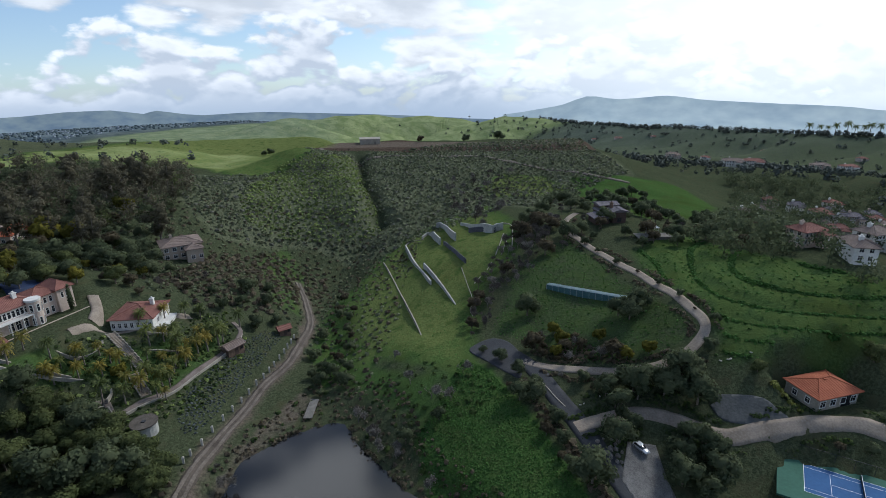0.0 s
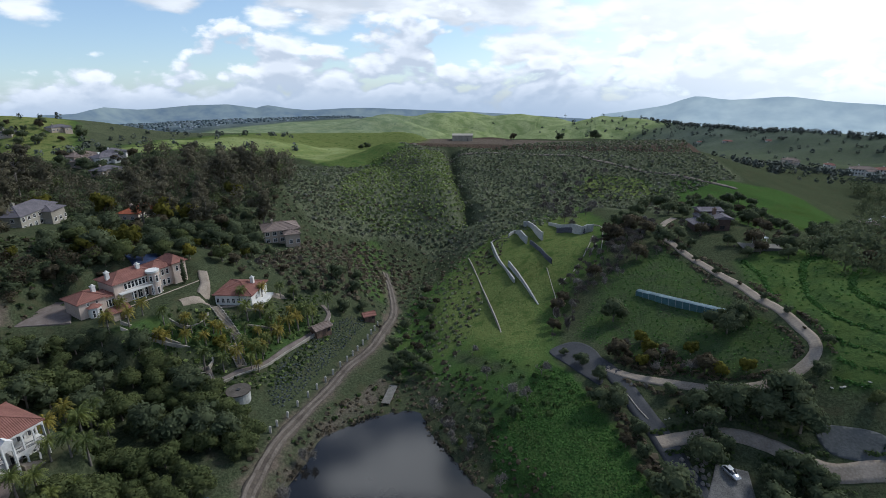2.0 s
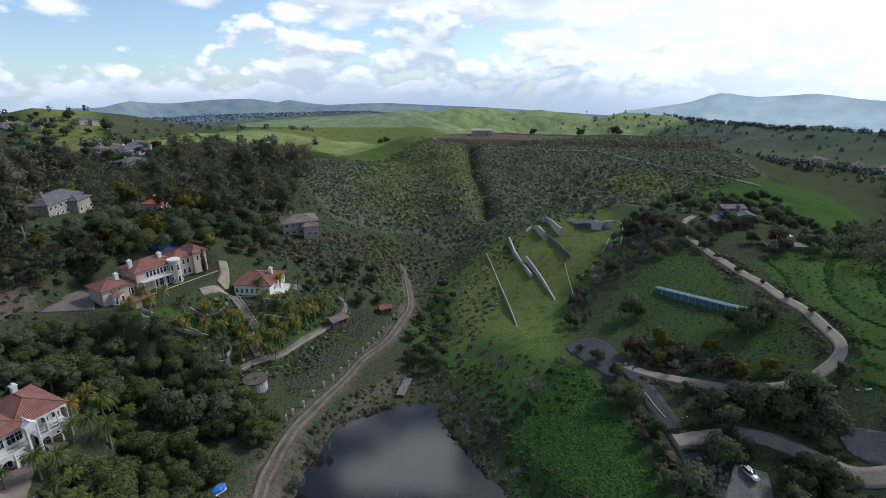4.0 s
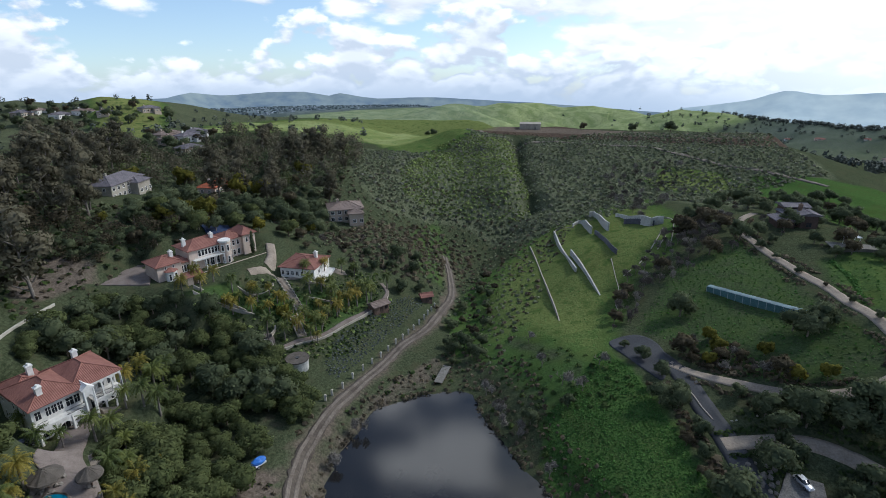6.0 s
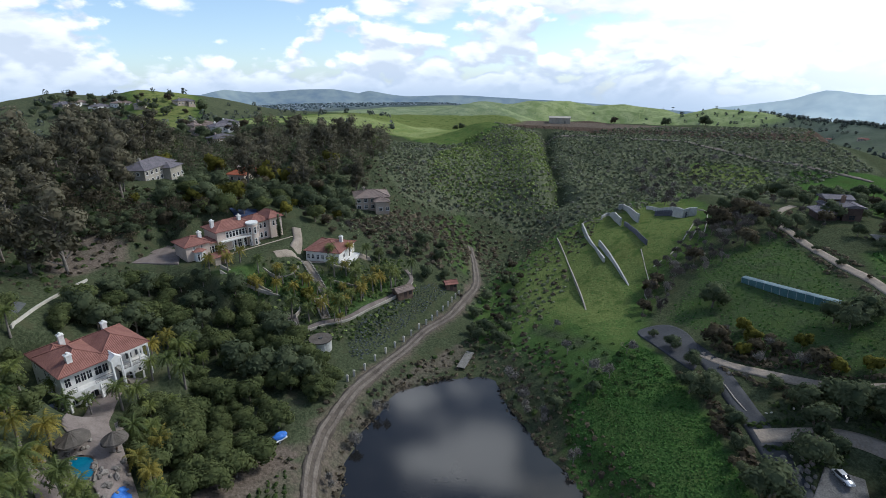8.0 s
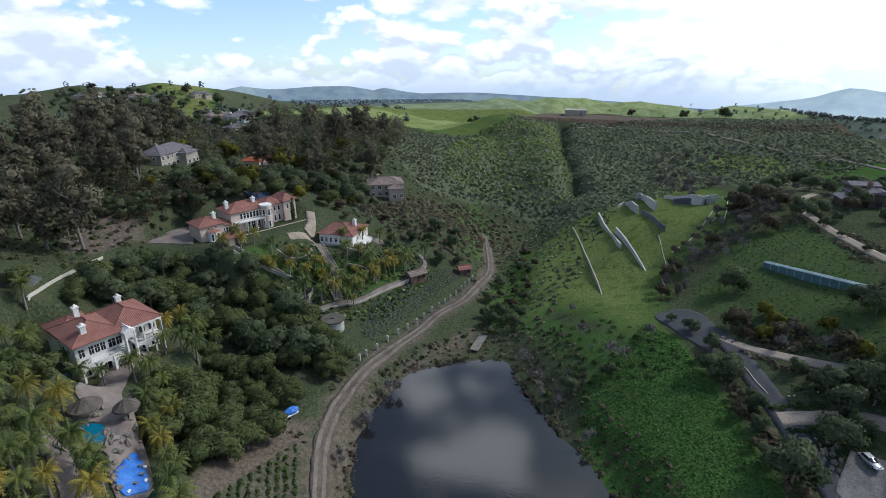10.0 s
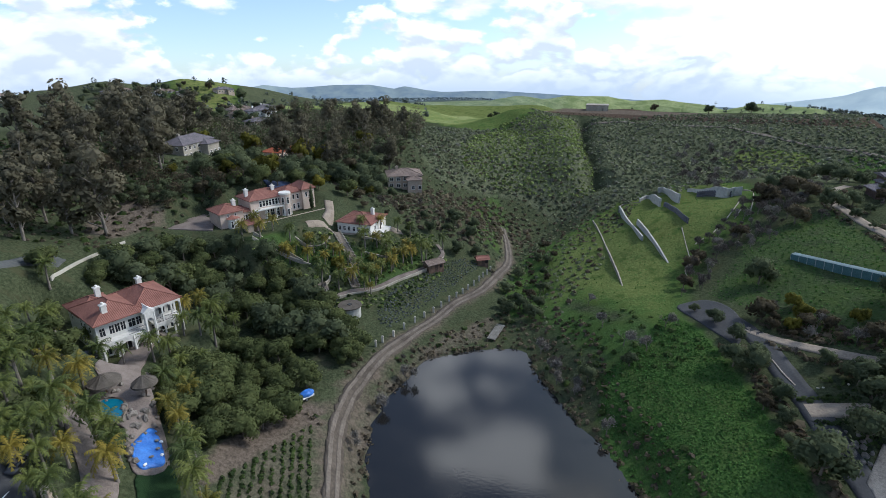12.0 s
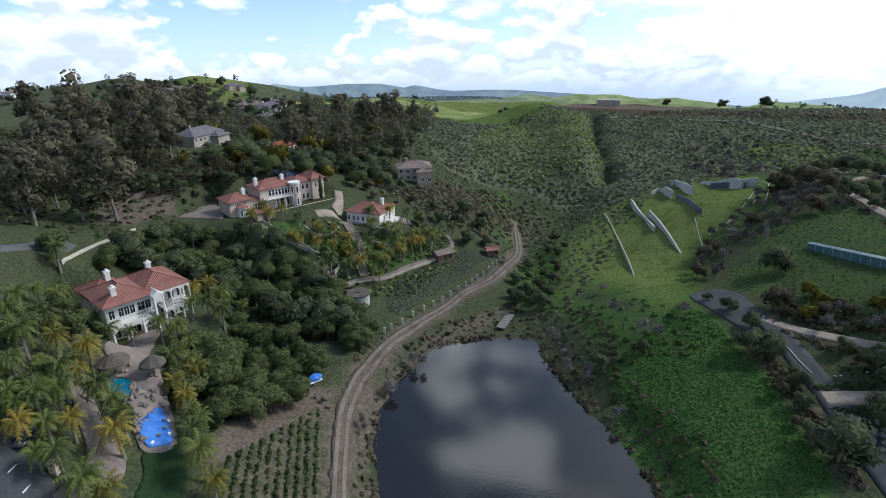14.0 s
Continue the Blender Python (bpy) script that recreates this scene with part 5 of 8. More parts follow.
def round_tree(name, seed, h, w, mat, bark, label, category="tree", leaf=0.34, n=900, clear=0.25):
    """A broad tree: short forked trunk and a crown of uneven lobes. Built at the origin."""
    rng = np.random.default_rng(seed)
    t = thing(name, label, category, Matrix())
    k = int(rng.integers(6, 10))
    lobes = [(0, 0, h * 0.62, w * 0.30, 0.8)]
    for i in range(k):
        a = 2 * math.pi * i / k + rng.uniform(-0.4, 0.4)
        r = w * rng.uniform(0.20, 0.36)
        lobes.append((math.cos(a) * r, math.sin(a) * r, h * rng.uniform(clear + 0.12, 0.80), w * rng.uniform(0.15, 0.26), rng.uniform(0.7, 1.0)))
    limbs = []
    top = Vector((rng.normal(0, 0.1), rng.normal(0, 0.1), h * clear))
    limbs.append(tube([(0, 0, -0.4), top * 0.6, top], [h * 0.035, h * 0.028, h * 0.024]))
    for x, y, z, r, s in lobes[:6]:
        q = Vector((x, y, z))
        limbs.append(tube([top * 0.9, top.lerp(q, 0.5) + Vector((0, 0, 0.2)), q], [h * 0.02, h * 0.013, h * 0.005], 4))
    v, f = joined(limbs)
    part("trunk", mesh_of("trunk", v, f, bark, True), bark, t)
    part("crown", crown_mesh("crown", rng, lobes, n, leaf, mat), mat, t)
    return t


def gum_tree(name, seed, h, mat, label):
    """A tall gum: bare pale stem, leaning limbs and loose tufts of leaves with gaps."""
    rng = np.random.default_rng(seed)
    t = thing(name, label, "tree", Matrix())
    w = h * 0.5
    lobes, limbs = [], []
    lean = Vector((rng.normal(0, 0.05), rng.normal(0, 0.05), 1))
    limbs.append(tube([(0, 0, -0.5), lean * h * 0.4, lean * h * 0.82], [h * 0.022, h * 0.016, h * 0.006]))
    for i in range(int(rng.integers(13, 17))):
        u = rng.uniform(0.24, 0.98)
        a = rng.uniform(0, 6.3)
        r = w * rng.uniform(0.1, 0.42) * (1.15 - 0.5 * abs(u - 0.6))
        q = lean * h * u + Vector((math.cos(a) * r, math.sin(a) * r, 0))
        lobes.append((q.x, q.y, q.z, w * rng.uniform(0.15, 0.26), rng.uniform(0.65, 1.0)))
        limbs.append(tube([lean * h * (u - 0.18), q - Vector((0, 0, h * 0.04)), q], [h * 0.009, h * 0.006, h * 0.002], 4))
    v, f = joined(limbs)
    part("trunk", mesh_of("trunk", v, f, PALE_BARK, True), PALE_BARK, t)
    part("crown", crown_mesh("crown", rng, lobes, 1250, 0.46, mat, 0.55), mat, t)
    return t


def palm_tree(name, seed, h, mat, label, fronds=22, reach=2.7):
    """A feather palm: ringed trunk, arching fronds with paired leaflets."""
    rng = np.random.default_rng(seed)
    t = thing(name, label, "palm tree", Matrix())
    bend = Vector((rng.normal(0, 0.25), rng.normal(0, 0.25), 0))
    pts = [Vector((0, 0, -0.4)), bend * 0.3 + Vector((0, 0, h * 0.5)), bend + Vector((0, 0, h))]
    v, f = tube(pts, [0.24, 0.17, 0.15], 7)
    part("trunk", mesh_of("trunk", v, f, PALE_BARK, True), PALE_BARK, t)
    top = pts[-1]
    V, F = [], []
    for i in range(fronds):
        a = 2 * math.pi * i * 0.382 + rng.uniform(-0.2, 0.2)
        rise = 1.25 - 1.35 * i / fronds + rng.uniform(-0.15, 0.15)
        L = reach * rng.uniform(0.8, 1.1)
        out = Vector((math.cos(a), math.sin(a), 0))
        side = Vector((-out.y, out.x, 0))
        spine = []
        for j in range(8):
            s = j / 7
            spine.append(top + out * L * s * (1 - 0.18 * s) + Vector((0, 0, L * (rise * s - 0.85 * s * s))))
        for j in range(7):
            p, q = spine[j], spine[j + 1]
            wd = 0.52 * reach / 2.7 * math.sin(math.pi * min(1, (j + 0.8) / 7.6)) + 0.06
            droop = Vector((0, 0, -wd * 0.55))
            for sg in (-1, 1):
                for part_ in (0.0, 0.34, 0.67):
                    b0, b1 = p.lerp(q, part_), p.lerp(q, part_ + 0.31)
                    tip = b1.lerp(q, 0.7) + side * sg * wd + droop * rng.uniform(0.6, 1.3)
                    o = len(V)
                    V += [b0, b1, tip]
                    F.append((o, o + 1, o + 2) if sg > 0 else (o + 1, o, o + 2))
    part("crown", mesh_of("crown", V, F, mat), mat, t)
    return t


def bare_tree(name, seed, h, label, bark=None):
    """A leafless winter tree that forks four times."""
    rng = random.Random(seed)
    t = thing(name, label, "tree", Matrix())
    pieces = []

    def grow(p, d, length, r, depth):
        q = p + d * length
        mid_ = p.lerp(q, 0.5) + Vector((rng.uniform(-1, 1), rng.uniform(-1, 1), rng.uniform(-0.5, 1))) * length * 0.06
        pieces.append(tube([p, mid_, q], [r, r * 0.85, r * 0.62], 3 if depth else 5) if depth < 3 else tube([p, q], [r, r * 0.62], 3))
        if depth >= 4:
            return
        for _ in range(3 if depth < 3 else 4):
            nd = (d + Vector((rng.uniform(-1, 1), rng.uniform(-1, 1), rng.uniform(-0.35, 0.7))) * 0.85).normalized()
            grow(q, nd, length * rng.uniform(0.62, 0.82), r * 0.6, depth + 1)

    grow(Vector((0, 0, -0.3)), Vector((0, 0, 1)), h * 0.27, h * 0.026, 0)
    v, f = joined(pieces)
    part("trunk", mesh_of("trunk", v, f, bark or PALE_BARK), None, t)
    gen = np.random.default_rng(seed)
    ends = np.array([tuple(p[0][-1]) for p in pieces[-len(pieces) // 2:]])
    k = gen.integers(0, len(ends), 800)
    c = ends[k] + gen.normal(0, h * 0.06, (800, 3))
    tv, tf = leaves(gen, c, gen.normal(0, 1, (800, 3)), h * 0.05, 0.13, 0.0)
    tagged(part("branchwork", mesh_of("branchwork", tv, tf, TWIG if bark else PALE_TWIG), None, t), kind="stuff")
    return t


def cypress(name, seed, h, label):
    rng = np.random.default_rng(seed)
    t = thing(name, label, "tree", Matrix())
    lobes = [(0, 0, h * u, h * 0.085 * (1.15 - abs(u - 0.4)), 1.6) for u in np.linspace(0.12, 0.9, 8)]
    v, f = tube([(0, 0, -0.3), (0, 0, h * 0.8)], [0.12, 0.05])
    part("trunk", mesh_of("trunk", v, f, BARK, True), BARK, t)
    part("crown", crown_mesh("crown", rng, lobes, 420, 0.22, LEAF_DARK), LEAF_DARK, t)
    return t


def area_points(outline, gap, rng, tries=4000, most=10 ** 6):
    """Random points inside an outline, no two nearer than gap."""
    a = np.array(outline)
    lo, hi = a.min(0), a.max(0)
    p = rng.uniform(lo, hi, (tries, 2))
    p = p[inside(p[:, 0], p[:, 1], list(outline)) > 0]
    kept, cells = [], {}
    for x, y in p:
        c = (int(x // gap), int(y // gap))
        if all((x - u) ** 2 + (y - w) ** 2 > gap * gap for i in (-1, 0, 1) for j in (-1, 0, 1) for u, w in cells.get((c[0] + i, c[1] + j), ())):
            cells.setdefault(c, []).append((x, y))
            kept.append((x, y))
            if len(kept) >= most:
                break
    return np.array(kept).reshape(-1, 2)


CLEAR = []          # outlines and lines kept free of plants: (outline, margin)


def free(p, margin=0.0):
    ok = np.ones(len(p), bool)
    for outline, m in CLEAR:
        ok &= inside(p[:, 0], p[:, 1], outline) < -m - margin
    for line, m in CLEAR_LINES:
        d, _ = to_line(p[:, 0], p[:, 1], [(a, b, 0) for a, b in line])
        ok &= d > m + margin
    return ok


PLANTED = {}


def plant(models, points, rng, group, lo=0.75, hi=1.25):
    """Set copies of the models at the points, turned and sized by chance; the first use of a model is the model itself."""
    if not len(points):
        return
    zs = land(points[:, 0], points[:, 1])
    for (x, y), z in zip(points, zs):
        ob = models[int(rng.integers(len(models)))]
        m = pose(x, y, z - 0.05, 0, 0, float(rng.uniform(0, 360))) @ Matrix.Scale(float(rng.uniform(lo, hi)), 4)
        if ob.name not in PLANTED:
            PLANTED[ob.name] = 1
            ob.matrix_basis = m
            tagged(ob, group=group)
        else:
            tagged(copy_thing(ob, m), group=group)


def clumps(name, points, rng, mat, label, category, size=(0.5, 1.2), sprays=9, flat=0.75, leaf=0.6):
    """Low brush nobody could count: one mesh of leaf sprays gathered in clumps."""
    n = len(points)
    z = land(points[:, 0], points[:, 1])
    s = rng.uniform(*size, n)
    d = rng.normal(0, 1, (n, sprays, 3))
    d[..., 2] = np.abs(d[..., 2]) * 0.9
    d /= np.linalg.norm(d, axis=-1, keepdims=True)
    c = np.stack([points[:, 0], points[:, 1], z], -1)[:, None] + d * (s[:, None, None] * (1, 1, flat)) * 0.75
    v, f = leaves(rng, c.reshape(-1, 3), d.reshape(-1, 3), 1.0, 0.8, 0.6)
    v = (v.reshape(-1, 4, 3) - c.reshape(-1, 1, 3)) * (np.repeat(s, sprays)[:, None, None] * leaf) + c.reshape(-1, 1, 3)
    me = soft_normals(mesh_of(name, v.reshape(-1, 3), f, mat), np.repeat(d.reshape(-1, 3) + (0, 0, 0.3), 4, 0))
    return tagged(new(name, me), label, category, kind="stuff")


# ---------------------------------------------------------------- houses
def slab(bm, x0, x1, y0, y1, z0, z1):
    vs = [bm.verts.new((x, y, z)) for z in (z0, z1) for x, y in ((x0, y0), (x1, y0), (x1, y1), (x0, y1))]
    for q in ((3, 2, 1, 0), (4, 5, 6, 7), (0, 1, 5, 4), (1, 2, 6, 5), (2, 3, 7, 6), (3, 0, 4, 7)):
        bm.faces.new([vs[i] for i in q])
    return vs


def box_bm(*b, bevel=0.0):
    bm = bmesh.new()
    slab(bm, *b)
    if bevel:
        bmesh.ops.bevel(bm, geom=bm.edges[:], offset=bevel, segments=1, affect="EDGES")
    return bm


def drum_bm(r, z0, z1, sides=16, r2=None, x=0.0, y=0.0, closed=True):
    bm = bmesh.new()
    bmesh.ops.create_cone(bm, cap_ends=closed, segments=sides, radius1=r, radius2=r if r2 is None else r2, depth=z1 - z0, matrix=Matrix.Translation((x, y, (z0 + z1) / 2)))
    return bm


def hip_roof(x0, x1, y0, y1, z, rise, over=0.55, thick=0.16, gable=False):
    """A hipped (or gabled) roof with overhanging eaves; the tiles run down its slopes."""
    bm = bmesh.new()
    uv = bm.loops.layers.uv.new("tiles")
    x0, x1, y0, y1 = x0 - over, x1 + over, y0 - over, y1 + over
    w, d = x1 - x0, y1 - y0
    if w >= d:
        k = 0 if gable else d / 2
        r0, r1 = Vector((x0 + k, (y0 + y1) / 2, z + rise)), Vector((x1 - k, (y0 + y1) / 2, z + rise))
    else:
        k = 0 if gable else w / 2
        r0, r1 = Vector(((x0 + x1) / 2, y0 + k, z + rise)), Vector(((x0 + x1) / 2, y1 - k, z + rise))
    c = [Vector(p) for p in ((x0, y0, z), (x1, y0, z), (x1, y1, z), (x0, y1, z))]
    if w >= d:
        faces = [(c[0], c[1], r1, r0), (c[1], c[2], r1), (c[2], c[3], r0, r1), (c[3], c[0], r0)]
    else:
        faces = [(c[0], c[1], r0), (c[1], c[2], r1, r0), (c[2], c[3], r1), (c[3], c[0], r0, r1)]
    for q in faces:
        pts = []
        for p in q:
            if not any((p - o).length < 1e-4 for o in pts):
                pts.append(p)
        f = bm.faces.new([bm.verts.new(p) for p in pts])
        e = (q[1] - q[0]).normalized()
        for lp in f.loops:
            lp[uv].uv = ((lp.vert.co - q[0]).dot(e), lp.vert.co.z)
    under = [bm.verts.new((p.x, p.y, z - thick)) for p in c]
    bm.faces.new(under[::-1])
    for i in range(4):
        j = (i + 1) % 4
        f = bm.faces.new([bm.verts.new(c[j]), bm.verts.new(c[i]), under[i], under[j]])
    bmesh.ops.recalc_face_normals(bm, faces=bm.faces)
    # ridge capping
    for a, b in ((r0, r1),) if gable else ((r0, r1), (c[0], r0), (c[3], r0 if w >= d else r1), (c[1], r1 if w >= d else r0), (c[2], r1)):
        if (b - a).length > 0.3:
            tv, tf = tube([a + Vector((0, 0, 0.03)), b + Vector((0, 0, 0.03))], [0.11, 0.11], 5)
            ids = [bm.verts.new(p) for p in tv]
            for q in tf:
                bm.faces.new([ids[i] for i in q])
    return bm


FRAME_CACHE = {}


def window(parent, x, z, w, h, side, at, mat=None, name="window"):
    """A framed window in a wall of the house. side: the wall that faces (front -y, right +x, back +y, left -x); x along it, at its plane."""
    mat = mat or WHITE
    key = (round(w, 2), round(h, 2), mat.name)
    if key not in FRAME_CACHE:
        bm = bmesh.new()
        t = 0.11
        slab(bm, -w / 2 - t, -w / 2 + 0.02, -0.07, 0.02, -t, h + t)
        slab(bm, w / 2 - 0.02, w / 2 + t, -0.07, 0.02, -t, h + t)
        slab(bm, -w / 2, w / 2, -0.07, 0.02, h - 0.02, h + t)
        slab(bm, -w / 2 - 0.06, w / 2 + 0.06, -0.12, 0.02, -t - 0.02, 0.02)
        if w > 0.75:
            slab(bm, -0.03, 0.03, -0.055, 0.0, 0, h)
        slab(bm, -w / 2, w / 2, -0.05, 0.0, h * 0.62, h * 0.62 + 0.05)
        me = bpy.data.meshes.new("window")
        bm.to_mesh(me)
        bm.free()
        me.materials.append(mat)
        b2 = box_bm(-w / 2, w / 2, -0.035, 0.015, 0, h)
        m2 = bpy.data.meshes.new("pane")
        b2.to_mesh(m2)
        b2.free()
        m2.materials.append(GLASS)
        FRAME_CACHE[key] = (me, m2)
    me, m2 = FRAME_CACHE[key]
    place = {"front": pose(x, at, z), "back": pose(x, at, z, 0, 0, 180), "right": pose(at, x, z, 0, 0, 90), "left": pose(at, x, z, 0, 0, -90)}[side]
    o = part(name, me, None, parent, at=place)
    part("pane", m2, None, o)
    return o


def chimney(parent, x, y, z0, z1, mat=None):
    bm = bmesh.new()
    slab(bm, x - 0.45, x + 0.45, y - 0.45, y + 0.45, z0, z1)
    slab(bm, x - 0.58, x + 0.58, y - 0.58, y + 0.58, z1 - 0.25, z1 - 0.08)
    o = part("chimney", bm, mat or WHITE, parent)
    bm = drum_bm(0.34, z1 - 0.08, z1 + 0.35, 10, 0.22, x, y)
    part("chimney_pot", bm, mat or WHITE, o)
    return o


def arch_panel(w, h, open_w, spring, t=0.3):
    """A wall panel with a round-headed opening, standing on z = 0, centred on x = 0."""
    bm = bmesh.new()
    r = open_w / 2
    rise = min(r, h - spring - 0.15)
    arc = [(-r * math.cos(math.pi * i / 10), spring + rise * math.sin(math.pi * i / 10)) for i in range(11)]
    for y, flip in ((-t / 2, False), (t / 2, True)):
        quads = [[(-w / 2, 0), (-r, 0), (-r, spring), (-w / 2, spring)], [(r, 0), (w / 2, 0), (w / 2, spring), (r, spring)], [(-w / 2, spring), (-r, spring), (-r, h), (-w / 2, h)], [(r, spring), (w / 2, spring), (w / 2, h), (r, h)]]
        for a, b in zip(arc, arc[1:]):
            quads.append([a, b, (b[0], h), (a[0], h)])
        for q in quads:
            vs = [bm.verts.new((px, y, pz)) for px, pz in q]
            bm.faces.new(vs[::-1] if flip else vs)
    edge = [(-r, 0)] + arc + [(r, 0)]
    for a, b in zip(edge, edge[1:]):
        bm.faces.new([bm.verts.new(p) for p in ((a[0], -t / 2, a[1]), (a[0], t / 2, a[1]), (b[0], t / 2, b[1]), (b[0], -t / 2, b[1]))])
    slab(bm, -w / 2, w / 2, -t / 2 - 0.04, t / 2 + 0.04, h, h + 0.18)
    bmesh.ops.remove_doubles(bm, verts=bm.verts, dist=0.001)
    return bm


def railing(parent, x0, x1, y, z, mat=IRON, h=0.95, step=0.16):
    bm = bmesh.new()
    slab(bm, x0, x1, y - 0.03, y + 0.03, z + h - 0.05, z + h)
    slab(bm, x0, x1, y - 0.02, y + 0.02, z + 0.08, z + 0.12)
    k = int((x1 - x0) / step)
    for i in range(k + 1):
        x = x0 + (x1 - x0) * i / k
        slab(bm, x - 0.012, x + 0.012, y - 0.012, y + 0.012, z, z + h)
    return part("railing", bm, mat, parent)


def white_villa():
    h = thing("white_villa", "two-storey white stucco villa with red tile roof and arcades", "villa", pose(-90.0, 46.1, 14.6, 0, 0, 77.6))
    bm = bmesh.new()
    slab(bm, 0, 7.9, 0.5, 10, -3, 6.9)
    part("wall", bm, WHITE, h)
    part("wall", box_bm(0, 6, 10, 14, -3, 6.5), WHITE, h)
    part("wall", box_bm(7.9, 14.4, 2.6, 11, -3, 6.9), WHITE, h)
    part("roof", hip_roof(0, 8.2, 0, 10.5, 7.0, 2.1), ROOF_RED, h)
    part("roof", hip_roof(0, 6, 7.0, 14, 6.6, 1.7), ROOF_RED, h)
    part("roof", hip_roof(6.5, 14.6, 0.2, 11, 7.0, 2.2), ROOF_RED, h)
    for x, y in ((2.4, 2.0), (4.6, 11.0), (11.6, 9.6)):
        chimney(h, x, y, 7.0, 9.6)
    for y in (3.2, 5.6, 7.4, 12.0):
        window(h, -y, 4.3, 0.7, 1.3, "left", 0)
        window(h, -y, 0.9, 0.7, 1.4, "left", 0)
    for o in h.children:
        if o.name.startswith("window"):
            m = o.matrix_basis.copy()
            o.matrix_basis = Matrix.Translation((0, -2 * m.translation.y, 0)) @ m
    # ground-floor loggia and upper windows of the left half
    for x in (1.3, 4.1, 6.6):
        part("arch", arch_panel(2.5, 3.2, 1.9, 1.7), WHITE, h, at=pose(x, -0.9, -0.2))
    part("balcony_floor", box_bm(0, 7.9, -1.1, 0.5, 3.18, 3.42), WHITE, h)
    railing(h, 4.6, 7.7, -0.95, 3.42)
    railing(h, 0.1, 1.7, -0.95, 3.42)
    for x, w in ((0.95, 0.9), (2.5, 0.8), (3.45, 0.8), (4.4, 0.8), (5.9, 1.2), (7.1, 0.9)):
        window(h, x, 4.2, w, 1.6, "front", 0.5)
    for x in (3.2, 4.0, 4.8):
        window(h, x, 0.2, 0.7, 2.3, "front", 0.5, name="glazed_door")
    window(h, 1.2, 0.4, 1.0, 1.9, "front", 0.5)
    for x in (0.05, 2.6, 5.2, 7.8):
        part("column", drum_bm(0.16, -0.3, 3.2, 10, None, x, -1.0), WHITE, h)
    # entrance bay
    part("entrance_bay", arch_panel(1.9, 6.6, 1.1, 5.0, 0.35), WHITE, h, at=pose(8.4, -1.3, 0.0))
    part("bay_roof", hip_roof(7.5, 9.3, -1.3, 3.0, 6.85, 0.75, 0.2, 0.14, True), WHITE, h)
    for x in (7.6, 9.2):
        part("column", drum_bm(0.2, -0.3, 6.7, 12, None, x, -1.35), WHITE, h)
    window(h, 8.4, 0.1, 1.3, 2.4, "front", 2.58, name="front_door")
    # the two-storey gallery of the right half
    for i in range(3):
        x = 10.3 + i * 1.75
        part("arch", arch_panel(1.75, 3.1, 1.45, 2.0, 0.28), WHITE, h, at=pose(x, -0.2, -0.1))
        part("arch", arch_panel(1.75, 3.3, 1.5, 2.6, 0.28), WHITE, h, at=pose(x, -0.2, 3.4))
        railing(h, x - 0.8, x + 0.8, -0.3, 3.4)
        window(h, x, 0.2, 1.1, 2.2, "front", 2.58)
        window(h, x, 3.7, 1.1, 2.1, "front", 2.58)
    part("gallery_floor", box_bm(9.3, 14.7, -0.4, 2.6, 3.05, 3.35), WHITE, h)
    part("side_arch", arch_panel(2.8, 3.1, 2.2, 1.9, 0.28), WHITE, h, at=pose(14.55, 1.2, -0.1, 0, 0, 90))
    part("side_arch", arch_panel(2.8, 3.3, 2.3, 2.5, 0.28), WHITE, h, at=pose(14.55, 1.2, 3.4, 0, 0, 90))
    # outer stair to the gallery
    for i in range(9):
        part("step", box_bm(9.6 + i * 0.34, 9.94 + i * 0.34, -2.1, -0.6, -0.3, 1.6 - i * 0.18), CONCRETE, h)
    part("terrace_base", box_bm(-0.6, 15.4, -3.2, 2.6, -2.6, -0.12), PAVER, h)
    return h


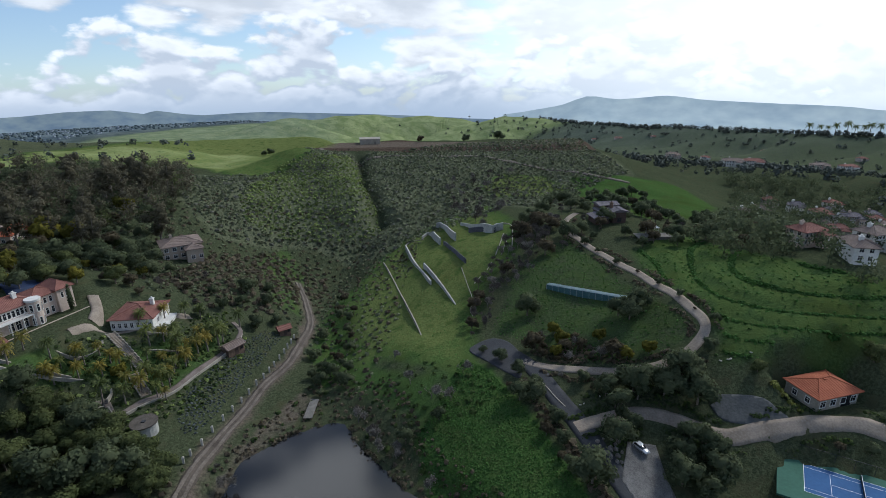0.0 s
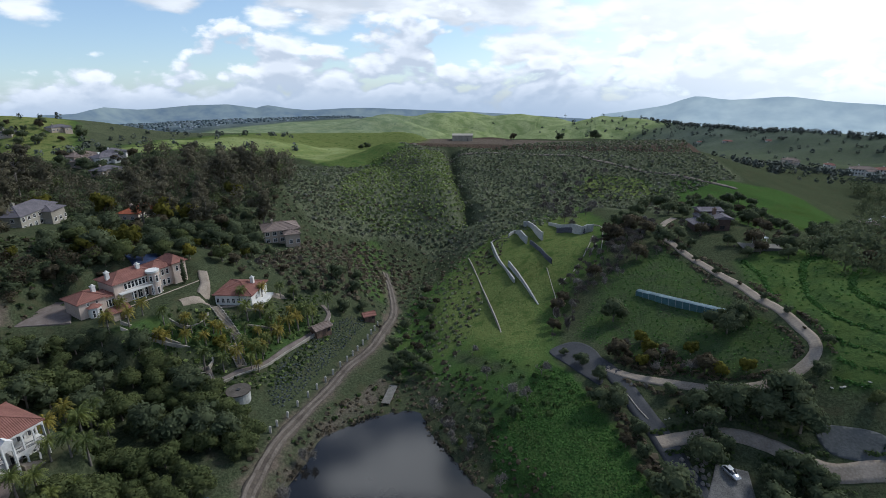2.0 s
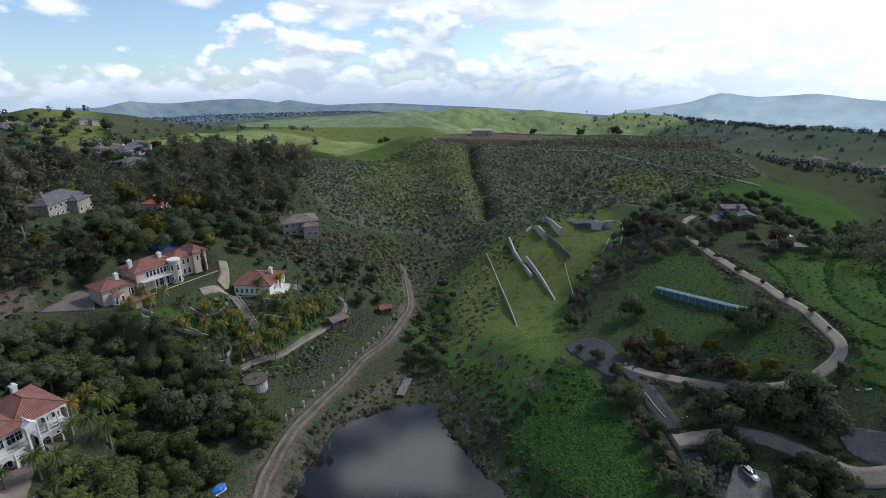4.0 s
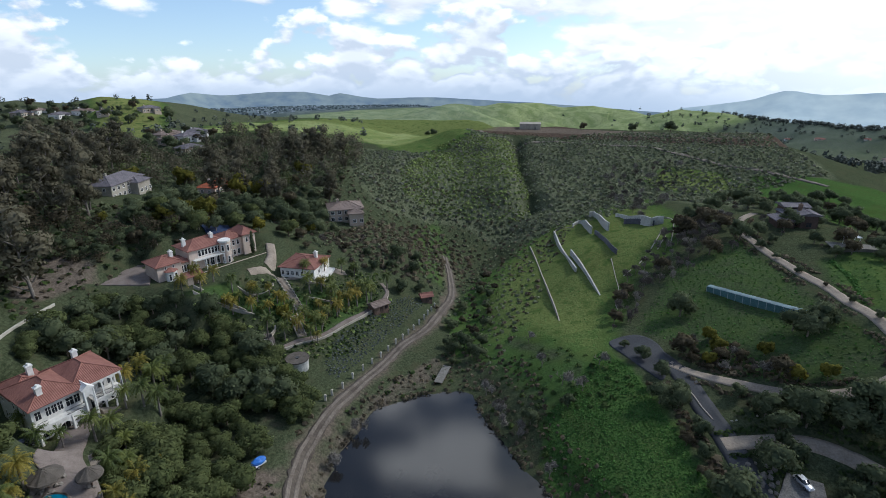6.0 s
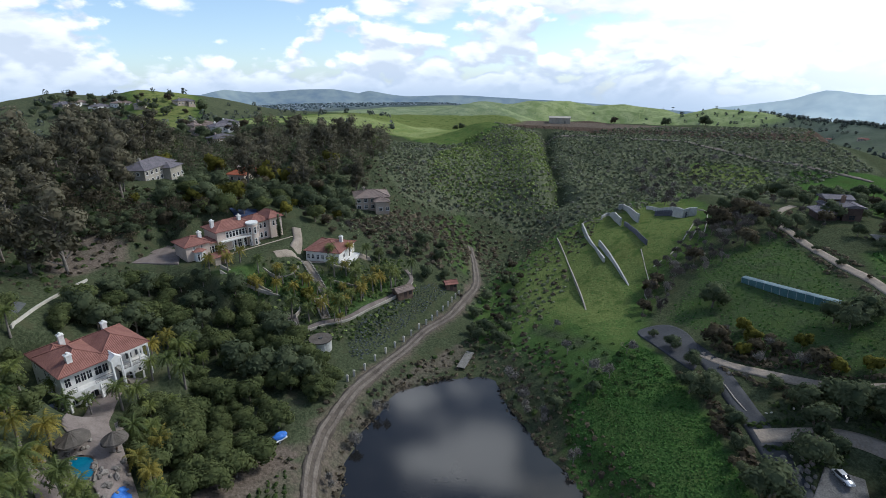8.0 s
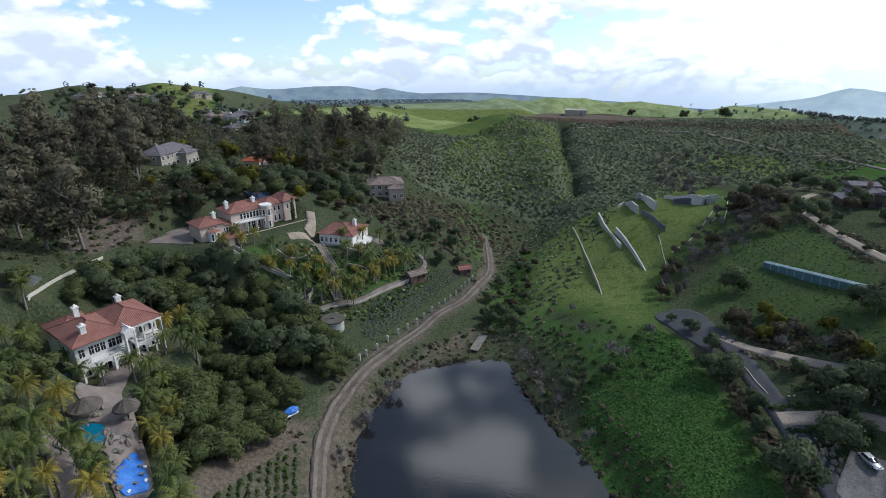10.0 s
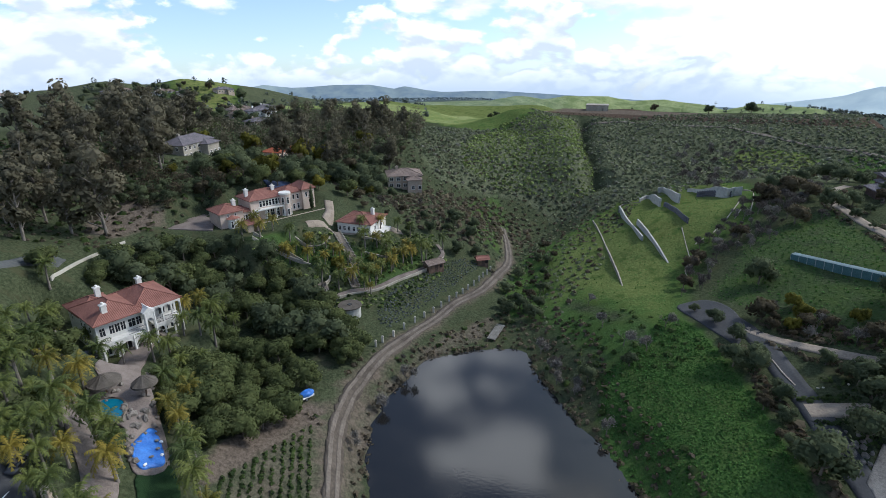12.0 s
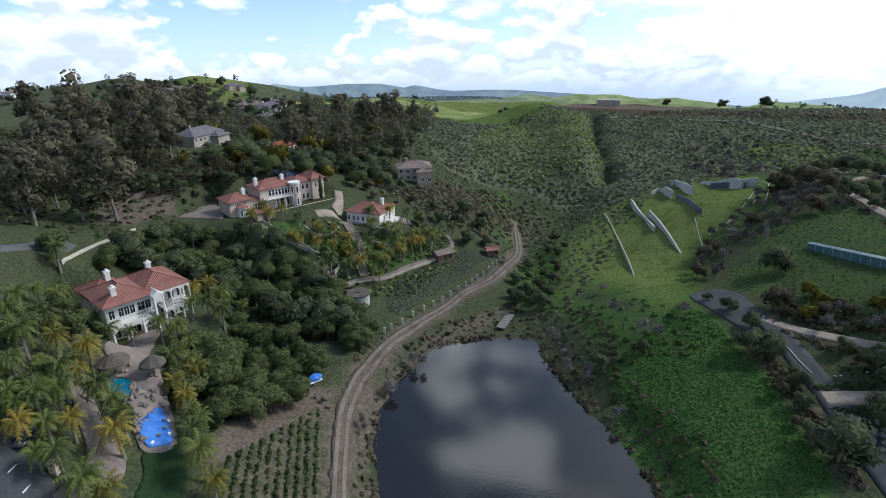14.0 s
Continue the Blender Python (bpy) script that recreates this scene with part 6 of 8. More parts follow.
def salmon_villa():
    h = thing("salmon_villa", "long salmon-pink villa with red tile roofs and tower", "villa", pose(-113.5, 95.0, 21.0, 0, 0, 71.6))
    blocks = (("wall", (0, 6.5, 0, 7, -2, 4.3), 1.6), ("wall", (6.5, 9.4, 1.6, 6.5, -2, 3.2), 1.0), ("wall", (9.2, 20.5, 0.8, 8.5, -2, 6.0), 1.9), ("wall", (20.5, 27.0, 2.2, 8.5, -2, 5.8), 1.5), ("wall", (26.0, 30.0, 1.2, 8.0, -2, 6.3), 1.7))
    for name, b, rise in blocks:
        part(name, box_bm(*b), SALMON, h)
        part("roof", hip_roof(b[0], b[1], b[2], b[3], b[5] + 0.02, rise), ROOF_RED, h)
    # bay window with its own little roof
    bm = drum_bm(1.6, -1, 2.7, 6, None, 3.2, -0.3)
    part("bay", bm, WHITE, h)
    part("bay_roof", drum_bm(2.0, 2.7, 3.4, 6, 0.3, 3.2, -0.3), ROOF_RED, h)
    for x in (2.4, 3.2, 4.0):
        window(h, x, 0.3, 0.55, 1.8, "front", -1.7)
    for x in (2.2, 4.3):
        window(h, x, 3.1, 0.45, 0.7, "front", 0)
    for x in (7.2, 8.0, 8.8):
        window(h, x, 0.3, 0.6, 1.9, "front", 1.6)
    for i in range(7):
        window(h, 12.2 + i * 0.98, 3.7, 0.7, 1.6, "front", 0.8)
    for i in range(3):
        window(h, 14.0 + i * 1.6, 0.2, 1.1, 2.3, "front", 0.8, name="glazed_door")
    part("balcony_floor", box_bm(10.0, 19.0, -0.9, 0.8, 3.05, 3.25), WHITE, h)
    railing(h, 10.0, 18.6, -0.85, 3.25, WHITE, 0.9, 0.22)
    for x in (10.1, 13.0, 16.0, 18.4):
        part("column", drum_bm(0.15, -0.4, 3.1, 8, None, x, -0.8), WHITE, h)
    # the bow-fronted tower
    part("tower", drum_bm(1.6, -2, 6.6, 16, None, 19.6, 0.3), SALMON, h)
    part("parapet", drum_bm(1.75, 6.3, 6.8, 16, None, 19.6, 0.3), WHITE, h)
    for a in (-50, 0, 50):
        q = math.radians(a)
        for z in (0.3, 3.7):
            o = window(h, 0, z, 0.6, 1.8, "front", 0)
            o.matrix_basis = pose(19.6 + 1.63 * math.sin(q), 0.3 - 1.63 * math.cos(q), z, 0, 0, a)
    for x in (22.0, 23.4, 24.8):
        window(h, x, 3.6, 0.7, 1.4, "front", 2.2)
        window(h, x, 0.6, 0.7, 1.6, "front", 2.2)
    for x in (27.2, 28.4):
        window(h, x, 3.8, 0.6, 1.4, "front", 1.2)
    for y in (3, 5.5):
        window(h, y, 3.8, 0.7, 1.4, "right", 30.0)
    for x, y, z in ((5.6, 3.5, 6.6), (10.0, 4.5, 8.6), (17.6, 3.5, 8.7)):
        chimney(h, x, y, 4.2, z)
    part("terrace_wall", box_bm(6.0, 31.0, -2.6, -2.2, -3.0, 0.1), TAN, h)
    part("terrace", box_bm(6.0, 31.0, -2.2, 1.0, -2.5, -0.1), PAVER, h)
    return h


def simple_house(name, label, m, L, W, eave, rise, wall, roof, floors=1, wins=4, extra=True, group="", base=3.0, flue=True):
    """A house of a main block and a lower wing, with windows all round."""
    h = thing(name, label, "house", m, group)
    part("wall", box_bm(0, L, 0, W, -base, eave), wall, h)
    part("roof", hip_roof(0, L, 0, W, eave + 0.02, rise), roof, h)
    if extra:
        part("wall", box_bm(L * 0.55, L * 0.95, -W * 0.35, 0.002, -base, eave * 0.82), wall, h)
        part("roof", hip_roof(L * 0.55, L * 0.95, -W * 0.35, W * 0.3, eave * 0.82 + 0.02, rise * 0.6), roof, h)
    for f in range(floors):
        z = 0.8 + f * eave / floors
        for i in range(wins):
            x = L * (i + 0.5) / wins
            if not (extra and L * 0.52 < x < L * 0.98):
                window(h, x, z, min(1.3, L / wins * 0.5), 1.3, "front", 0)
            elif f == 0:
                window(h, x, 0.6, min(1.2, L / wins * 0.5), 1.3, "front", -W * 0.35)
        for y in (W * 0.3, W * 0.7):
            window(h, y, z, 1.0, 1.2, "right", L)
            o = window(h, y, z, 1.0, 1.2, "left", 0)
    if flue:
        chimney(h, L * 0.3, W * 0.6, eave, eave + rise + 0.7, wall)
    return h


white_villa()
salmon_villa()
PAV = simple_house("garden_pavilion", "low white garden house with a brown-red hip roof", pose(-93.5, 119.2, 16.0, 0, 0, 8.4), 10.6, 10.8, 3.3, 1.8, WHITE, ROOF_RED, 1, 7, False, flue=False)
chimney(PAV, 8.2, 7.0, 3.3, 6.0)
part("porch", box_bm(10.6, 13.2, 1.0, 9.0, -2.0, 0.3), WHITE, PAV)
railing(PAV, 10.8, 13.1, 1.1, 0.3, WHITE, 0.9, 0.25)
simple_house("brown_house", "tan two-storey house with a brown tile roof", pose(-110.5, 174.5, on_land(-107, 181), 0, 0, 36), 13.5, 11, 5.2, 2.0, TAN, ROOF_BROWN, 2, 5)
simple_house("grey_house", "cream two-storey house with a grey shingle roof", pose(-176.7, 135.8, on_land(-181, 146) - 0.3, 0, 0, 107), 20, 9, 5.6, 2.6, CREAM, ROOF_GREY, 2, 7)
simple_house("orange_roofed_house", "low house with an orange tile roof among trees", pose(-160, 168, on_land(-162, 175), 0, 0, 100), 15, 8, 3.2, 1.8, SALMON, ROOF_ORANGE, 1, 5)
ORANGE = simple_house("orange_tiled_house", "low cream house with a bright orange hip roof", pose(68.8, 91.6, 15.4, 0, 0, 18), 10.4, 7.4, 3.0, 1.7, CREAM, ROOF_ORANGE, 1, 4, False, flue=False)
part("garage_door", box_bm(6.2, 8.6, -0.06, 0.02, 0.0, 2.3), GLASS, ORANGE)
part("vent", box_bm(4.6, 5.2, 3.2, 3.8, 4.3, 4.75), ROOF_ORANGE, ORANGE)


def timber_house():
    h = thing("timber_house", "dark timber house with stepped brown roofs on the hill", "house", pose(45, 183, on_land(51, 186) - 0.3, 0, 0, 12))
    for i, (x, y, w, d, z) in enumerate(((0, 0, 5, 6, 2.8), (3.5, 2, 5, 7, 4.0), (7, 1, 5, 7, 4.6), (4.5, 7, 7, 5, 5.6))):
        part("wall", box_bm(x, x + w, y, y + d, -3, z), TIMBER, h)
        part("roof", hip_roof(x, x + w, y, y + d, z, 0.7, 0.7, 0.3, True), ROOF_GREY, h)
        window(h, x + w * 0.5, 0.7, 1.6, 1.3, "front", y, TIMBER)
    chimney(h, 8, 5, 4, 7.0, BROWN_WOOD)
    part("deck", box_bm(-2, 12, -4, 0, -1.6, -1.3), BROWN_WOOD, h)
    return h


timber_house()


def hill_deck():
    h = thing("hillside_terrace", "grey board terrace with a white awning on the slope", "terrace", pose(55, 165, on_land(60, 166) - 0.5, 0, 0, 4))
    for i in range(11):
        part("board", box_bm(i * 1.05, i * 1.05 + 1.0, -0.12, 0.0, -1.2, 1.6), GREY_WOOD, h)
    part("deck", box_bm(0, 11.6, 0, 6, 0.9, 1.1), GREY_WOOD, h)
    part("awning", hip_roof(4, 8, 5, 8, 3.2, 0.7, 0.3, 0.1), PAINT, h)
    for x, y in ((4, 5), (8, 5), (4, 8), (8, 8)):
        part("post", box_bm(x - 0.06, x + 0.06, y - 0.06, y + 0.06, 1.0, 3.2), PAINT, h)
    return h


hill_deck()


def reservoir():
    h = thing("water_tank_house", "low pale concrete reservoir building on the plateau", "reservoir", pose(-82.5, 401, on_land(-75, 408) - 0.4, 0, 0, 10))
    part("wall", box_bm(0, 15.5, 0, 12, -2, 4.2, bevel=0.15), CREAM, h)
    part("parapet", box_bm(-0.2, 15.7, -0.2, 12.2, 3.9, 4.5), CREAM, h)
    part("door", box_bm(11, 12.2, -0.08, 0.02, 0.2, 2.4), GREY_WOOD, h)
    return h


reservoir()
HOUSE_RNG = random.Random(11)
for i, (x, y) in enumerate(HOUSES_EAST + [(x + 9, y + 14) for x, y in HOUSES_EAST[::2]]):
    L = HOUSE_RNG.uniform(6.5, 9)
    simple_house("east_valley_house", "pale stucco house with tiled roof in the valley", pose(x, y, on_land(x, y) + 0.5, 0, 0, HOUSE_RNG.choice((-14, 6, 20, 80))), L, HOUSE_RNG.uniform(5, 6.5), HOUSE_RNG.choice((2.8, 3.8, 4.2)), 1.6, HOUSE_RNG.choice((WHITE, WHITE, SALMON, CREAM)), HOUSE_RNG.choice((ROOF_RED, ROOF_BROWN, ROOF_BROWN, ROOF_GREY)), 2, 6, group="houses of the east valley", base=5)
for i, (x, y) in enumerate(VILLAS_RIDGE):
    simple_house("ridge_villa", "pale villa on the far ridge's flank", pose(x, y, on_land(x, y) + 0.5, 0, 0, HOUSE_RNG.uniform(-20, 20)), HOUSE_RNG.uniform(13, 20), 9, 4.8, 2.0, HOUSE_RNG.choice((WHITE, SALMON)), HOUSE_RNG.choice((ROOF_RED, ROOF_BROWN)), 2, 8, group="villas of the far ridge", base=6)
WEST_HOUSES = [(-476, 315), (-456, 337), (-434, 346), (-418, 368), (-264, 258), (-247, 241), (-269, 252), (-542, 245), (-463, 323), (-281, 257), (-266, 274), (-477, 302)]
for x, y in WEST_HOUSES:
    simple_house("west_hill_house", "low house among trees on the west hill", pose(x, y, on_land(x, y) + 0.8, 0, 0, HOUSE_RNG.uniform(80, 130)), HOUSE_RNG.uniform(12, 18), 9, 3.6, 1.8, HOUSE_RNG.choice((WHITE, TAN)), HOUSE_RNG.choice((ROOF_RED, ROOF_BROWN, ROOF_GREY)), 1, 5, group="houses of the west hill", base=4)


# ---------------------------------------------------------------- walls, garden and yard things
def ribbon_wall(name, line, heights, mat, label, thick=0.35, foot=0.6, step=1.2, even=True):
    """A free-standing wall along a line; heights are spread evenly from one end to the other."""
    c = curve_points(line, step)
    t = np.gradient(c, axis=0)
    t /= np.linalg.norm(t, axis=1)[:, None]
    nrm = np.stack([-t[:, 1], t[:, 0]], -1) * thick / 2
    z = land(c[:, 0], c[:, 1])
    u = np.linspace(-1, 1, len(c))
    z = np.polyval(np.polyfit(u, z, 2), u) if even else z
    hh = np.interp(np.linspace(0, 1, len(c)), np.linspace(0, 1, len(heights)), heights)
    bm = bmesh.new()
    rows = []
    for p, n_, zz, h in zip(c, nrm, z, hh):
        rows.append([bm.verts.new((*(p + n_ * s), zz + d)) for s, d in ((1, -foot), (1, h), (-1, h), (-1, -foot))])
    for a, b in zip(rows, rows[1:]):
        for i in range(4):
            j = (i + 1) % 4
            bm.faces.new((a[i], b[i], b[j], a[j]))
    bm.faces.new(rows[0][::-1])
    bm.faces.new(rows[-1])
    bmesh.ops.recalc_face_normals(bm, faces=bm.faces)
    bmesh.ops.bevel(bm, geom=[e for e in bm.edges if e.calc_length() > 0.3], offset=0.03, segments=1, affect="EDGES")
    me = bpy.data.meshes.new(name)
    bm.to_mesh(me)
    bm.free()
    me.materials.append(mat)
    return tagged(new(name, me), label, "wall")


ribbon_wall("low_retaining_wall", WALL_LOW, (0.5, 0.7, 0.7, 0.5, 0.35), CREAM, "long low cream retaining wall on the grassy knoll")
ribbon_wall("long_stone_wall", WALL_LONG, (1.4, 2.0, 1.7, 0.9), STONE, "grey stone retaining wall cut into the knoll", 0.5)
ribbon_wall("tapering_stone_wall", WALL_TAPER, (1.9, 1.7, 1.1, 0.2), STONE, "tapering grey stone wall down the knoll", 0.45)
ribbon_wall("back_stone_wall", WALL_BACK, (2.2, 3.0, 3.4), STONE, "angular grey stone wall on the knoll's top", 0.5)
ribbon_wall("side_stone_wall", WALL_SIDE, (1.0, 3.2, 3.0), STONE, "stepped grey stone wall beside the slate slope", 0.5)
ribbon_wall("top_stone_wall", WALL_TOP, (1.2, 1.6, 3.4, 3.0), STONE, "long grey stone wall with a rounded end", 0.5)
ribbon_wall("white_boundary_wall", WHITE_WALL, (0.6, 0.6), PALE_POST, "long white boundary wall beside the lane", 0.3, 1.0, even=False)
KERB_LINE = [(-2.5, 165), (-0.5, 155), (1.0, 147), (0.4, 141), (1.5, 137)]
ribbon_wall("lower_kerb", KERB_LINE, (0.16, 0.14, 0.14), CREAM, "thin broken cream kerb at the knoll's foot", 0.22)


def slate_face(line, high, label):
    """A slope faced with dark slate panels, each its own piece."""
    c = curve_points(line, 1.0)
    t = thing("slate_face", label, "retaining wall", Matrix())
    r = random.Random(3)
    for i, (a, b) in enumerate(zip(c, c[1:])):
        d = (b - a) / np.linalg.norm(b - a)
        ang = math.degrees(math.atan2(d[1], d[0]))
        z = on_land(*a)
        w = float(np.linalg.norm(b - a)) * 0.98
        for j in range(3):
            part("panel", box_bm(0, w, -0.12, 0.12, 0, high / 3 - 0.03), DARK_STONE, t, at=pose(a[0], a[1], z - 0.3 + j * high / 3, r.uniform(-4, 4) - 22, r.uniform(-2, 2), ang))
    return t


slate_face(SLOPE_DARK, 2.1, "slope faced with dark blue-grey slate panels")
slate_face([(-0.2, 203.0), (4.8, 197.6), (9.7, 190.4)], 2.6, "sunken court faced with dark slate panels")
for k, line in enumerate(([(12.7, 186.5), (10.8, 176.0), (8.9, 168.1)], [(7.4, 164.5), (5.8, 160.4)], [(3.6, 157.3), (1.7, 154.7)], [(13.2, 177.0), (10.8, 167.8)], [(13.8, 201.2), (16.1, 197.1), (15.9, 185.7), (14.7, 172.4)])):
    ribbon_wall("stone_kerb", line, (0.22, 0.2, 0.2), CREAM, "thin broken cream kerb beside the gully", 0.3)
ribbon_wall("crest_kerb", [(-26.9, 211.5), (-27.4, 220.4), (-24.7, 221.9), (-19.7, 219.0)], (0.9, 0.3, 0.25), CREAM, "thin curved kerb at the long wall's upper end", 0.3)


def shade_tunnel():
    """The long pale-blue covered growing bench in the field."""
    a, b = Vector((23.1, 143.6)), Vector((44.1, 128.1))
    n = 14
    d = (b - a).normalized()
    ang = math.degrees(math.atan2(d.y, d.x))
    t = thing("growing_tunnel", "long narrow pale-blue covered growing tunnel in the field", "tunnel", Matrix())
    L = (b - a).length / n
    Z0, Z1 = 19.7, 22.1
    for i in range(n):
        p = a.lerp(b, i / n)
        q = a.lerp(b, (i + 1) / n)
        z, z2 = Z0 + (Z1 - Z0) * i / n, Z0 + (Z1 - Z0) * (i + 1) / n
        tilt = math.degrees(math.atan2(z2 - z, L))
        m = pose(p.x, p.y, z, 0, -tilt, ang)
        bm = bmesh.new()
        ring = ((-1.0, 0.85), (-0.6, 1.02), (0.6, 1.02), (1.0, 0.85))
        v0 = [bm.verts.new((0, y, zz)) for y, zz in ring]
        v1 = [bm.verts.new((L * 1.01, y, zz)) for y, zz in ring]
        for k in range(3):
            bm.faces.new((v0[k], v1[k], v1[k + 1], v0[k + 1]))
        bmesh.ops.solidify(bm, geom=bm.faces[:], thickness=0.04)
        part("cover", bm, TEAL, t, at=m)
        part("side_panel", box_bm(0, L, -1.0, -0.95, -1.3, 0.85), TEAL_SIDE, t, at=m)
        part("side_panel", box_bm(0, L, 0.95, 1.0, -1.3, 0.85), TEAL_SIDE, t, at=m)
        part("post", box_bm(-0.05, 0.05, -1.05, -0.93, -1.3, 0.9), STEEL, t, at=m)
    part("end_panel", box_bm(-0.03, 0.03, -1.0, 1.0, -1.3, 0.95), TEAL_SIDE, t, at=pose(a.x, a.y, Z0, 0, 0, ang))
    part("end_panel", box_bm(-0.03, 0.03, -1.0, 1.0, -1.6, 0.95), TEAL_SIDE, t, at=pose(b.x, b.y, Z1, 0, 0, ang))
    return t


shade_tunnel()


def gate_post():
    t = thing("fence_post", "stout cream concrete post along the dirt track", "post", Matrix(), "posts along the track")
    part("shaft", box_bm(-0.22, 0.22, -0.22, 0.22, -0.4, 1.35, bevel=0.03), PALE_POST, t)
    bm = drum_bm(0.40, 1.35, 1.62, 4, 0.20)
    bmesh.ops.rotate(bm, verts=bm.verts, matrix=Matrix.Rotation(math.pi / 4, 3, "Z"))
    part("cap", bm, PALE_POST, t)
    return t


POST = gate_post()
for i, (x, y) in enumerate(POSTS):
    m = pose(x, y, on_land(x, y), 0, 0, 25)
    if i == 0:
        POST.matrix_basis = m
    else:
        copy_thing(POST, m)


def jetty():
    (ax, ay), (bx, by), (cx, cy), (dx, dy) = DOCK
    ang = math.degrees(math.atan2(by - ay, bx - ax))
    L, W = math.hypot(bx - ax, by - ay), math.hypot(dx - ax, dy - ay)
    t = thing("jetty", "weathered grey plank jetty at the pond's end", "jetty", pose(ax, ay, WATER + 0.75, 0, 0, ang))
    n = int(L / 0.32)
    for i in range(n):
        part("plank", box_bm(i * 0.32, i * 0.32 + 0.29, -W, 0, 0, 0.08), GREY_WOOD, t)
    for x in (0.3, L / 2, L - 0.3):
        for y in (-0.2, -W + 0.2):
            part("pile", drum_bm(0.12, -1.8, 0.0, 8, None, x, y), BROWN_WOOD, t)
    part("beam", box_bm(0, L, -0.3, -0.15, -0.2, 0), BROWN_WOOD, t)
    part("beam", box_bm(0, L, -W + 0.15, -W + 0.3, -0.2, 0), BROWN_WOOD, t)


jetty()


def garden_shed(name, x, y, rz, L, W, h, wall, roof, label):
    t = thing(name, label, "shed", pose(x, y, on_land(x, y), 0, 0, rz))
    part("wall", box_bm(-L / 2, L / 2, -W / 2, W / 2, -0.8, h), wall, t)
    part("roof", hip_roof(-L / 2, L / 2, -W / 2, W / 2, h, 0.9, 0.45, 0.12, True), roof, t)
    part("door", box_bm(-0.5, 0.5, -W / 2 - 0.05, -W / 2, 0, 2.0), TIMBER, t)
    window(t, L * 0.32, 0.9, 0.8, 0.8, "front", -W / 2, TIMBER)
    for s in (-1, 1):
        part("leg", box_bm(s * L * 0.45 - 0.1, s * L * 0.45 + 0.1, -W / 2 - 0.1, -W / 2 + 0.1, -1.6, 0.1), TIMBER, t)
    return t


garden_shed("garden_shed", -64.5, 124.5, 60, 5.0, 3.2, 2.3, BROWN_WOOD, ROOF_BROWN, "brown wooden garden shed above the track")
garden_shed("tool_shed", -56.0, 140.5, 40, 3.4, 2.4, 2.0, BROWN_WOOD, ROOF_RED, "small wooden shed with rust-red roof")
garden_shed("pool_cabana", -105.5, 98.5, 70, 4.0, 3.0, 2.3, TAN, ROOF_RED, "small tan cabana with red tile roof")


def round_tank():
    t = thing("round_tank", "round stone tank with a brown thatched lid", "tank", pose(-68.6, 90.0, on_land(-68.6, 90.0) - 0.2))
    part("wall", drum_bm(2.5, -1, 2.6, 20), STONE, t)
    part("lid", drum_bm(2.75, 2.6, 2.85, 20), THATCH, t)
    part("hatch", box_bm(-0.4, 0.4, -0.4, 0.4, 2.85, 3.0), IRON, t)


round_tank()


def thatch_umbrella(x, y, r, label):
    z = on_land(x, y) + 0.2
    t = thing("thatched_umbrella", label, "umbrella", pose(x, y, z), "thatched umbrellas by the pool")
    part("pole", drum_bm(0.14, 0, 2.5, 8), BROWN_WOOD, t)
    for a in range(0, 360, 60):
        part("strut", box_bm(0.1, r * 0.7, -0.04, 0.04, 0, 0.08), BROWN_WOOD, t, at=pose(0, 0, 2.0, 0, -14, a))
    bm = drum_bm(r, 2.1, 3.2, 22, 0.25)
    rr = random.Random(int(r * 100))
    for v in bm.verts:
        v.co += Vector((rr.uniform(-1, 1), rr.uniform(-1, 1), rr.uniform(-1, 1))) * 0.07
    part("thatch", bm, THATCH, t)
    part("fringe", drum_bm(r * 1.02, 1.85, 2.15, 22, r * 0.96, closed=False), THATCH, t)


thatch_umbrella(-74.3, 37.4, 2.3, "wide round thatched umbrella beside the pool")
thatch_umbrella(-68.9, 40.0, 1.8, "tall round thatched umbrella on the terrace")
fill("swimming_pool", POOL, 18.62, POOL_MAT, "bright blue garden swimming pool", "pool", kind="", depth=2.5)
ring = curve_points(POOL + POOL[:1], 0.55)
coping = thing("pool_coping", "pale stone coping round the swimming pool", "coping", Matrix())
for a, b in zip(ring, ring[1:]):
    part("stone", box_bm(-0.27, 0.27, -0.16, 0.16, -0.3, 0.2, bevel=0.03), CONCRETE, coping, at=pose((a[0] + b[0]) / 2, (a[1] + b[1]) / 2, 18.50, 0, 0, math.degrees(math.atan2(b[1] - a[1], b[0] - a[0]))))
TARP = fill("tarpaulin", rounded(SLIDE_POOL), None, BLUE, "crumpled blue tarpaulin spread beside the lawn", "tarpaulin", 0.45, kind="")
for v in TARP.data.vertices:
    v.co.z += 0.35 * noise.noise(v.co * 0.9) + 0.15 * noise.noise(v.co * 2.3)
for i in range(9):
    x, y = (-60.5 + 2.6 * math.sin(i * 2.4), 33.2 + 2.4 * math.cos(i * 1.7))
    ob = new("sandbag", mesh_of("sandbag", [tuple(p) for p in ICO_V * (0.36, 0.24, 0.16)], [tuple(f) for f in ICO_F], ROCK if i % 3 else PAINT))
    ob.matrix_basis = pose(x, y, on_land(x, y) + 0.62, 0, 0, i * 50)
    tagged(ob, "small pale weight holding down the tarpaulin", "weight", "weights on the tarpaulin")


def boulder(x, y, s, seed, group, lift=0.0):
    r = np.random.default_rng(seed)
    v = ICO_V * r.uniform(0.7, 1.25, (len(ICO_V), 1)) * s * r.uniform(0.7, 1.2, 3)
    ob = new("boulder", mesh_of("boulder", [tuple(p) for p in v], [tuple(f) for f in ICO_F], ROCK))
    ob.matrix_basis = pose(x, y, on_land(x, y, lift), 0, 0, seed * 37)
    return tagged(ob, "rough brown garden boulder in a rockery", "boulder", group)


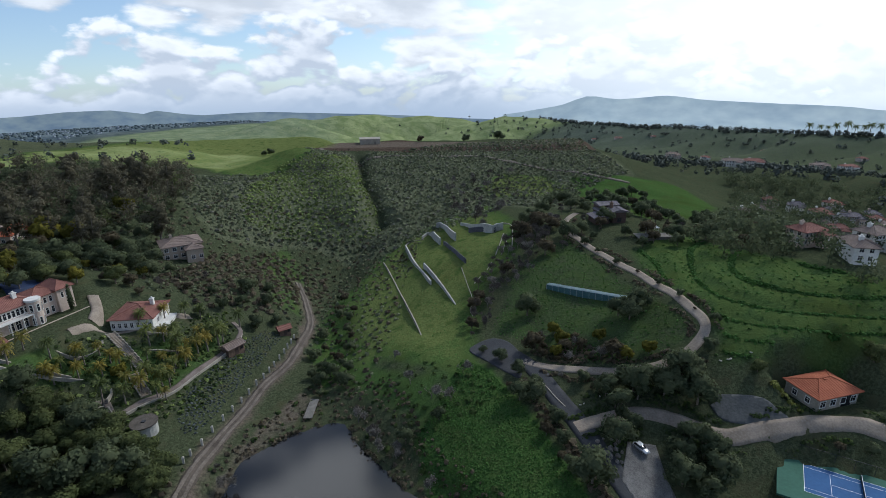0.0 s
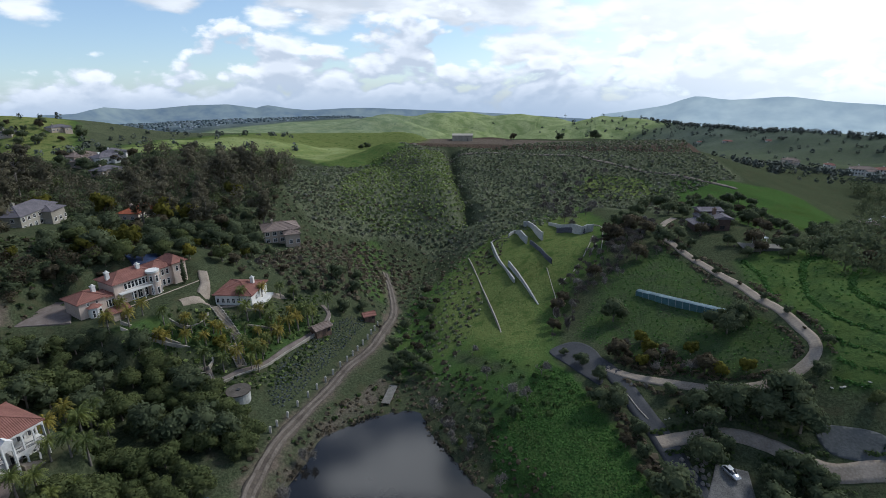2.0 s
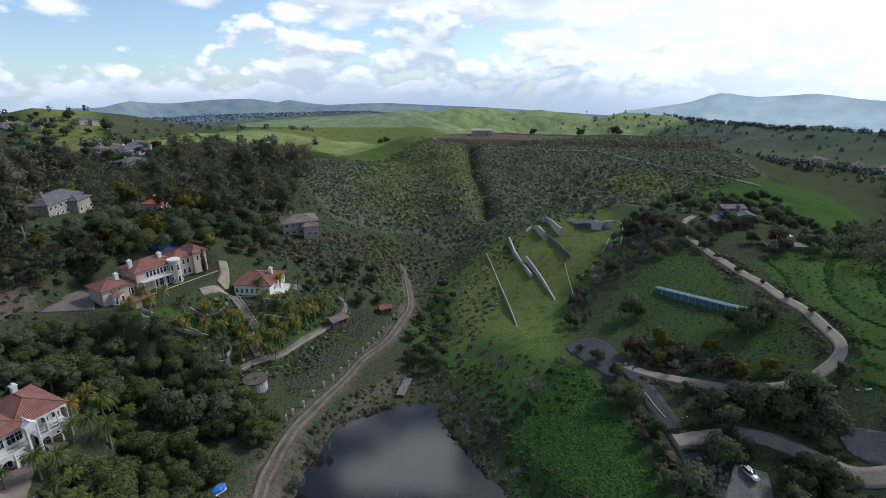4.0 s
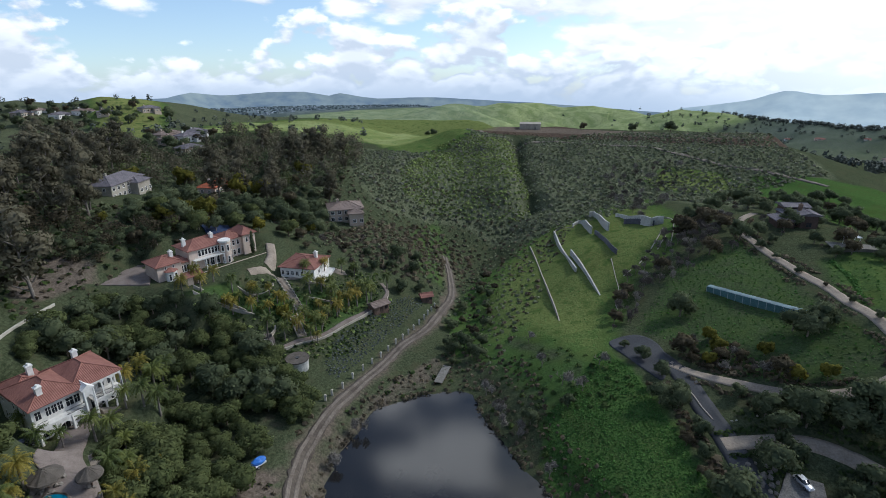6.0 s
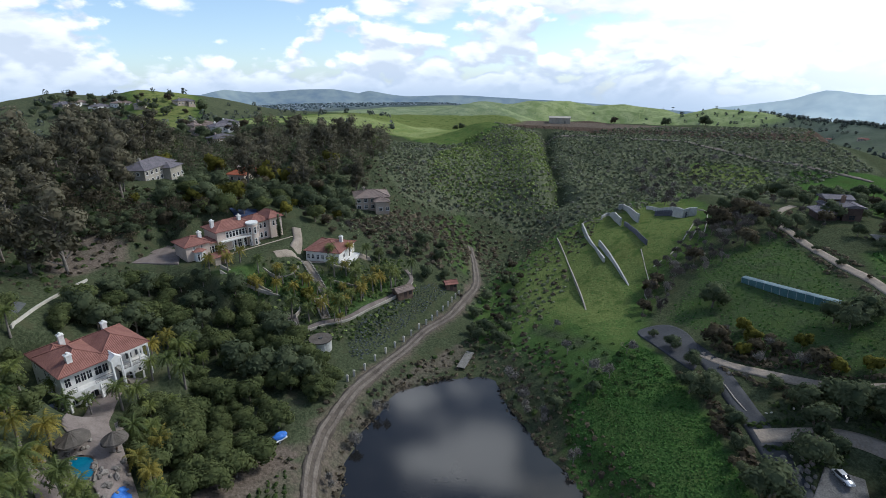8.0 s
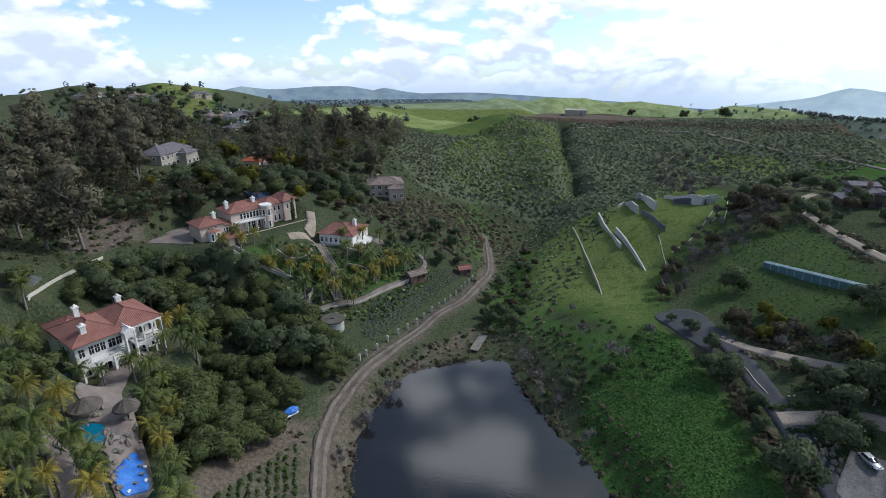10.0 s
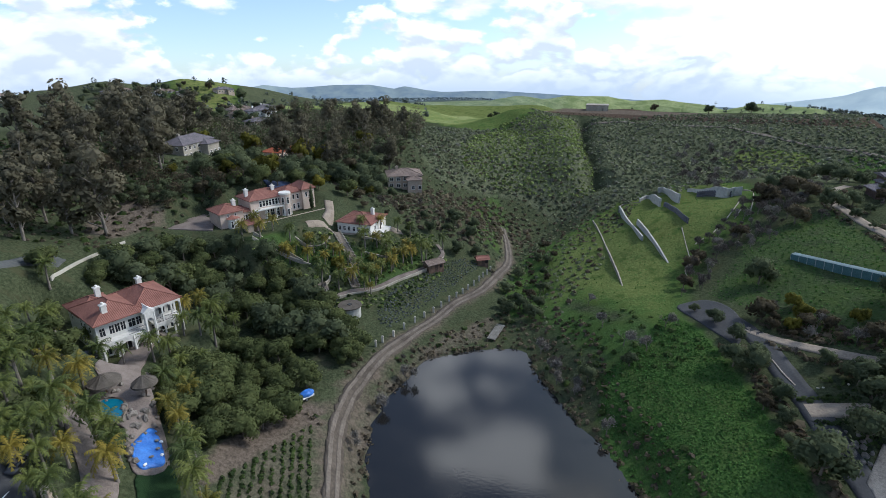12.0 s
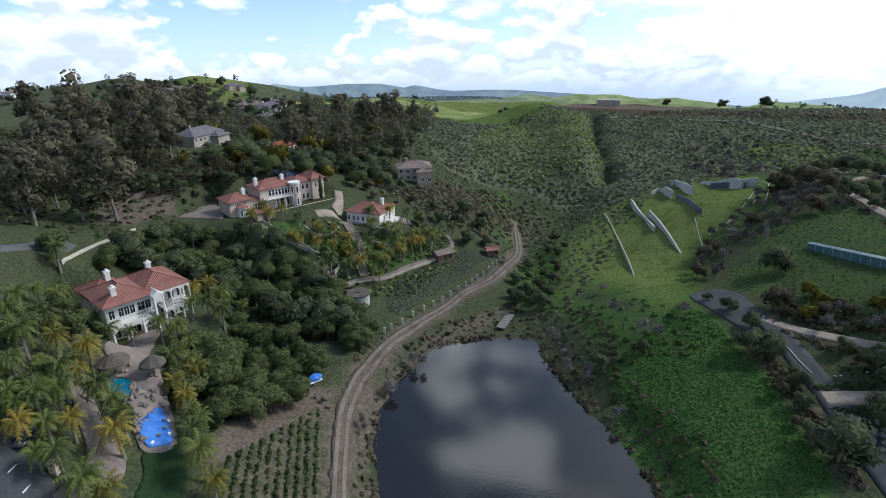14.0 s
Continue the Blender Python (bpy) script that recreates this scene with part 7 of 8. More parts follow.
ROCKS = random.Random(21)
POOL_ROCKS = [(-68.5, 36.3), (-67.4, 36.2), (-66.1, 36.2), (-65.3, 36.5), (-65.6, 37.7), (-66.6, 39.0), (-64.1, 35.2), (-64.7, 34.7), (-65.7, 34.6), (-66.4, 34.4), (-64.2, 37.0), (-64.8, 38.1), (-63.4, 33.5), (-62.0, 32.3), (-61.0, 31.4), (-59.7, 30.9), (-73.4, 36.6), (-74.4, 36.5), (-72.4, 34.9), (-72.4, 36.4), (-73.5, 38.0), (-74.6, 39.8), (-71.8, 40.1), (-68.9, 39.5), (-61.0, 32.2), (-67.1, 39.6)]
for i, (x, y) in enumerate(POOL_ROCKS):
    for k in range(2):
        boulder(x + ROCKS.uniform(-0.45, 0.45), y + ROCKS.uniform(-0.45, 0.45), ROCKS.uniform(0.3, 0.62), i * 2 + k, "rocks round the pool", 0.3)
for i in range(34):
    boulder(27.3 + ROCKS.uniform(-2.4, 2.4), 85.0 + ROCKS.uniform(-3, 3), ROCKS.uniform(0.25, 0.65), 80 + i, "rockery beside the parking court", 0.2)
for i, (x, y) in enumerate([(23.7, 96.7), (24.5, 97.0), (28.1, 98.5), (29.8, 98.7), (30.7, 98.9), (31.6, 99.1), (32.1, 99.3), (35.5, 100.0), (36.5, 100.2), (39.1, 100.6), (50.0, 101.2), (50.6, 101.3), (53.9, 101.8), (55.5, 101.8), (56.0, 101.9), (58.8, 101.9), (59.6, 102.2), (60.4, 102.6)]):
    ob = new("pale_stone", mesh_of("pale_stone", [tuple(q) for q in ICO_V * (0.42, 0.22, 0.2) * (0.7 + 0.1 * (i % 5))], [tuple(f) for f in ICO_F], PALE_POST))
    ob.matrix_basis = pose(x, y, on_land(x, y, 0.12), 0, 0, i * 41)
    tagged(ob, "pale flat stone lying in the grass", "stone", "pale stones in the grass")
ribbon_wall("road_kerb", [(15.1, 106.4), (17.2, 103.1), (18.8, 99.5), (20.5, 96.5)], (0.3, 0.3), CREAM, "thin cream kerb above the asphalt road", 0.25)


def stair(line, width, label):
    """A garden stair of separate treads between two low walls."""
    c = curve_points(line, 0.42)
    t = thing("garden_stair", label, "stair", Matrix())
    d = c[-1] - c[0]
    ang = math.degrees(math.atan2(d[1], d[0]))
    for p in c:
        part("step", box_bm(-0.24, 0.24, -width / 2, width / 2, -0.4, 0.12), CONCRETE, t, at=pose(p[0], p[1], on_land(*p) + 0.1, 0, 0, ang))
    for s in (-1, 1):
        for p in c[::3]:
            part("side_wall", box_bm(-0.66, 0.66, -0.14, 0.14, -0.5, 0.5), CREAM, t, at=pose(p[0], p[1], on_land(*p), 0, 0, ang) @ pose(0, s * (width / 2 + 0.14), 0))


stair(STEPS, 1.8, "straight pale garden stair between low walls")
stair(STEPS_LOW, 1.8, "lower flight of the pale garden stair")
stair([(-79.5, 47.0), (-76.0, 45.0), (-73.5, 43.6)], 3.4, "broad brick stair from the villa's terrace")
for line in (GARDEN_WALL_A, GARDEN_WALL_B, GARDEN_WALL_C, GARDEN_WALL_D, GARDEN_WALL_E):
    ribbon_wall("garden_terrace_wall", line, (0.5, 0.5, 0.5), CREAM, "low curved stone terrace wall in the garden", 0.4, 0.5)
WALK_WALL = [(x + 0.9, y - 0.9) for x, y in GARDEN_WALK[:10]]
ribbon_wall("walk_wall", WALK_WALL, (0.6, 0.6), CREAM, "low cream wall edging the garden walk", 0.3)


def vine_rows():
    """Rows of staked vines on bare soil: too many plants to count."""
    rng = np.random.default_rng(9)
    a = np.array(VINES)
    lo, hi = a.min(0), a.max(0)
    pts = []
    d = np.array((0.62, -0.78))
    n_ = np.array((0.78, 0.62))
    mid_ = (lo + hi) / 2
    for i in range(-14, 15):
        for j in np.arange(-24, 24, 0.55):
            p = mid_ + n_ * i * 1.25 + d * j + rng.normal(0, 0.08, 2)
            pts.append(p)
    p = np.array(pts)
    p = p[(inside(p[:, 0], p[:, 1], VINES) > 0.3) & (rng.uniform(0, 1, len(p)) > 0.12)]
    clumps("vine_rows", p, rng, BRUSH, "rows of low green vines on bare soil", "vines", (0.22, 0.42), 8, 1.3, 0.7)


vine_rows()


def wheel(parent, x, y, r=0.33):
    bm = bmesh.new()
    bmesh.ops.create_cone(bm, cap_ends=True, segments=16, radius1=r, radius2=r, depth=0.22, matrix=Matrix.Translation((x, y, r)) @ Matrix.Rotation(math.pi / 2, 4, "X"))
    o = part("wheel", bm, RUBBER, parent)
    bm = bmesh.new()
    bmesh.ops.create_cone(bm, cap_ends=True, segments=12, radius1=r * 0.6, radius2=r * 0.6, depth=0.235, matrix=Matrix.Translation((x, y, r)) @ Matrix.Rotation(math.pi / 2, 4, "X"))
    part("rim", bm, STEEL, o)


def loft(sections):
    """A closed body through cross-sections of equal length."""
    bm = bmesh.new()
    rings = [[bm.verts.new(p) for p in s] for s in sections]
    for a, b in zip(rings, rings[1:]):
        for i in range(len(a)):
            j = (i + 1) % len(a)
            bm.faces.new((a[i], a[j], b[j], b[i]))
    bm.faces.new(rings[0][::-1])
    bm.faces.new(rings[-1])
    bmesh.ops.recalc_face_normals(bm, faces=bm.faces)
    for f in bm.faces:
        f.smooth = True
    return bm


def saloon_car(m, paint, label, tall=0.0):
    t = thing("car", label, "car", m @ Matrix.Scale(0.8, 4))
    hull = []
    for x, w, z0, z1 in ((-2.25, 0.72, 0.42, 0.66), (-2.0, 0.86, 0.30, 0.86), (-1.2, 0.90, 0.26, 0.92), (0.9, 0.90, 0.26, 0.90), (1.8, 0.86, 0.28, 0.78), (2.25, 0.70, 0.40, 0.60)):
        hull.append([(x, -w, z0), (x, w, z0), (x, w, z1 - 0.12), (x, w * 0.88, z1), (x, -w * 0.88, z1), (x, -w, z1 - 0.12)])
    part("body", loft(hull), paint, t)
    part("cabin", loft([[(x, -w, 0.86), (x, w, 0.86), (x + dx, w * 0.82, z), (x + dx, -w * 0.82, z)] for x, w, z, dx in ((-1.75, 0.80, 0.90, 0.1), (-1.45, 0.82, 1.36 + tall, 0.15), (0.35, 0.82, 1.38 + tall, -0.1), (1.15, 0.80, 0.90, -0.15))]), GLASS, t)
    part("roof", box_bm(-1.25, 0.25, -0.62, 0.62, 1.34 + tall, 1.41 + tall, bevel=0.03), paint, t)
    for x in (-1.35, 1.4):
        for y in (-0.82, 0.82):
            wheel(t, x, y)
    for y in (-0.55, 0.55):
        part("headlight", box_bm(2.12, 2.24, y - 0.16, y + 0.16, 0.52, 0.64), PAINT, t)
        part("tail_light", box_bm(-2.22, -2.12, y - 0.16, y + 0.16, 0.55, 0.68), ROOF_ORANGE, t)
    part("bumper", box_bm(2.18, 2.32, -0.66, 0.66, 0.34, 0.5), paint, t)
    return t


saloon_car(pose(33.0, 85.0, on_land(33, 85) + 0.22, 0, 0, -62), CAR_SILVER, "silver-white saloon car parked on the cobbled court")
saloon_car(pose(-87.2, 42.5, on_land(-87.2, 42.5) + 0.1, 0, 0, 60), CAR_DARK, "dark car parked beside the white villa", 0.15)
saloon_car(pose(-63.8, 21.6, on_land(-63.8, 21.6) + 0.2, 0, 0, 118), CAR_DARK, "dark open utility car at the street's edge", 0.1)


def tarp_trailer():
    t = thing("tarpaulin_trailer", "small white trailer heaped with a blue tarpaulin", "trailer", pose(-57.2, 60.2, on_land(-57.2, 60.2), 0, 0, 70))
    part("bed", box_bm(-1.6, 1.6, -0.8, 0.8, 0.5, 0.8, bevel=0.03), PAINT, t)
    bm = bmesh.new()
    bmesh.ops.create_icosphere(bm, subdivisions=3, radius=1, matrix=Matrix.Translation((0.5, 0, 0.9)) @ Matrix.Diagonal((1.5, 0.85, 0.75, 1)))
    for v in bm.verts:
        v.co += v.co.normalized() * 0.18 * noise.noise(v.co * 2.1)
        v.co.z = max(v.co.z, 0.75)
    part("tarpaulin", bm, BLUE, t)
    for y in (-0.75, 0.75):
        wheel(t, 0, y, 0.3)
    part("drawbar", box_bm(-2.6, -1.6, -0.06, 0.06, 0.5, 0.6), STEEL, t)


tarp_trailer()


def gate_pillar(x, y):
    t = thing("gate_pillar", "square tan stone pillar with a flat cap beside the drive", "pillar", pose(x, y, on_land(x, y), 0, 0, 30), "pillars of the drive")
    part("shaft", box_bm(-0.4, 0.4, -0.4, 0.4, -0.8, 1.3, bevel=0.04), TAN, t)
    part("cap", box_bm(-0.52, 0.52, -0.52, 0.52, 1.3, 1.46, bevel=0.04), CREAM, t)


for x, y in [(-59.4, 21.4), (-57.0, 22.3)]:
    gate_pillar(x, y)
for x, y in [(-61.4, 18.6), (-58.9, 18.4)]:
    ob = new("lane_mark", mesh_of("lane_mark", [(-0.6, -0.06, 0), (0.6, -0.06, 0), (0.6, 0.06, 0), (-0.6, 0.06, 0), (-0.6, -0.06, -0.1), (0.6, -0.06, -0.1), (0.6, 0.06, -0.1), (-0.6, 0.06, -0.1)], [(0, 1, 2, 3), (0, 4, 5, 1), (1, 5, 6, 2), (2, 6, 7, 3), (3, 7, 4, 0)], PAINT))
    ob.matrix_basis = pose(x, y, on_land(x, y) + 0.19, 0, 0, 118)
    tagged(ob, "short white painted dash on the asphalt street", "road mark", "dashes of the street")


def tennis_court():
    """Blue court on green surround; smaller marks are parts."""
    ang = math.degrees(math.atan2(79.7 - 83.8, 70.5 - 63.0))
    t = thing("tennis_court", "blue tennis court with white lines on green surround", "tennis court", pose(63.0, 83.8, 9.55, 0, 0, ang))
    k = 0.74
    L, W = 23.77 * k, 10.97 * k
    part("surround", box_bm(-4.2, L + 3, -W - 3, 2.2, -0.4, 0.0), COURT_GREEN, t)
    part("playing_surface", box_bm(0, L, -W, 0, 0.0, 0.012), COURT_BLUE, t)
    lines = [(0, L, -0.06, 0), (0, L, -W, -W + 0.06), (0, 0.07, -W, 0), (L - 0.07, L, -W, 0), (0, L, -1.37 * k - 0.05, -1.37 * k), (0, L, -W + 1.37 * k, -W + 1.37 * k + 0.05), (5.49 * k, 5.49 * k + 0.06, -W + 1.37 * k, -1.37 * k), (L - 5.49 * k, L - 5.49 * k + 0.06, -W + 1.37 * k, -1.37 * k), (5.49 * k, L - 5.49 * k, -W / 2 - 0.03, -W / 2 + 0.03)]
    for x0, x1, y0, y1 in lines:
        part("line", box_bm(x0, x1, y0, y1, 0.012, 0.018), PAINT, t)
    net = part("net", box_bm(L / 2 - 0.02, L / 2 + 0.02, -W - 0.6, 0.6, 0.05, 0.8), IRON, t)
    part("net_band", box_bm(L / 2 - 0.03, L / 2 + 0.03, -W - 0.6, 0.6, 0.8, 0.86), PAINT, net)
    for y in (-W - 0.6, 0.6):
        part("net_post", drum_bm(0.05, 0, 0.95, 8, None, L / 2, y), IRON, t)
    for i in range(9):
        part("fence_post", drum_bm(0.04, -0.2, 2.4, 6, None, -4.1 + i * 3.0, 2.1), IRON, t)
    part("fence_rail", box_bm(-4.1, 20, 2.07, 2.13, 2.34, 2.4), IRON, t)
    return t


tennis_court()


def pylon(x, y, h):
    z = on_land(x, y)
    t = thing("pylon", "slim grey lattice pylon on the far ridge", "pylon", pose(x, y, z), "far pylons")
    for sx, sy in ((-1, -1), (1, -1), (1, 1), (-1, 1)):
        v, f = tube([(sx * 3, sy * 3, -2), (sx * 0.8, sy * 0.8, h)], [0.5, 0.35], 4)
        part("leg", mesh_of("leg", v, f, STEEL), None, t)
    for k in range(6):
        z0 = h * (k + 0.5) / 6.5
        w = 3 - 2.2 * z0 / h
        part("brace", box_bm(-w, w, -w, -w + 0.4, z0, z0 + 0.5), STEEL, t)
    part("arm", box_bm(-5, 5, -0.3, 0.3, h * 0.86, h * 0.9), STEEL, t)


pylon(-28, 2250, 62)
pylon(6, 2250, 58)
fill("navy_cover", [(-117, 118), (-112, 127), (-119, 131), (-124, 122)], None, NAVY, "dark navy sheet over a court behind the villa", "cover", 0.35, kind="")


# ---------------------------------------------------------------- trees and brush
VILLA_YARD = [(-84, 42), (-86, 62), (-92, 66), (-107, 64), (-108, 47), (-92, 40)]
CLEAR = [(POND, 0.5), (CULDESAC, 1), (CARPARK, 0.5), (GRAVEL, 0.5), (COURT, 0.5), (FORECOURT, 0.5), (WEST_ROAD, 0.5), (BRICK_DRIVE, 0.6), (STREET, 0.5), (TERRACE, 0.4), (LAWN, 0.3), (VINES, 0.5), ([(-61, 58), (-55, 72), (-51, 66), (-52, 58)], 0.2),
         (VILLA_YARD, 0.0), ([(-186, 127), (-165, 120), (-156, 131), (-172, 152), (-190, 146)], 0.0), ([(-97, 90), (-98, 122), (-102, 128), (-112, 126), (-125, 92)], 0.0), ([(-81, 118), (-82, 132), (-98, 134), (-97, 116)], 0.3), ([(64, 101), (68, 89), (83, 92), (79, 105)], 0.0)]
CLEAR_LINES = [(ROAD, 3.4), (LANE, 2.2), (DRIVE_A, 2.6), (TRACK, 2.0), (GARDEN_WALK, 1.4), (UPPER_WALK, 1.2), (STEPS, 1.4), (VILLA_DRIVE, 2.2), (WHITE_WALL, 2.2), (WALL_LONG, 1.5), (WALL_TAPER, 1.5), (WALL_LOW, 1.5)]
CLEAR += [([(x - 17, y - 9), (x + 2, y - 17), (x + 19, y + 4), (x - 4, y + 18)], 0.0) for x, y in WEST_HOUSES]
RNG = np.random.default_rng(5)


def grove(outline, gap, models, group, tries=1500, lo=0.75, hi=1.25, most=400):
    p = area_points(outline, gap, RNG, tries, most)
    p = p[free(p, 0.6)] if len(p) else p
    plant(models, p, RNG, group, lo, hi)
    return len(p)


PEPPERS = [round_tree("pepper_tree", 20 + i, 6.4, 7.4, LEAF_MID, BARK, "bushy green pepper tree with drooping crown", n=2100, leaf=0.27) for i in range(4)]
OAKS = [round_tree("oak_tree", 30 + i, 7.4, 8.0, LEAF_DARK, BARK, "dense dark green oak tree", n=1000, leaf=0.31) for i in range(4)]
RUSSETS = [round_tree("russet_tree", 40 + i, 6.0, 6.0, LEAF_RUST, BARK, "russet-brown small tree in winter leaf", n=640, leaf=0.34) for i in range(3)]
GOLDS = [round_tree("golden_tree", 50 + i, 5.0, 4.6, LEAF_GOLD, BARK, "golden yellow-green leafy tree", n=650) for i in range(2)]
GUMS = [gum_tree("gum_tree", 60 + i, 17.0, LEAF_GUM, "tall thin eucalyptus with loose grey-green tufts") for i in range(4)]
PALMS = [palm_tree("queen_palm", 70 + i, 5.0, FROND, "green feather palm with arching fronds", 28, 2.5) for i in range(3)]
YELLOW_PALMS = [palm_tree("yellow_palm", 80 + i, 4.2, FROND_GOLD, "yellowing feather palm with arching fronds", 28, 2.3) for i in range(3)]
BANANAS = [palm_tree("banana_clump", 140 + i, 1.4, LEAF_MID, "dark green broad-leaved clump at the grove's edge", 22, 2.6) for i in range(3)]
YUCCAS = [palm_tree("low_palm", 90 + i, 1.0, FROND, "low spreading garden palm", 18, 1.9) for i in range(2)]
BARES = [bare_tree("bare_tree", 100 + i, 6.0, "leafless pale winter tree") for i in range(4)]
GREY_BARES = [bare_tree("bare_grey_tree", 110 + i, 5.5, "leafless grey-brown winter tree", BARK) for i in range(3)]
CYPRESSES = [cypress("cypress", 120, 7.0, "slim dark cypress beside the villa")]

grove(WOOD_POOL, 3.5, PEPPERS, "trees round the white villa", 2500, 0.65, 1.05)
grove(WOOD_BAND, 3.5, OAKS + PEPPERS, "dark grove behind the white villa", 4500, 0.7, 1.1)
grove(WOOD_BAMBOO, 2.2, BANANAS + BANANAS + PEPPERS[:2], "broad-leaved clumps at the grove's edge", 900, 0.7, 1.1)
plant(PALMS + YELLOW_PALMS[:2], np.array(PALMS_SW), RNG, "palms along the brick drive", 0.8, 1.15)
plant(YELLOW_PALMS[:2] + PALMS, np.array(PALMS_VILLA), RNG, "palms beside the white villa", 0.85, 1.15)
plant(YELLOW_PALMS + PALMS[:2], np.array(PALMS_GARDEN), RNG, "palms of the garden walks", 0.85, 1.15)
plant(PALMS + YELLOW_PALMS[:2], np.array([(-90.2, 63.4), (-95.9, 71.3), (-91.2, 70.2), (-92.2, 74.7), (-82.6, 60.6), (-81.1, 62.4), (-86.7, 71.9)]), RNG, "palms beside the villa's terrace", 1.0, 1.35)
plant(PEPPERS + PALMS, np.array([(-108.0, 47.3), (-87.8, 37.8), (-82.8, 37.1), (-81.4, 33.6), (-109.1, 49.7), (-113.7, 51.6)]), RNG, "trees beside the villa's drive", 0.7, 1.0)
grove(WOOD_PALM_SW, 3.6, PEPPERS + PALMS, "green trees between the palms", 900, 0.5, 0.85)
grove(WOOD_PALM_GARDEN, 2.4, PALMS + YELLOW_PALMS + YUCCAS + YUCCAS + GOLDS[:1], "garden palms", 900, 0.7, 1.1)
grove(WOOD_PALM_LOW, 2.0, YELLOW_PALMS + YUCCAS, "palms beside the garden walk", 500, 0.6, 0.9)
grove(WOOD_GUM_WEST, 6.6, GUMS + GUMS + RUSSETS[:1] + OAKS[:1], "eucalyptus wood on the west hill", 900, 0.7, 1.15)
grove(WOOD_GUM_MID, 8.0, GUMS + OAKS + RUSSETS[:1], "eucalyptus wood behind the villas", 900, 0.55, 0.95)
for x, y in WEST_HOUSES:
    ring_ = np.array([(x + r * math.cos(a), y + r * math.sin(a)) for a, r in ((0.4, 22), (1.5, 24), (2.7, 21), (3.6, 20), (4.4, 22), (5.1, 25), (5.8, 20))])
    plant(OAKS + RUSSETS[:1], ring_, RNG, "trees round the west hill houses", 0.8, 1.3)
grove(WOOD_SLOPE_HEDGE, 3.2, OAKS, "hedgerow on the west slope", 600, 0.4, 0.6)
grove(WOOD_HOUSES_MID, 6.5, OAKS + PEPPERS + GOLDS, "trees among the villas", 700, 0.7, 1.2)
grove(WOOD_CREEK, 6.5, RUSSETS + OAKS + GREY_BARES, "trees along the dry creek", 600, 0.45, 0.85)
grove(WOOD_CREEK_LOW, 4.0, OAKS + RUSSETS, "thicket along the creek", 500, 0.35, 0.65)
grove(WOOD_SHORE_WEST, 3.0, GREY_BARES, "bare trees on the pond's bank", 500, 0.6, 1.0)
grove(WOOD_SHORE_EAST, 4.6, BARES, "pale bare trees on the pond's bank", 400, 0.45, 0.75)
grove(WOOD_BANK_EAST, 6.5, GREY_BARES + OAKS[:1], "bare trees on the grassy bank", 500, 0.4, 0.7)
grove(WOOD_WALL_SIDE, 3.0, GREY_BARES + BARES[:2], "thicket below the lane", 1200, 0.7, 1.25)
grove(WOOD_ROAD_SIDE, 5.0, BARES + RUSSETS, "trees inside the lane's loop", 500, 0.6, 0.9)
grove(WOOD_LOOP, 3.2, RUSSETS + GOLDS[:1] + BARES[:1] + OAKS[:1], "bushes inside the lane's loop", 700, 0.8, 1.25)
grove(WOOD_BELOW_LANE, 4.2, OAKS + GREY_BARES, "dark trees below the lane", 600, 0.8, 1.25)
grove(WOOD_DRIVE, 3.6, OAKS, "dark trees beside the driveway", 600, 0.8, 1.2)
grove(WOOD_ORANGE, 4.0, OAKS + PEPPERS, "trees behind the orange-tiled house", 700, 0.5, 0.85)
grove(WOOD_TALL, 5.5, BARES[:2] + GREY_BARES + RUSSETS[:1], "bare trees beside the hilltop lane", 500, 0.9, 1.4)
grove(WOOD_KNOLL_FOOT, 3.6, GREY_BARES + BARES[:1] + RUSSETS[:1], "bare thicket at the knoll's foot", 700, 0.6, 1.0)
grove(WOOD_TIMBER, 6.5, OAKS + GREY_BARES[:1] + RUSSETS[:1], "dark trees round the timber house", 700, 0.5, 0.9)
grove(WOOD_LANE_IN, 3.4, RUSSETS + GREY_BARES + GOLDS[:1], "bushes inside the lane's bend", 700, 0.5, 0.95)
grove(WOOD_LANE_OUT, 3.0, OAKS + RUSSETS + GREY_BARES[:1], "hedge trees outside the lane's bend", 900, 0.45, 0.95)
grove(WOOD_PARKING, 3.6, OAKS, "dark trees round the parking court", 500, 0.75, 1.15)
grove(WOOD_ROAD_EAST, 3.2, OAKS + RUSSETS, "dark bushes beside the road", 500, 0.35, 0.75)
CONIFERS_MODEL = [round_tree("dark_conifer", 130 + i, 9.5, 6.0, LEAF_DARK, BARK, "tall dark green conifer beside the driveway", n=1100, leaf=0.36, clear=0.1) for i in range(2)]
plant(CONIFERS_MODEL, np.array(CONIFERS), RNG, "conifers beside the driveway", 0.75, 1.1)
plant(BARES, np.array(BARE_SHORE), RNG, "pale bare trees by the pond", 0.9, 1.35)
plant(GOLDS, np.array(GOLD_TREES), RNG, "golden trees among the houses", 1.5, 2.1)
plant(OAKS + RUSSETS, np.array(ROWS_TREES) + (1.8, -1.2), RNG, "bushes along the lane", 0.3, 0.45)
grove(WOOD_COURT, 3.0, OAKS + RUSSETS, "hedge above the tennis court", 400, 0.35, 0.5)
grove(WOOD_CREST, 5.0, OAKS + RUSSETS + GREY_BARES, "trees along the crest", 900, 0.55, 1.0)
grove(WOOD_PLATEAU_SIDE, 7.0, GREY_BARES + BARES, "thin russet trees on the hillside", 500, 1.0, 1.7)
grove(WOOD_WEST_NEAR, 7.0, OAKS + RUSSETS + GOLDS[:1], "trees on the west slope", 900, 0.7, 1.15)
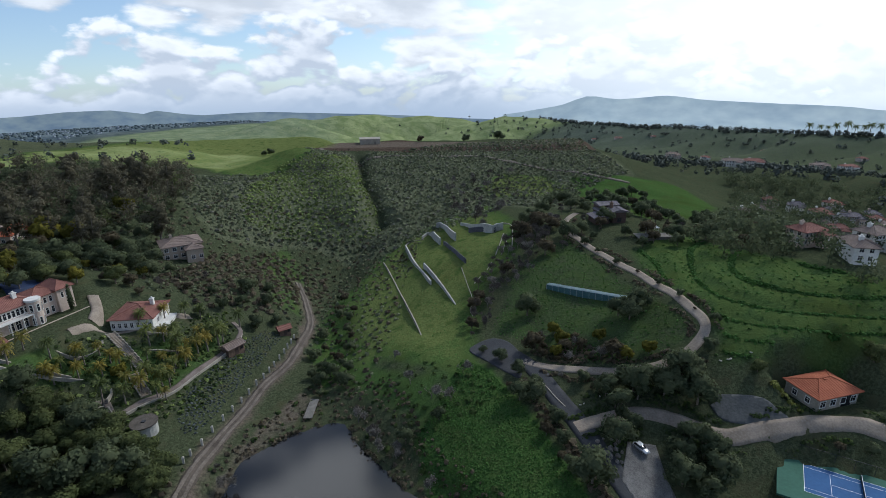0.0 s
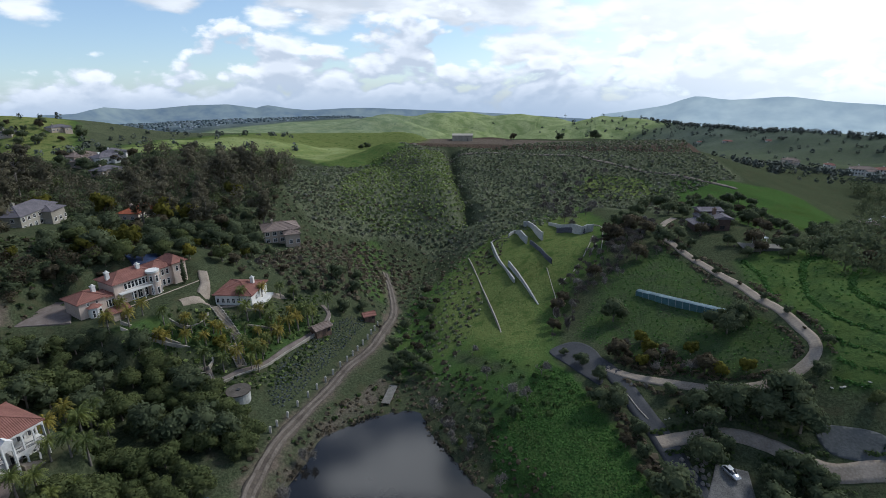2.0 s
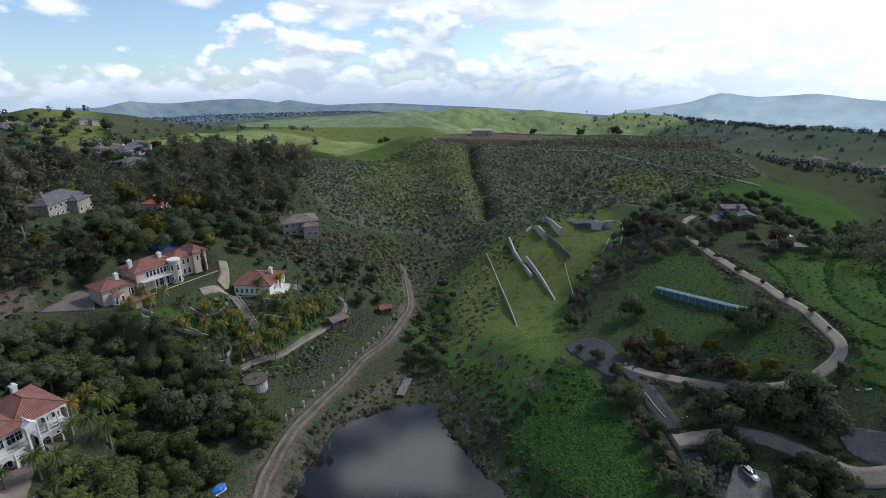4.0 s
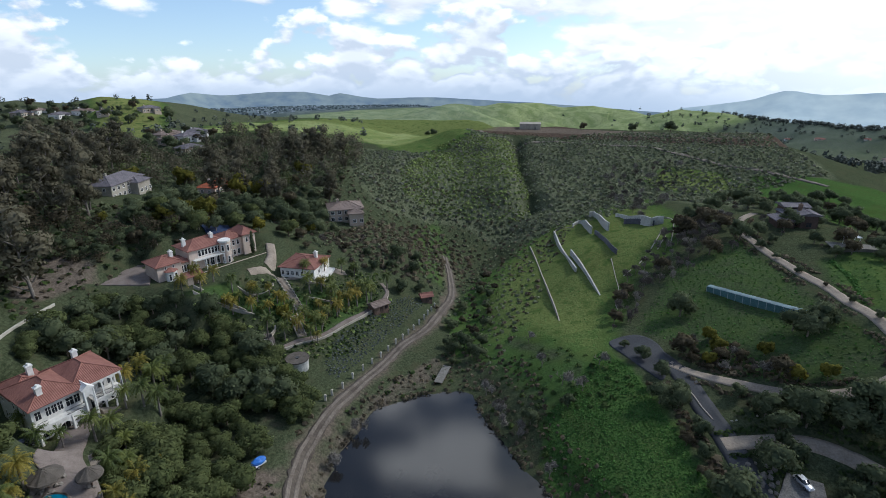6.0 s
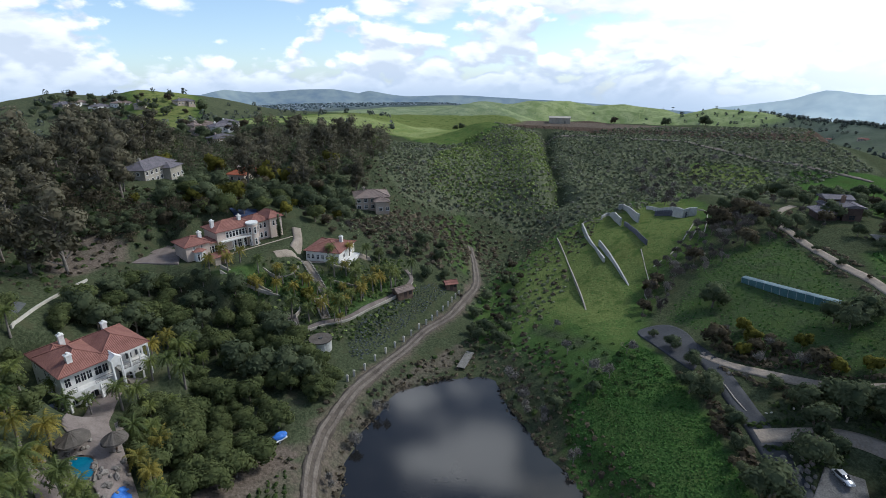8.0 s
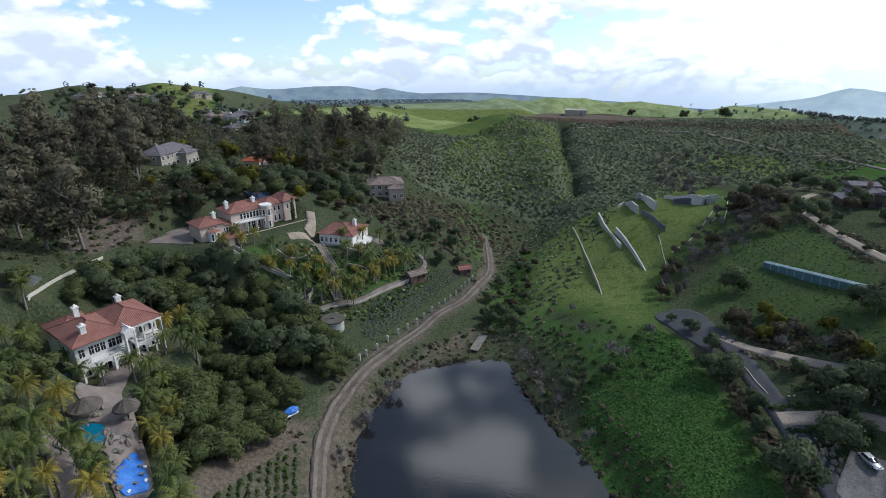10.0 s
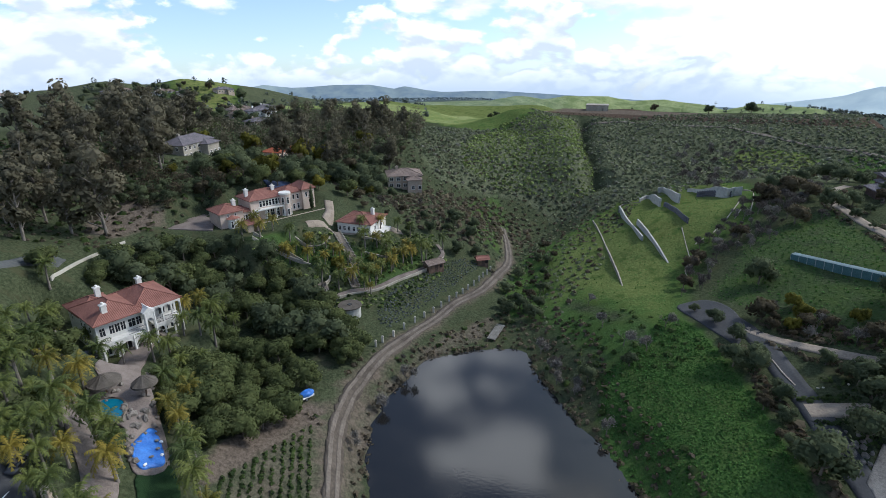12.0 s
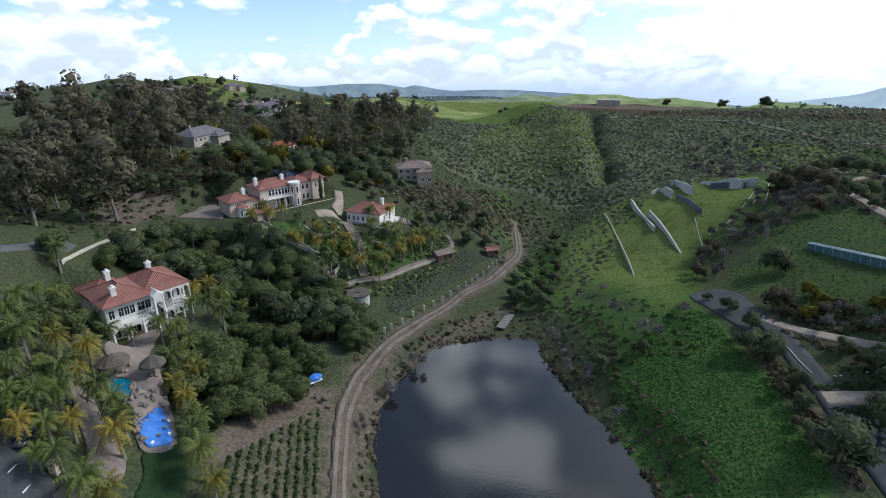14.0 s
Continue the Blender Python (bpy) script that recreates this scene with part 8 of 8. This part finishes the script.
for x, y, k in ((-104.2, 121.2, CYPRESSES), (-2, 413, OAKS), (-37, 412, RUSSETS), (-72, 404, RUSSETS), (23, 410, OAKS), (-162, 428, OAKS), (-168, 430, OAKS), (-156, 430, RUSSETS)):
    plant(k, np.array([[x, y]]), RNG, "single trees", 0.95, 1.3)
for u in (0.0, 0.10, 0.17, 0.24, 0.34, 0.40, 0.47, 0.52, 0.60):
    q = Vector(RIDGE_EAST[9][:2]).lerp(Vector(RIDGE_EAST[10][:2]), 0.2 + u * 1.3)
    plant(PALMS, np.array([q[:]]), RNG, "tall palms on the far ridge", 3.2, 4.2)
for x, y in ((-85.8, 43.6), (-85.2, 46.8), (-82.6, 50.5)):
    plant(PALMS, np.array([[x, y]]), RNG, "palms before the white villa", 0.85, 0.95)
for x, y in ((7.5, 113.5), (11.5, 108), (3.5, 117.5), (15, 103)):
    plant(OAKS, np.array([[x, y]]), RNG, "small trees at the turning circle", 0.35, 0.5)
for x, y in ((16, 133), (40, 121), (38, 124), (43, 124)):
    plant(OAKS, np.array([[x, y]]), RNG, "round dark trees in the field", 0.75, 0.95)


def brush(name, outline, gap, mat, label, category="brush", tries=9000, size=(0.4, 0.9), sprays=8, margin=0.0, flat=0.75, leaf=0.6, but=()):
    p = area_points(outline, gap, RNG, tries)
    p = p[free(p, margin)]
    for area in but:
        p = p[inside(p[:, 0], p[:, 1], area) + 6 * waves(p[:, 0], p[:, 1], 14, 2) < 0]
    clumps(name, p, RNG, mat, label, category, size, sprays, flat, leaf)


brush("sage_scrub", SAGE, 2.15, SAGE_MAT, "grey-green sage scrub on the hillside", tries=50000, size=(0.75, 1.45), sprays=11, flat=0.9, leaf=0.5, but=(SPUR, SADDLE))
brush("grey_sage_scrub", SAGE, 4.4, GREY_SAGE, "pale grey sage bushes on the hillside", tries=14000, size=(0.8, 1.5), sprays=11, flat=0.9, leaf=0.5, but=(SADDLE,))
brush("spur_scrub", SPUR, 2.0, SPUR_MAT, "bright green scrub on the sunny spur", tries=16000, size=(0.75, 1.4), sprays=11, flat=0.9, leaf=0.5)
RIM = [(-112, 370), (-54, 374), (8, 368), (68, 350), (68, 360), (8, 377), (-54, 383), (-108, 378)]
brush("rim_scrub", RIM, 2.2, DRY, "dark brown scrub on the plateau's cut edge", tries=4000, size=(0.4, 0.8), sprays=9)
VALLEY = [(-130, 150), (-100, 140), (-60, 150), (-40, 120), (-25, 108), (-22, 150), (-20, 215), (-60, 260), (-120, 250), (-150, 200)]
brush("valley_scrub", VALLEY, 2.0, SAGE_MAT, "mixed green scrub of the valley", tries=9000, size=(0.4, 1.0))
brush("valley_dry_scrub", VALLEY, 3.4, DRY, "dry brown scrub of the valley", tries=3500, size=(0.5, 1.1))
WEST_SLOPE = [(-215, 60), (-140, 50), (-115, 72), (-125, 90), (-130, 140), (-170, 165), (-230, 150)]
brush("west_slope_scrub", WEST_SLOPE, 2.2, DRY, "dry scrub of the west slope", tries=7000, size=(0.4, 1.0))
brush("west_slope_green", WEST_SLOPE, 2.8, BRUSH, "green scrub of the west slope", tries=5000, size=(0.5, 1.2))
PONDSIDE = [(-58, 62), (-40, 40), (-33, 38), (-44, 75), (-42, 98), (-30, 104), (-22, 96), (-5, 74), (4, 66), (10, 72), (-8, 92), (-18, 112), (-40, 118), (-56, 88)]
brush("bank_scrub", PONDSIDE, 1.3, DRY, "brown brush on the pond's banks", tries=4000, size=(0.35, 0.8))
brush("bank_green", PONDSIDE, 4.0, BRUSH, "green brush on the pond's banks", tries=3000, size=(0.35, 0.9))
brush("lavender_bed", LAVENDER, 0.75, LAVENDER_MAT, "grey lavender planted on the bank", "flower bed", 4000, (0.28, 0.45), 7)
brush("loop_field_weeds", LOOP_FIELD, 1.1, TUFT, "leafy weeds in the field", tries=9000, size=(0.18, 0.42), sprays=6)
brush("terrace_weeds", TERRACES, 1.6, TUFT, "low bushes on the farm terraces", tries=9000, size=(0.2, 0.5), sprays=6)
def terrace_rows():
    """Young bushes planted along the edges of the farm terraces."""
    a = np.array(TERRACES)
    p = RNG.uniform(a.min(0), a.max(0), (60000, 2))
    p = p[inside(p[:, 0], p[:, 1], TERRACES) > 1]
    step = (hills(p[:, 0], p[:, 1]) / 2.1) % 1.0
    p = p[(step > 0.30) & (step < 0.42)][:2600]
    clumps("terrace_rows", p, RNG, TUFT, "rows of low bushes along the farm terraces", "bushes", (0.25, 0.6), 7, 0.8, 0.6)


terrace_rows()
brush("meadow_grass", MEADOW, 0.42, TUFT, "lush leafy grass of the meadow", "grass", 40000, (0.14, 0.30), 5, 0.3, 0.6, 0.8)
brush("knoll_grass", KNOLL, 1.3, TUFT, "grass tufts on the knoll", "grass", 7000, (0.1, 0.26), 5, 0.3, 0.6, 0.7)
GARDEN = [(-106, 92), (-78, 84), (-62, 100), (-62, 130), (-74, 142), (-92, 118), (-100, 112)]
brush("garden_plants", GARDEN, 1.2, BRUSH, "low planting between the garden walks", "planting", 5000, (0.3, 0.8), 8)
brush("garden_bushes", GARDEN, 2.0, SPUR_MAT, "pale green bushes between the garden walks", "planting", 2500, (0.35, 0.8), 9)
brush("loop_thicket", WOOD_LOOP, 1.5, DRY, "brown thicket inside the lane's loop", "thicket", 1500, (0.7, 1.5), 14, 0.0, 0.9, 0.36)
brush("drive_thicket", WOOD_BELOW_LANE, 1.8, BRUSH, "dark green thicket below the lane", "thicket", 1500, (0.6, 1.3), 14, 0.0, 0.8, 0.36)
brush("court_hedge", WOOD_PARKING, 1.3, BRUSH, "dark hedge round the parking court", "hedge", 1500, (0.6, 1.2), 14, 0.0, 0.9, 0.36)


def shore_reeds():
    """Dark broken reeds and floating mats along the pond's edge."""
    ring = curve_points(POND + POND[:1], 0.6)
    p = np.repeat(ring[:, :2], 3, 0) + RNG.normal(0, 0.55, (len(ring) * 3, 2))
    p = p[np.sin(p[:, 0] * 0.7) + np.sin(p[:, 1] * 0.9 + 1) > -0.6]
    clumps("shore_reeds", p, RNG, DRY, "dark brown reeds along the pond's shore", "reeds", (0.3, 0.8), 8, 0.7, 0.4)


shore_reeds()
HEDGE_ROAD = [(22.5, 74), (17, 90), (10.5, 106), (4, 112), (1.5, 118), (4, 117), (12, 108), (19, 90), (25.5, 74)]
brush("road_hedge", HEDGE_ROAD, 0.9, DRY, "russet hedge along the road", "hedge", 2500, (0.5, 1.0), 9)


def line_hedge(name, line, gap, mats, size, label):
    """A broken low hedge along both sides of a lane."""
    c = curve_points(line, 0.7)
    t = np.gradient(c, axis=0)
    t /= np.linalg.norm(t, axis=1)[:, None]
    n_ = np.stack([-t[:, 1], t[:, 0]], -1)
    for k, (side, mat) in enumerate(zip((-1, 1), mats)):
        p = c + n_ * side * (gap + np.abs(RNG.normal(0, 0.7, (len(c), 1))))
        p = p[np.sin(np.arange(len(c)) * 0.23 + k) > -0.55]
        clumps(name, p, RNG, mat, label, "hedge", size, 12, 0.9, 0.4)


line_hedge("lane_hedge", LANE[1:20], 2.2, (DRY, DRY), (0.4, 1.0), "brown and olive hedge along the lane")
line_hedge("drive_hedge", DRIVE_A, 2.2, (BRUSH, BRUSH), (0.4, 0.9), "dark clipped hedge along the driveway")
brush("orange_house_hedge", [(62, 96), (66, 90), (76, 87), (74, 90), (68, 92), (65, 99)], 0.8, material("olive_hedge", (0.05, 0.06, 0.01), (0.13, 0.14, 0.03), 0.9, 0.4, 0, 6.0), "olive-green hedge mounds before the house", "hedge", 900, (0.5, 0.9), 12)


def far_woods():
    """Distant woods nobody could count: rounded leafy heads along ridges and valleys."""
    rng = np.random.default_rng(77)
    pts = []
    for line, n, s in ((RIDGE_EAST[3:], 420, 9), (RIDGE_EAST, 300, 90), (RIDGE_WEST, 40, 60)):
        c = curve_points(line, 6)
        k = rng.integers(0, len(c), n)
        pts.append(c[k, :2] * (1 - rng.uniform(0, 0.01 if s < 10 else 0.12, (n, 1))) + rng.normal(0, s, (n, 2)))
    for az0, az1, d0, d1, n in ((14, 36, 430, 640, 260), (-62, -28, 420, 640, 90), (-48, -22, 700, 1000, 130), (36, 60, 330, 640, 200), (16, 50, 700, 1100, 260)):
        a, d = np.radians(rng.uniform(az0, az1, n)), rng.uniform(d0, d1, n)
        pts.append(np.stack([np.sin(a) * d, np.cos(a) * d], -1))
    p = np.concatenate(pts)
    z = land(p[:, 0], p[:, 1])
    n, k = len(p), 32
    s = rng.uniform(1.6, 3.6, n) * (1 + 0.6 * smooth(np.hypot(p[:, 0], p[:, 1]), 800, 1400))
    d = rng.normal(0, 1, (n, k, 3))
    d /= np.linalg.norm(d, axis=-1, keepdims=True)
    d *= rng.uniform(0.75, 1.1, (n, k, 1))
    c = np.stack([p[:, 0], p[:, 1], z + s * 0.7], -1)[:, None] + d * (s[:, None, None] * (0.8, 0.8, 0.9))
    v, f = leaves(rng, c.reshape(-1, 3), d.reshape(-1, 3), 1.0, 0.8, 0.3)
    v = (v.reshape(-1, 4, 3) - c.reshape(-1, 1, 3)) * (np.repeat(s, k)[:, None, None] * 0.30) + c.reshape(-1, 1, 3)
    tagged(new("far_woods", soft_normals(mesh_of("far_woods", v.reshape(-1, 3), f, FAR_LEAF), np.repeat(d.reshape(-1, 3), 4, 0))), "dark distant woods on the ridges", "woods", kind="stuff")


far_woods()


def wood(name, outline, gap, mat, label, size=(3.5, 6.5), tall=1.5, tries=1500, sprays=180):
    """A wood too thick to count: stems with crowns of several leafy lobes, in one mesh."""
    p = area_points(outline, gap, RNG, tries)
    p = p[free(p, 0.5)]
    n, lobes = len(p), 6
    z = land(p[:, 0], p[:, 1])
    s = RNG.uniform(*size, n)
    h = s * tall * RNG.uniform(0.75, 1.25, n)
    a = RNG.uniform(0, 6.3, (n, lobes))
    r = s[:, None] * RNG.uniform(0.05, 0.55, (n, lobes))
    mid_ = np.stack([p[:, :1] + np.cos(a) * r, p[:, 1:] + np.sin(a) * r, (z + h * 0.3)[:, None] + h[:, None] * RNG.uniform(0.0, 0.6, (n, lobes))], -1)
    k = sprays // lobes
    d = RNG.normal(0, 1, (n, lobes, k, 3))
    d /= np.linalg.norm(d, axis=-1, keepdims=True)
    c = mid_[:, :, None] + d * (s[:, None, None, None] * RNG.uniform(0.22, 0.48, (n, lobes, k, 1)))
    v, f = leaves(RNG, c.reshape(-1, 3), d.reshape(-1, 3), 1.0, 0.6, 0.35)
    big = np.repeat(s, lobes * k)[:, None, None] * 0.082
    v = ((v.reshape(-1, 4, 3) - c.reshape(-1, 1, 3)) * big + c.reshape(-1, 1, 3)).reshape(-1, 3)
    ring = np.array([(1, 0), (0, 1), (-1, 0), (0, -1)]) * 0.5
    foot, top = np.empty((n, 4, 3)), np.empty((n, 4, 3))
    foot[..., :2], foot[..., 2] = p[:, None] + ring * (s * 0.07)[:, None, None], (z - 0.4)[:, None]
    top[..., :2], top[..., 2] = p[:, None] + ring * (s * 0.02)[:, None, None], (z + h * 0.7)[:, None]
    sv = np.concatenate([foot, top], 1).reshape(-1, 3)
    sf = (np.array([(0, 1, 5, 4), (1, 2, 6, 5), (2, 3, 7, 6), (3, 0, 4, 7)])[None] + 8 * np.arange(n)[:, None, None]).reshape(-1, 4)
    me = soft_normals(mesh_of(name, np.concatenate([v, sv]), np.concatenate([f, sf + len(v)]), mat), np.repeat(d.reshape(-1, 3) + (0, 0, 0.2), 4, 0))
    tagged(new(name, me), label, "woods", kind="stuff")


wood("west_ridge_wood", WOOD_WEST_FAR, 8.5, LEAF_GUM, "olive-brown eucalyptus wood on the west ridge", (4.0, 7.0), 1.5, 3000)
wood("west_ridge_oaks", WOOD_WEST_FAR, 11.0, LEAF_DARK, "dark oaks on the west ridge", (4.0, 7.0), 1.1, 2000)
wood("west_ridge_golden", WOOD_WEST_FAR, 22.0, LEAF_MID, "bright green trees on the west ridge", (4.0, 6.5), 1.1, 400)
wood("east_valley_wood", WOOD_EAST_VALLEY, 6.5, LEAF_DARK, "dark trees among the east valley houses", (3.5, 7.0), 1.1, 2500)
wood("hilltop_wood", WOOD_RIGHT_DARK, 6.5, LEAF_DARK, "dark trees above the east valley", (4.0, 7.5), 1.1, 900)
wood("west_slope_wood", WOOD_SLOPE_WEST, 4.5, LEAF_RUST, "russet trees of the west slope", (2.4, 4.5), 1.1, 900)
THICKET_WEST = [(-230, 150), (-150, 100), (-128, 100), (-126, 125), (-120, 165), (-125, 200), (-170, 240), (-240, 240)]
brush("west_thicket", THICKET_WEST, 3.0, LEAF_DARK, "dark tangled thicket between the houses", "thicket", 6000, (1.0, 2.2), 14, 0.0, 0.8, 0.5)
CREEK_THICKET = [(-100, 150), (-80, 140), (-62, 150), (-58, 190), (-62, 215), (-85, 215), (-100, 190)]
brush("creek_thicket", CREEK_THICKET, 2.6, DRY, "brown tangled thicket along the creek", "thicket", 2500, (0.9, 1.7), 14, 0.0, 0.8, 0.5)
EAST_BANK = [(-22, 104), (-12, 92), (2, 96), (6, 104), (0, 112), (-12, 116), (-24, 114)]
brush("bank_thicket", EAST_BANK, 2.3, BRUSH, "dark green thicket on the grassy bank", "thicket", 2500, (0.5, 1.1), 14, 0.0, 0.8, 0.36)


def far_town():
    """The distant town: small pale houses and roofs in rows, too many to count, with dark tree dots between."""
    rng = np.random.default_rng(78)
    n = 4200
    a, d = np.radians(rng.uniform(-46, -4, n)), rng.uniform(1250, 2700, n)
    x, y = np.sin(a) * d, np.cos(a) * d
    ok = to_line(x, y, RIDGE_GREEN)[0] > 520
    x, y = x[ok], y[ok]
    n = len(x)
    z = land(x, y)
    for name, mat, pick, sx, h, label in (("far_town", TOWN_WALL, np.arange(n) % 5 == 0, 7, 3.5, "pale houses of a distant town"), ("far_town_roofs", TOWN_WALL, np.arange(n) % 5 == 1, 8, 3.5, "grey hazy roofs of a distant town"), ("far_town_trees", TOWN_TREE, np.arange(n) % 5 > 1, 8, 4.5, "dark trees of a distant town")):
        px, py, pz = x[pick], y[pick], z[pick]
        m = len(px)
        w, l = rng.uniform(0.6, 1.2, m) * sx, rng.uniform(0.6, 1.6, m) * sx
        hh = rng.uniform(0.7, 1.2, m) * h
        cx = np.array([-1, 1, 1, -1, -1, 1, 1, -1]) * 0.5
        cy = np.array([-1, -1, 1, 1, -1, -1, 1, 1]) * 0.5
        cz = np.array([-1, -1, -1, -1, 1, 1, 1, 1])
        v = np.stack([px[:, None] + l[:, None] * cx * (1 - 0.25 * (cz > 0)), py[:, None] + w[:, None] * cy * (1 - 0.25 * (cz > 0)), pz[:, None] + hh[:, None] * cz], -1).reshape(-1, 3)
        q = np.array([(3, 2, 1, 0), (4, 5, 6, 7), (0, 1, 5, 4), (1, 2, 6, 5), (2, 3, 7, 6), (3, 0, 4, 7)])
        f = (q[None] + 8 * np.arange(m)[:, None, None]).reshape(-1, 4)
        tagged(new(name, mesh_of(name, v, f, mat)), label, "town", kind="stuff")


far_town()
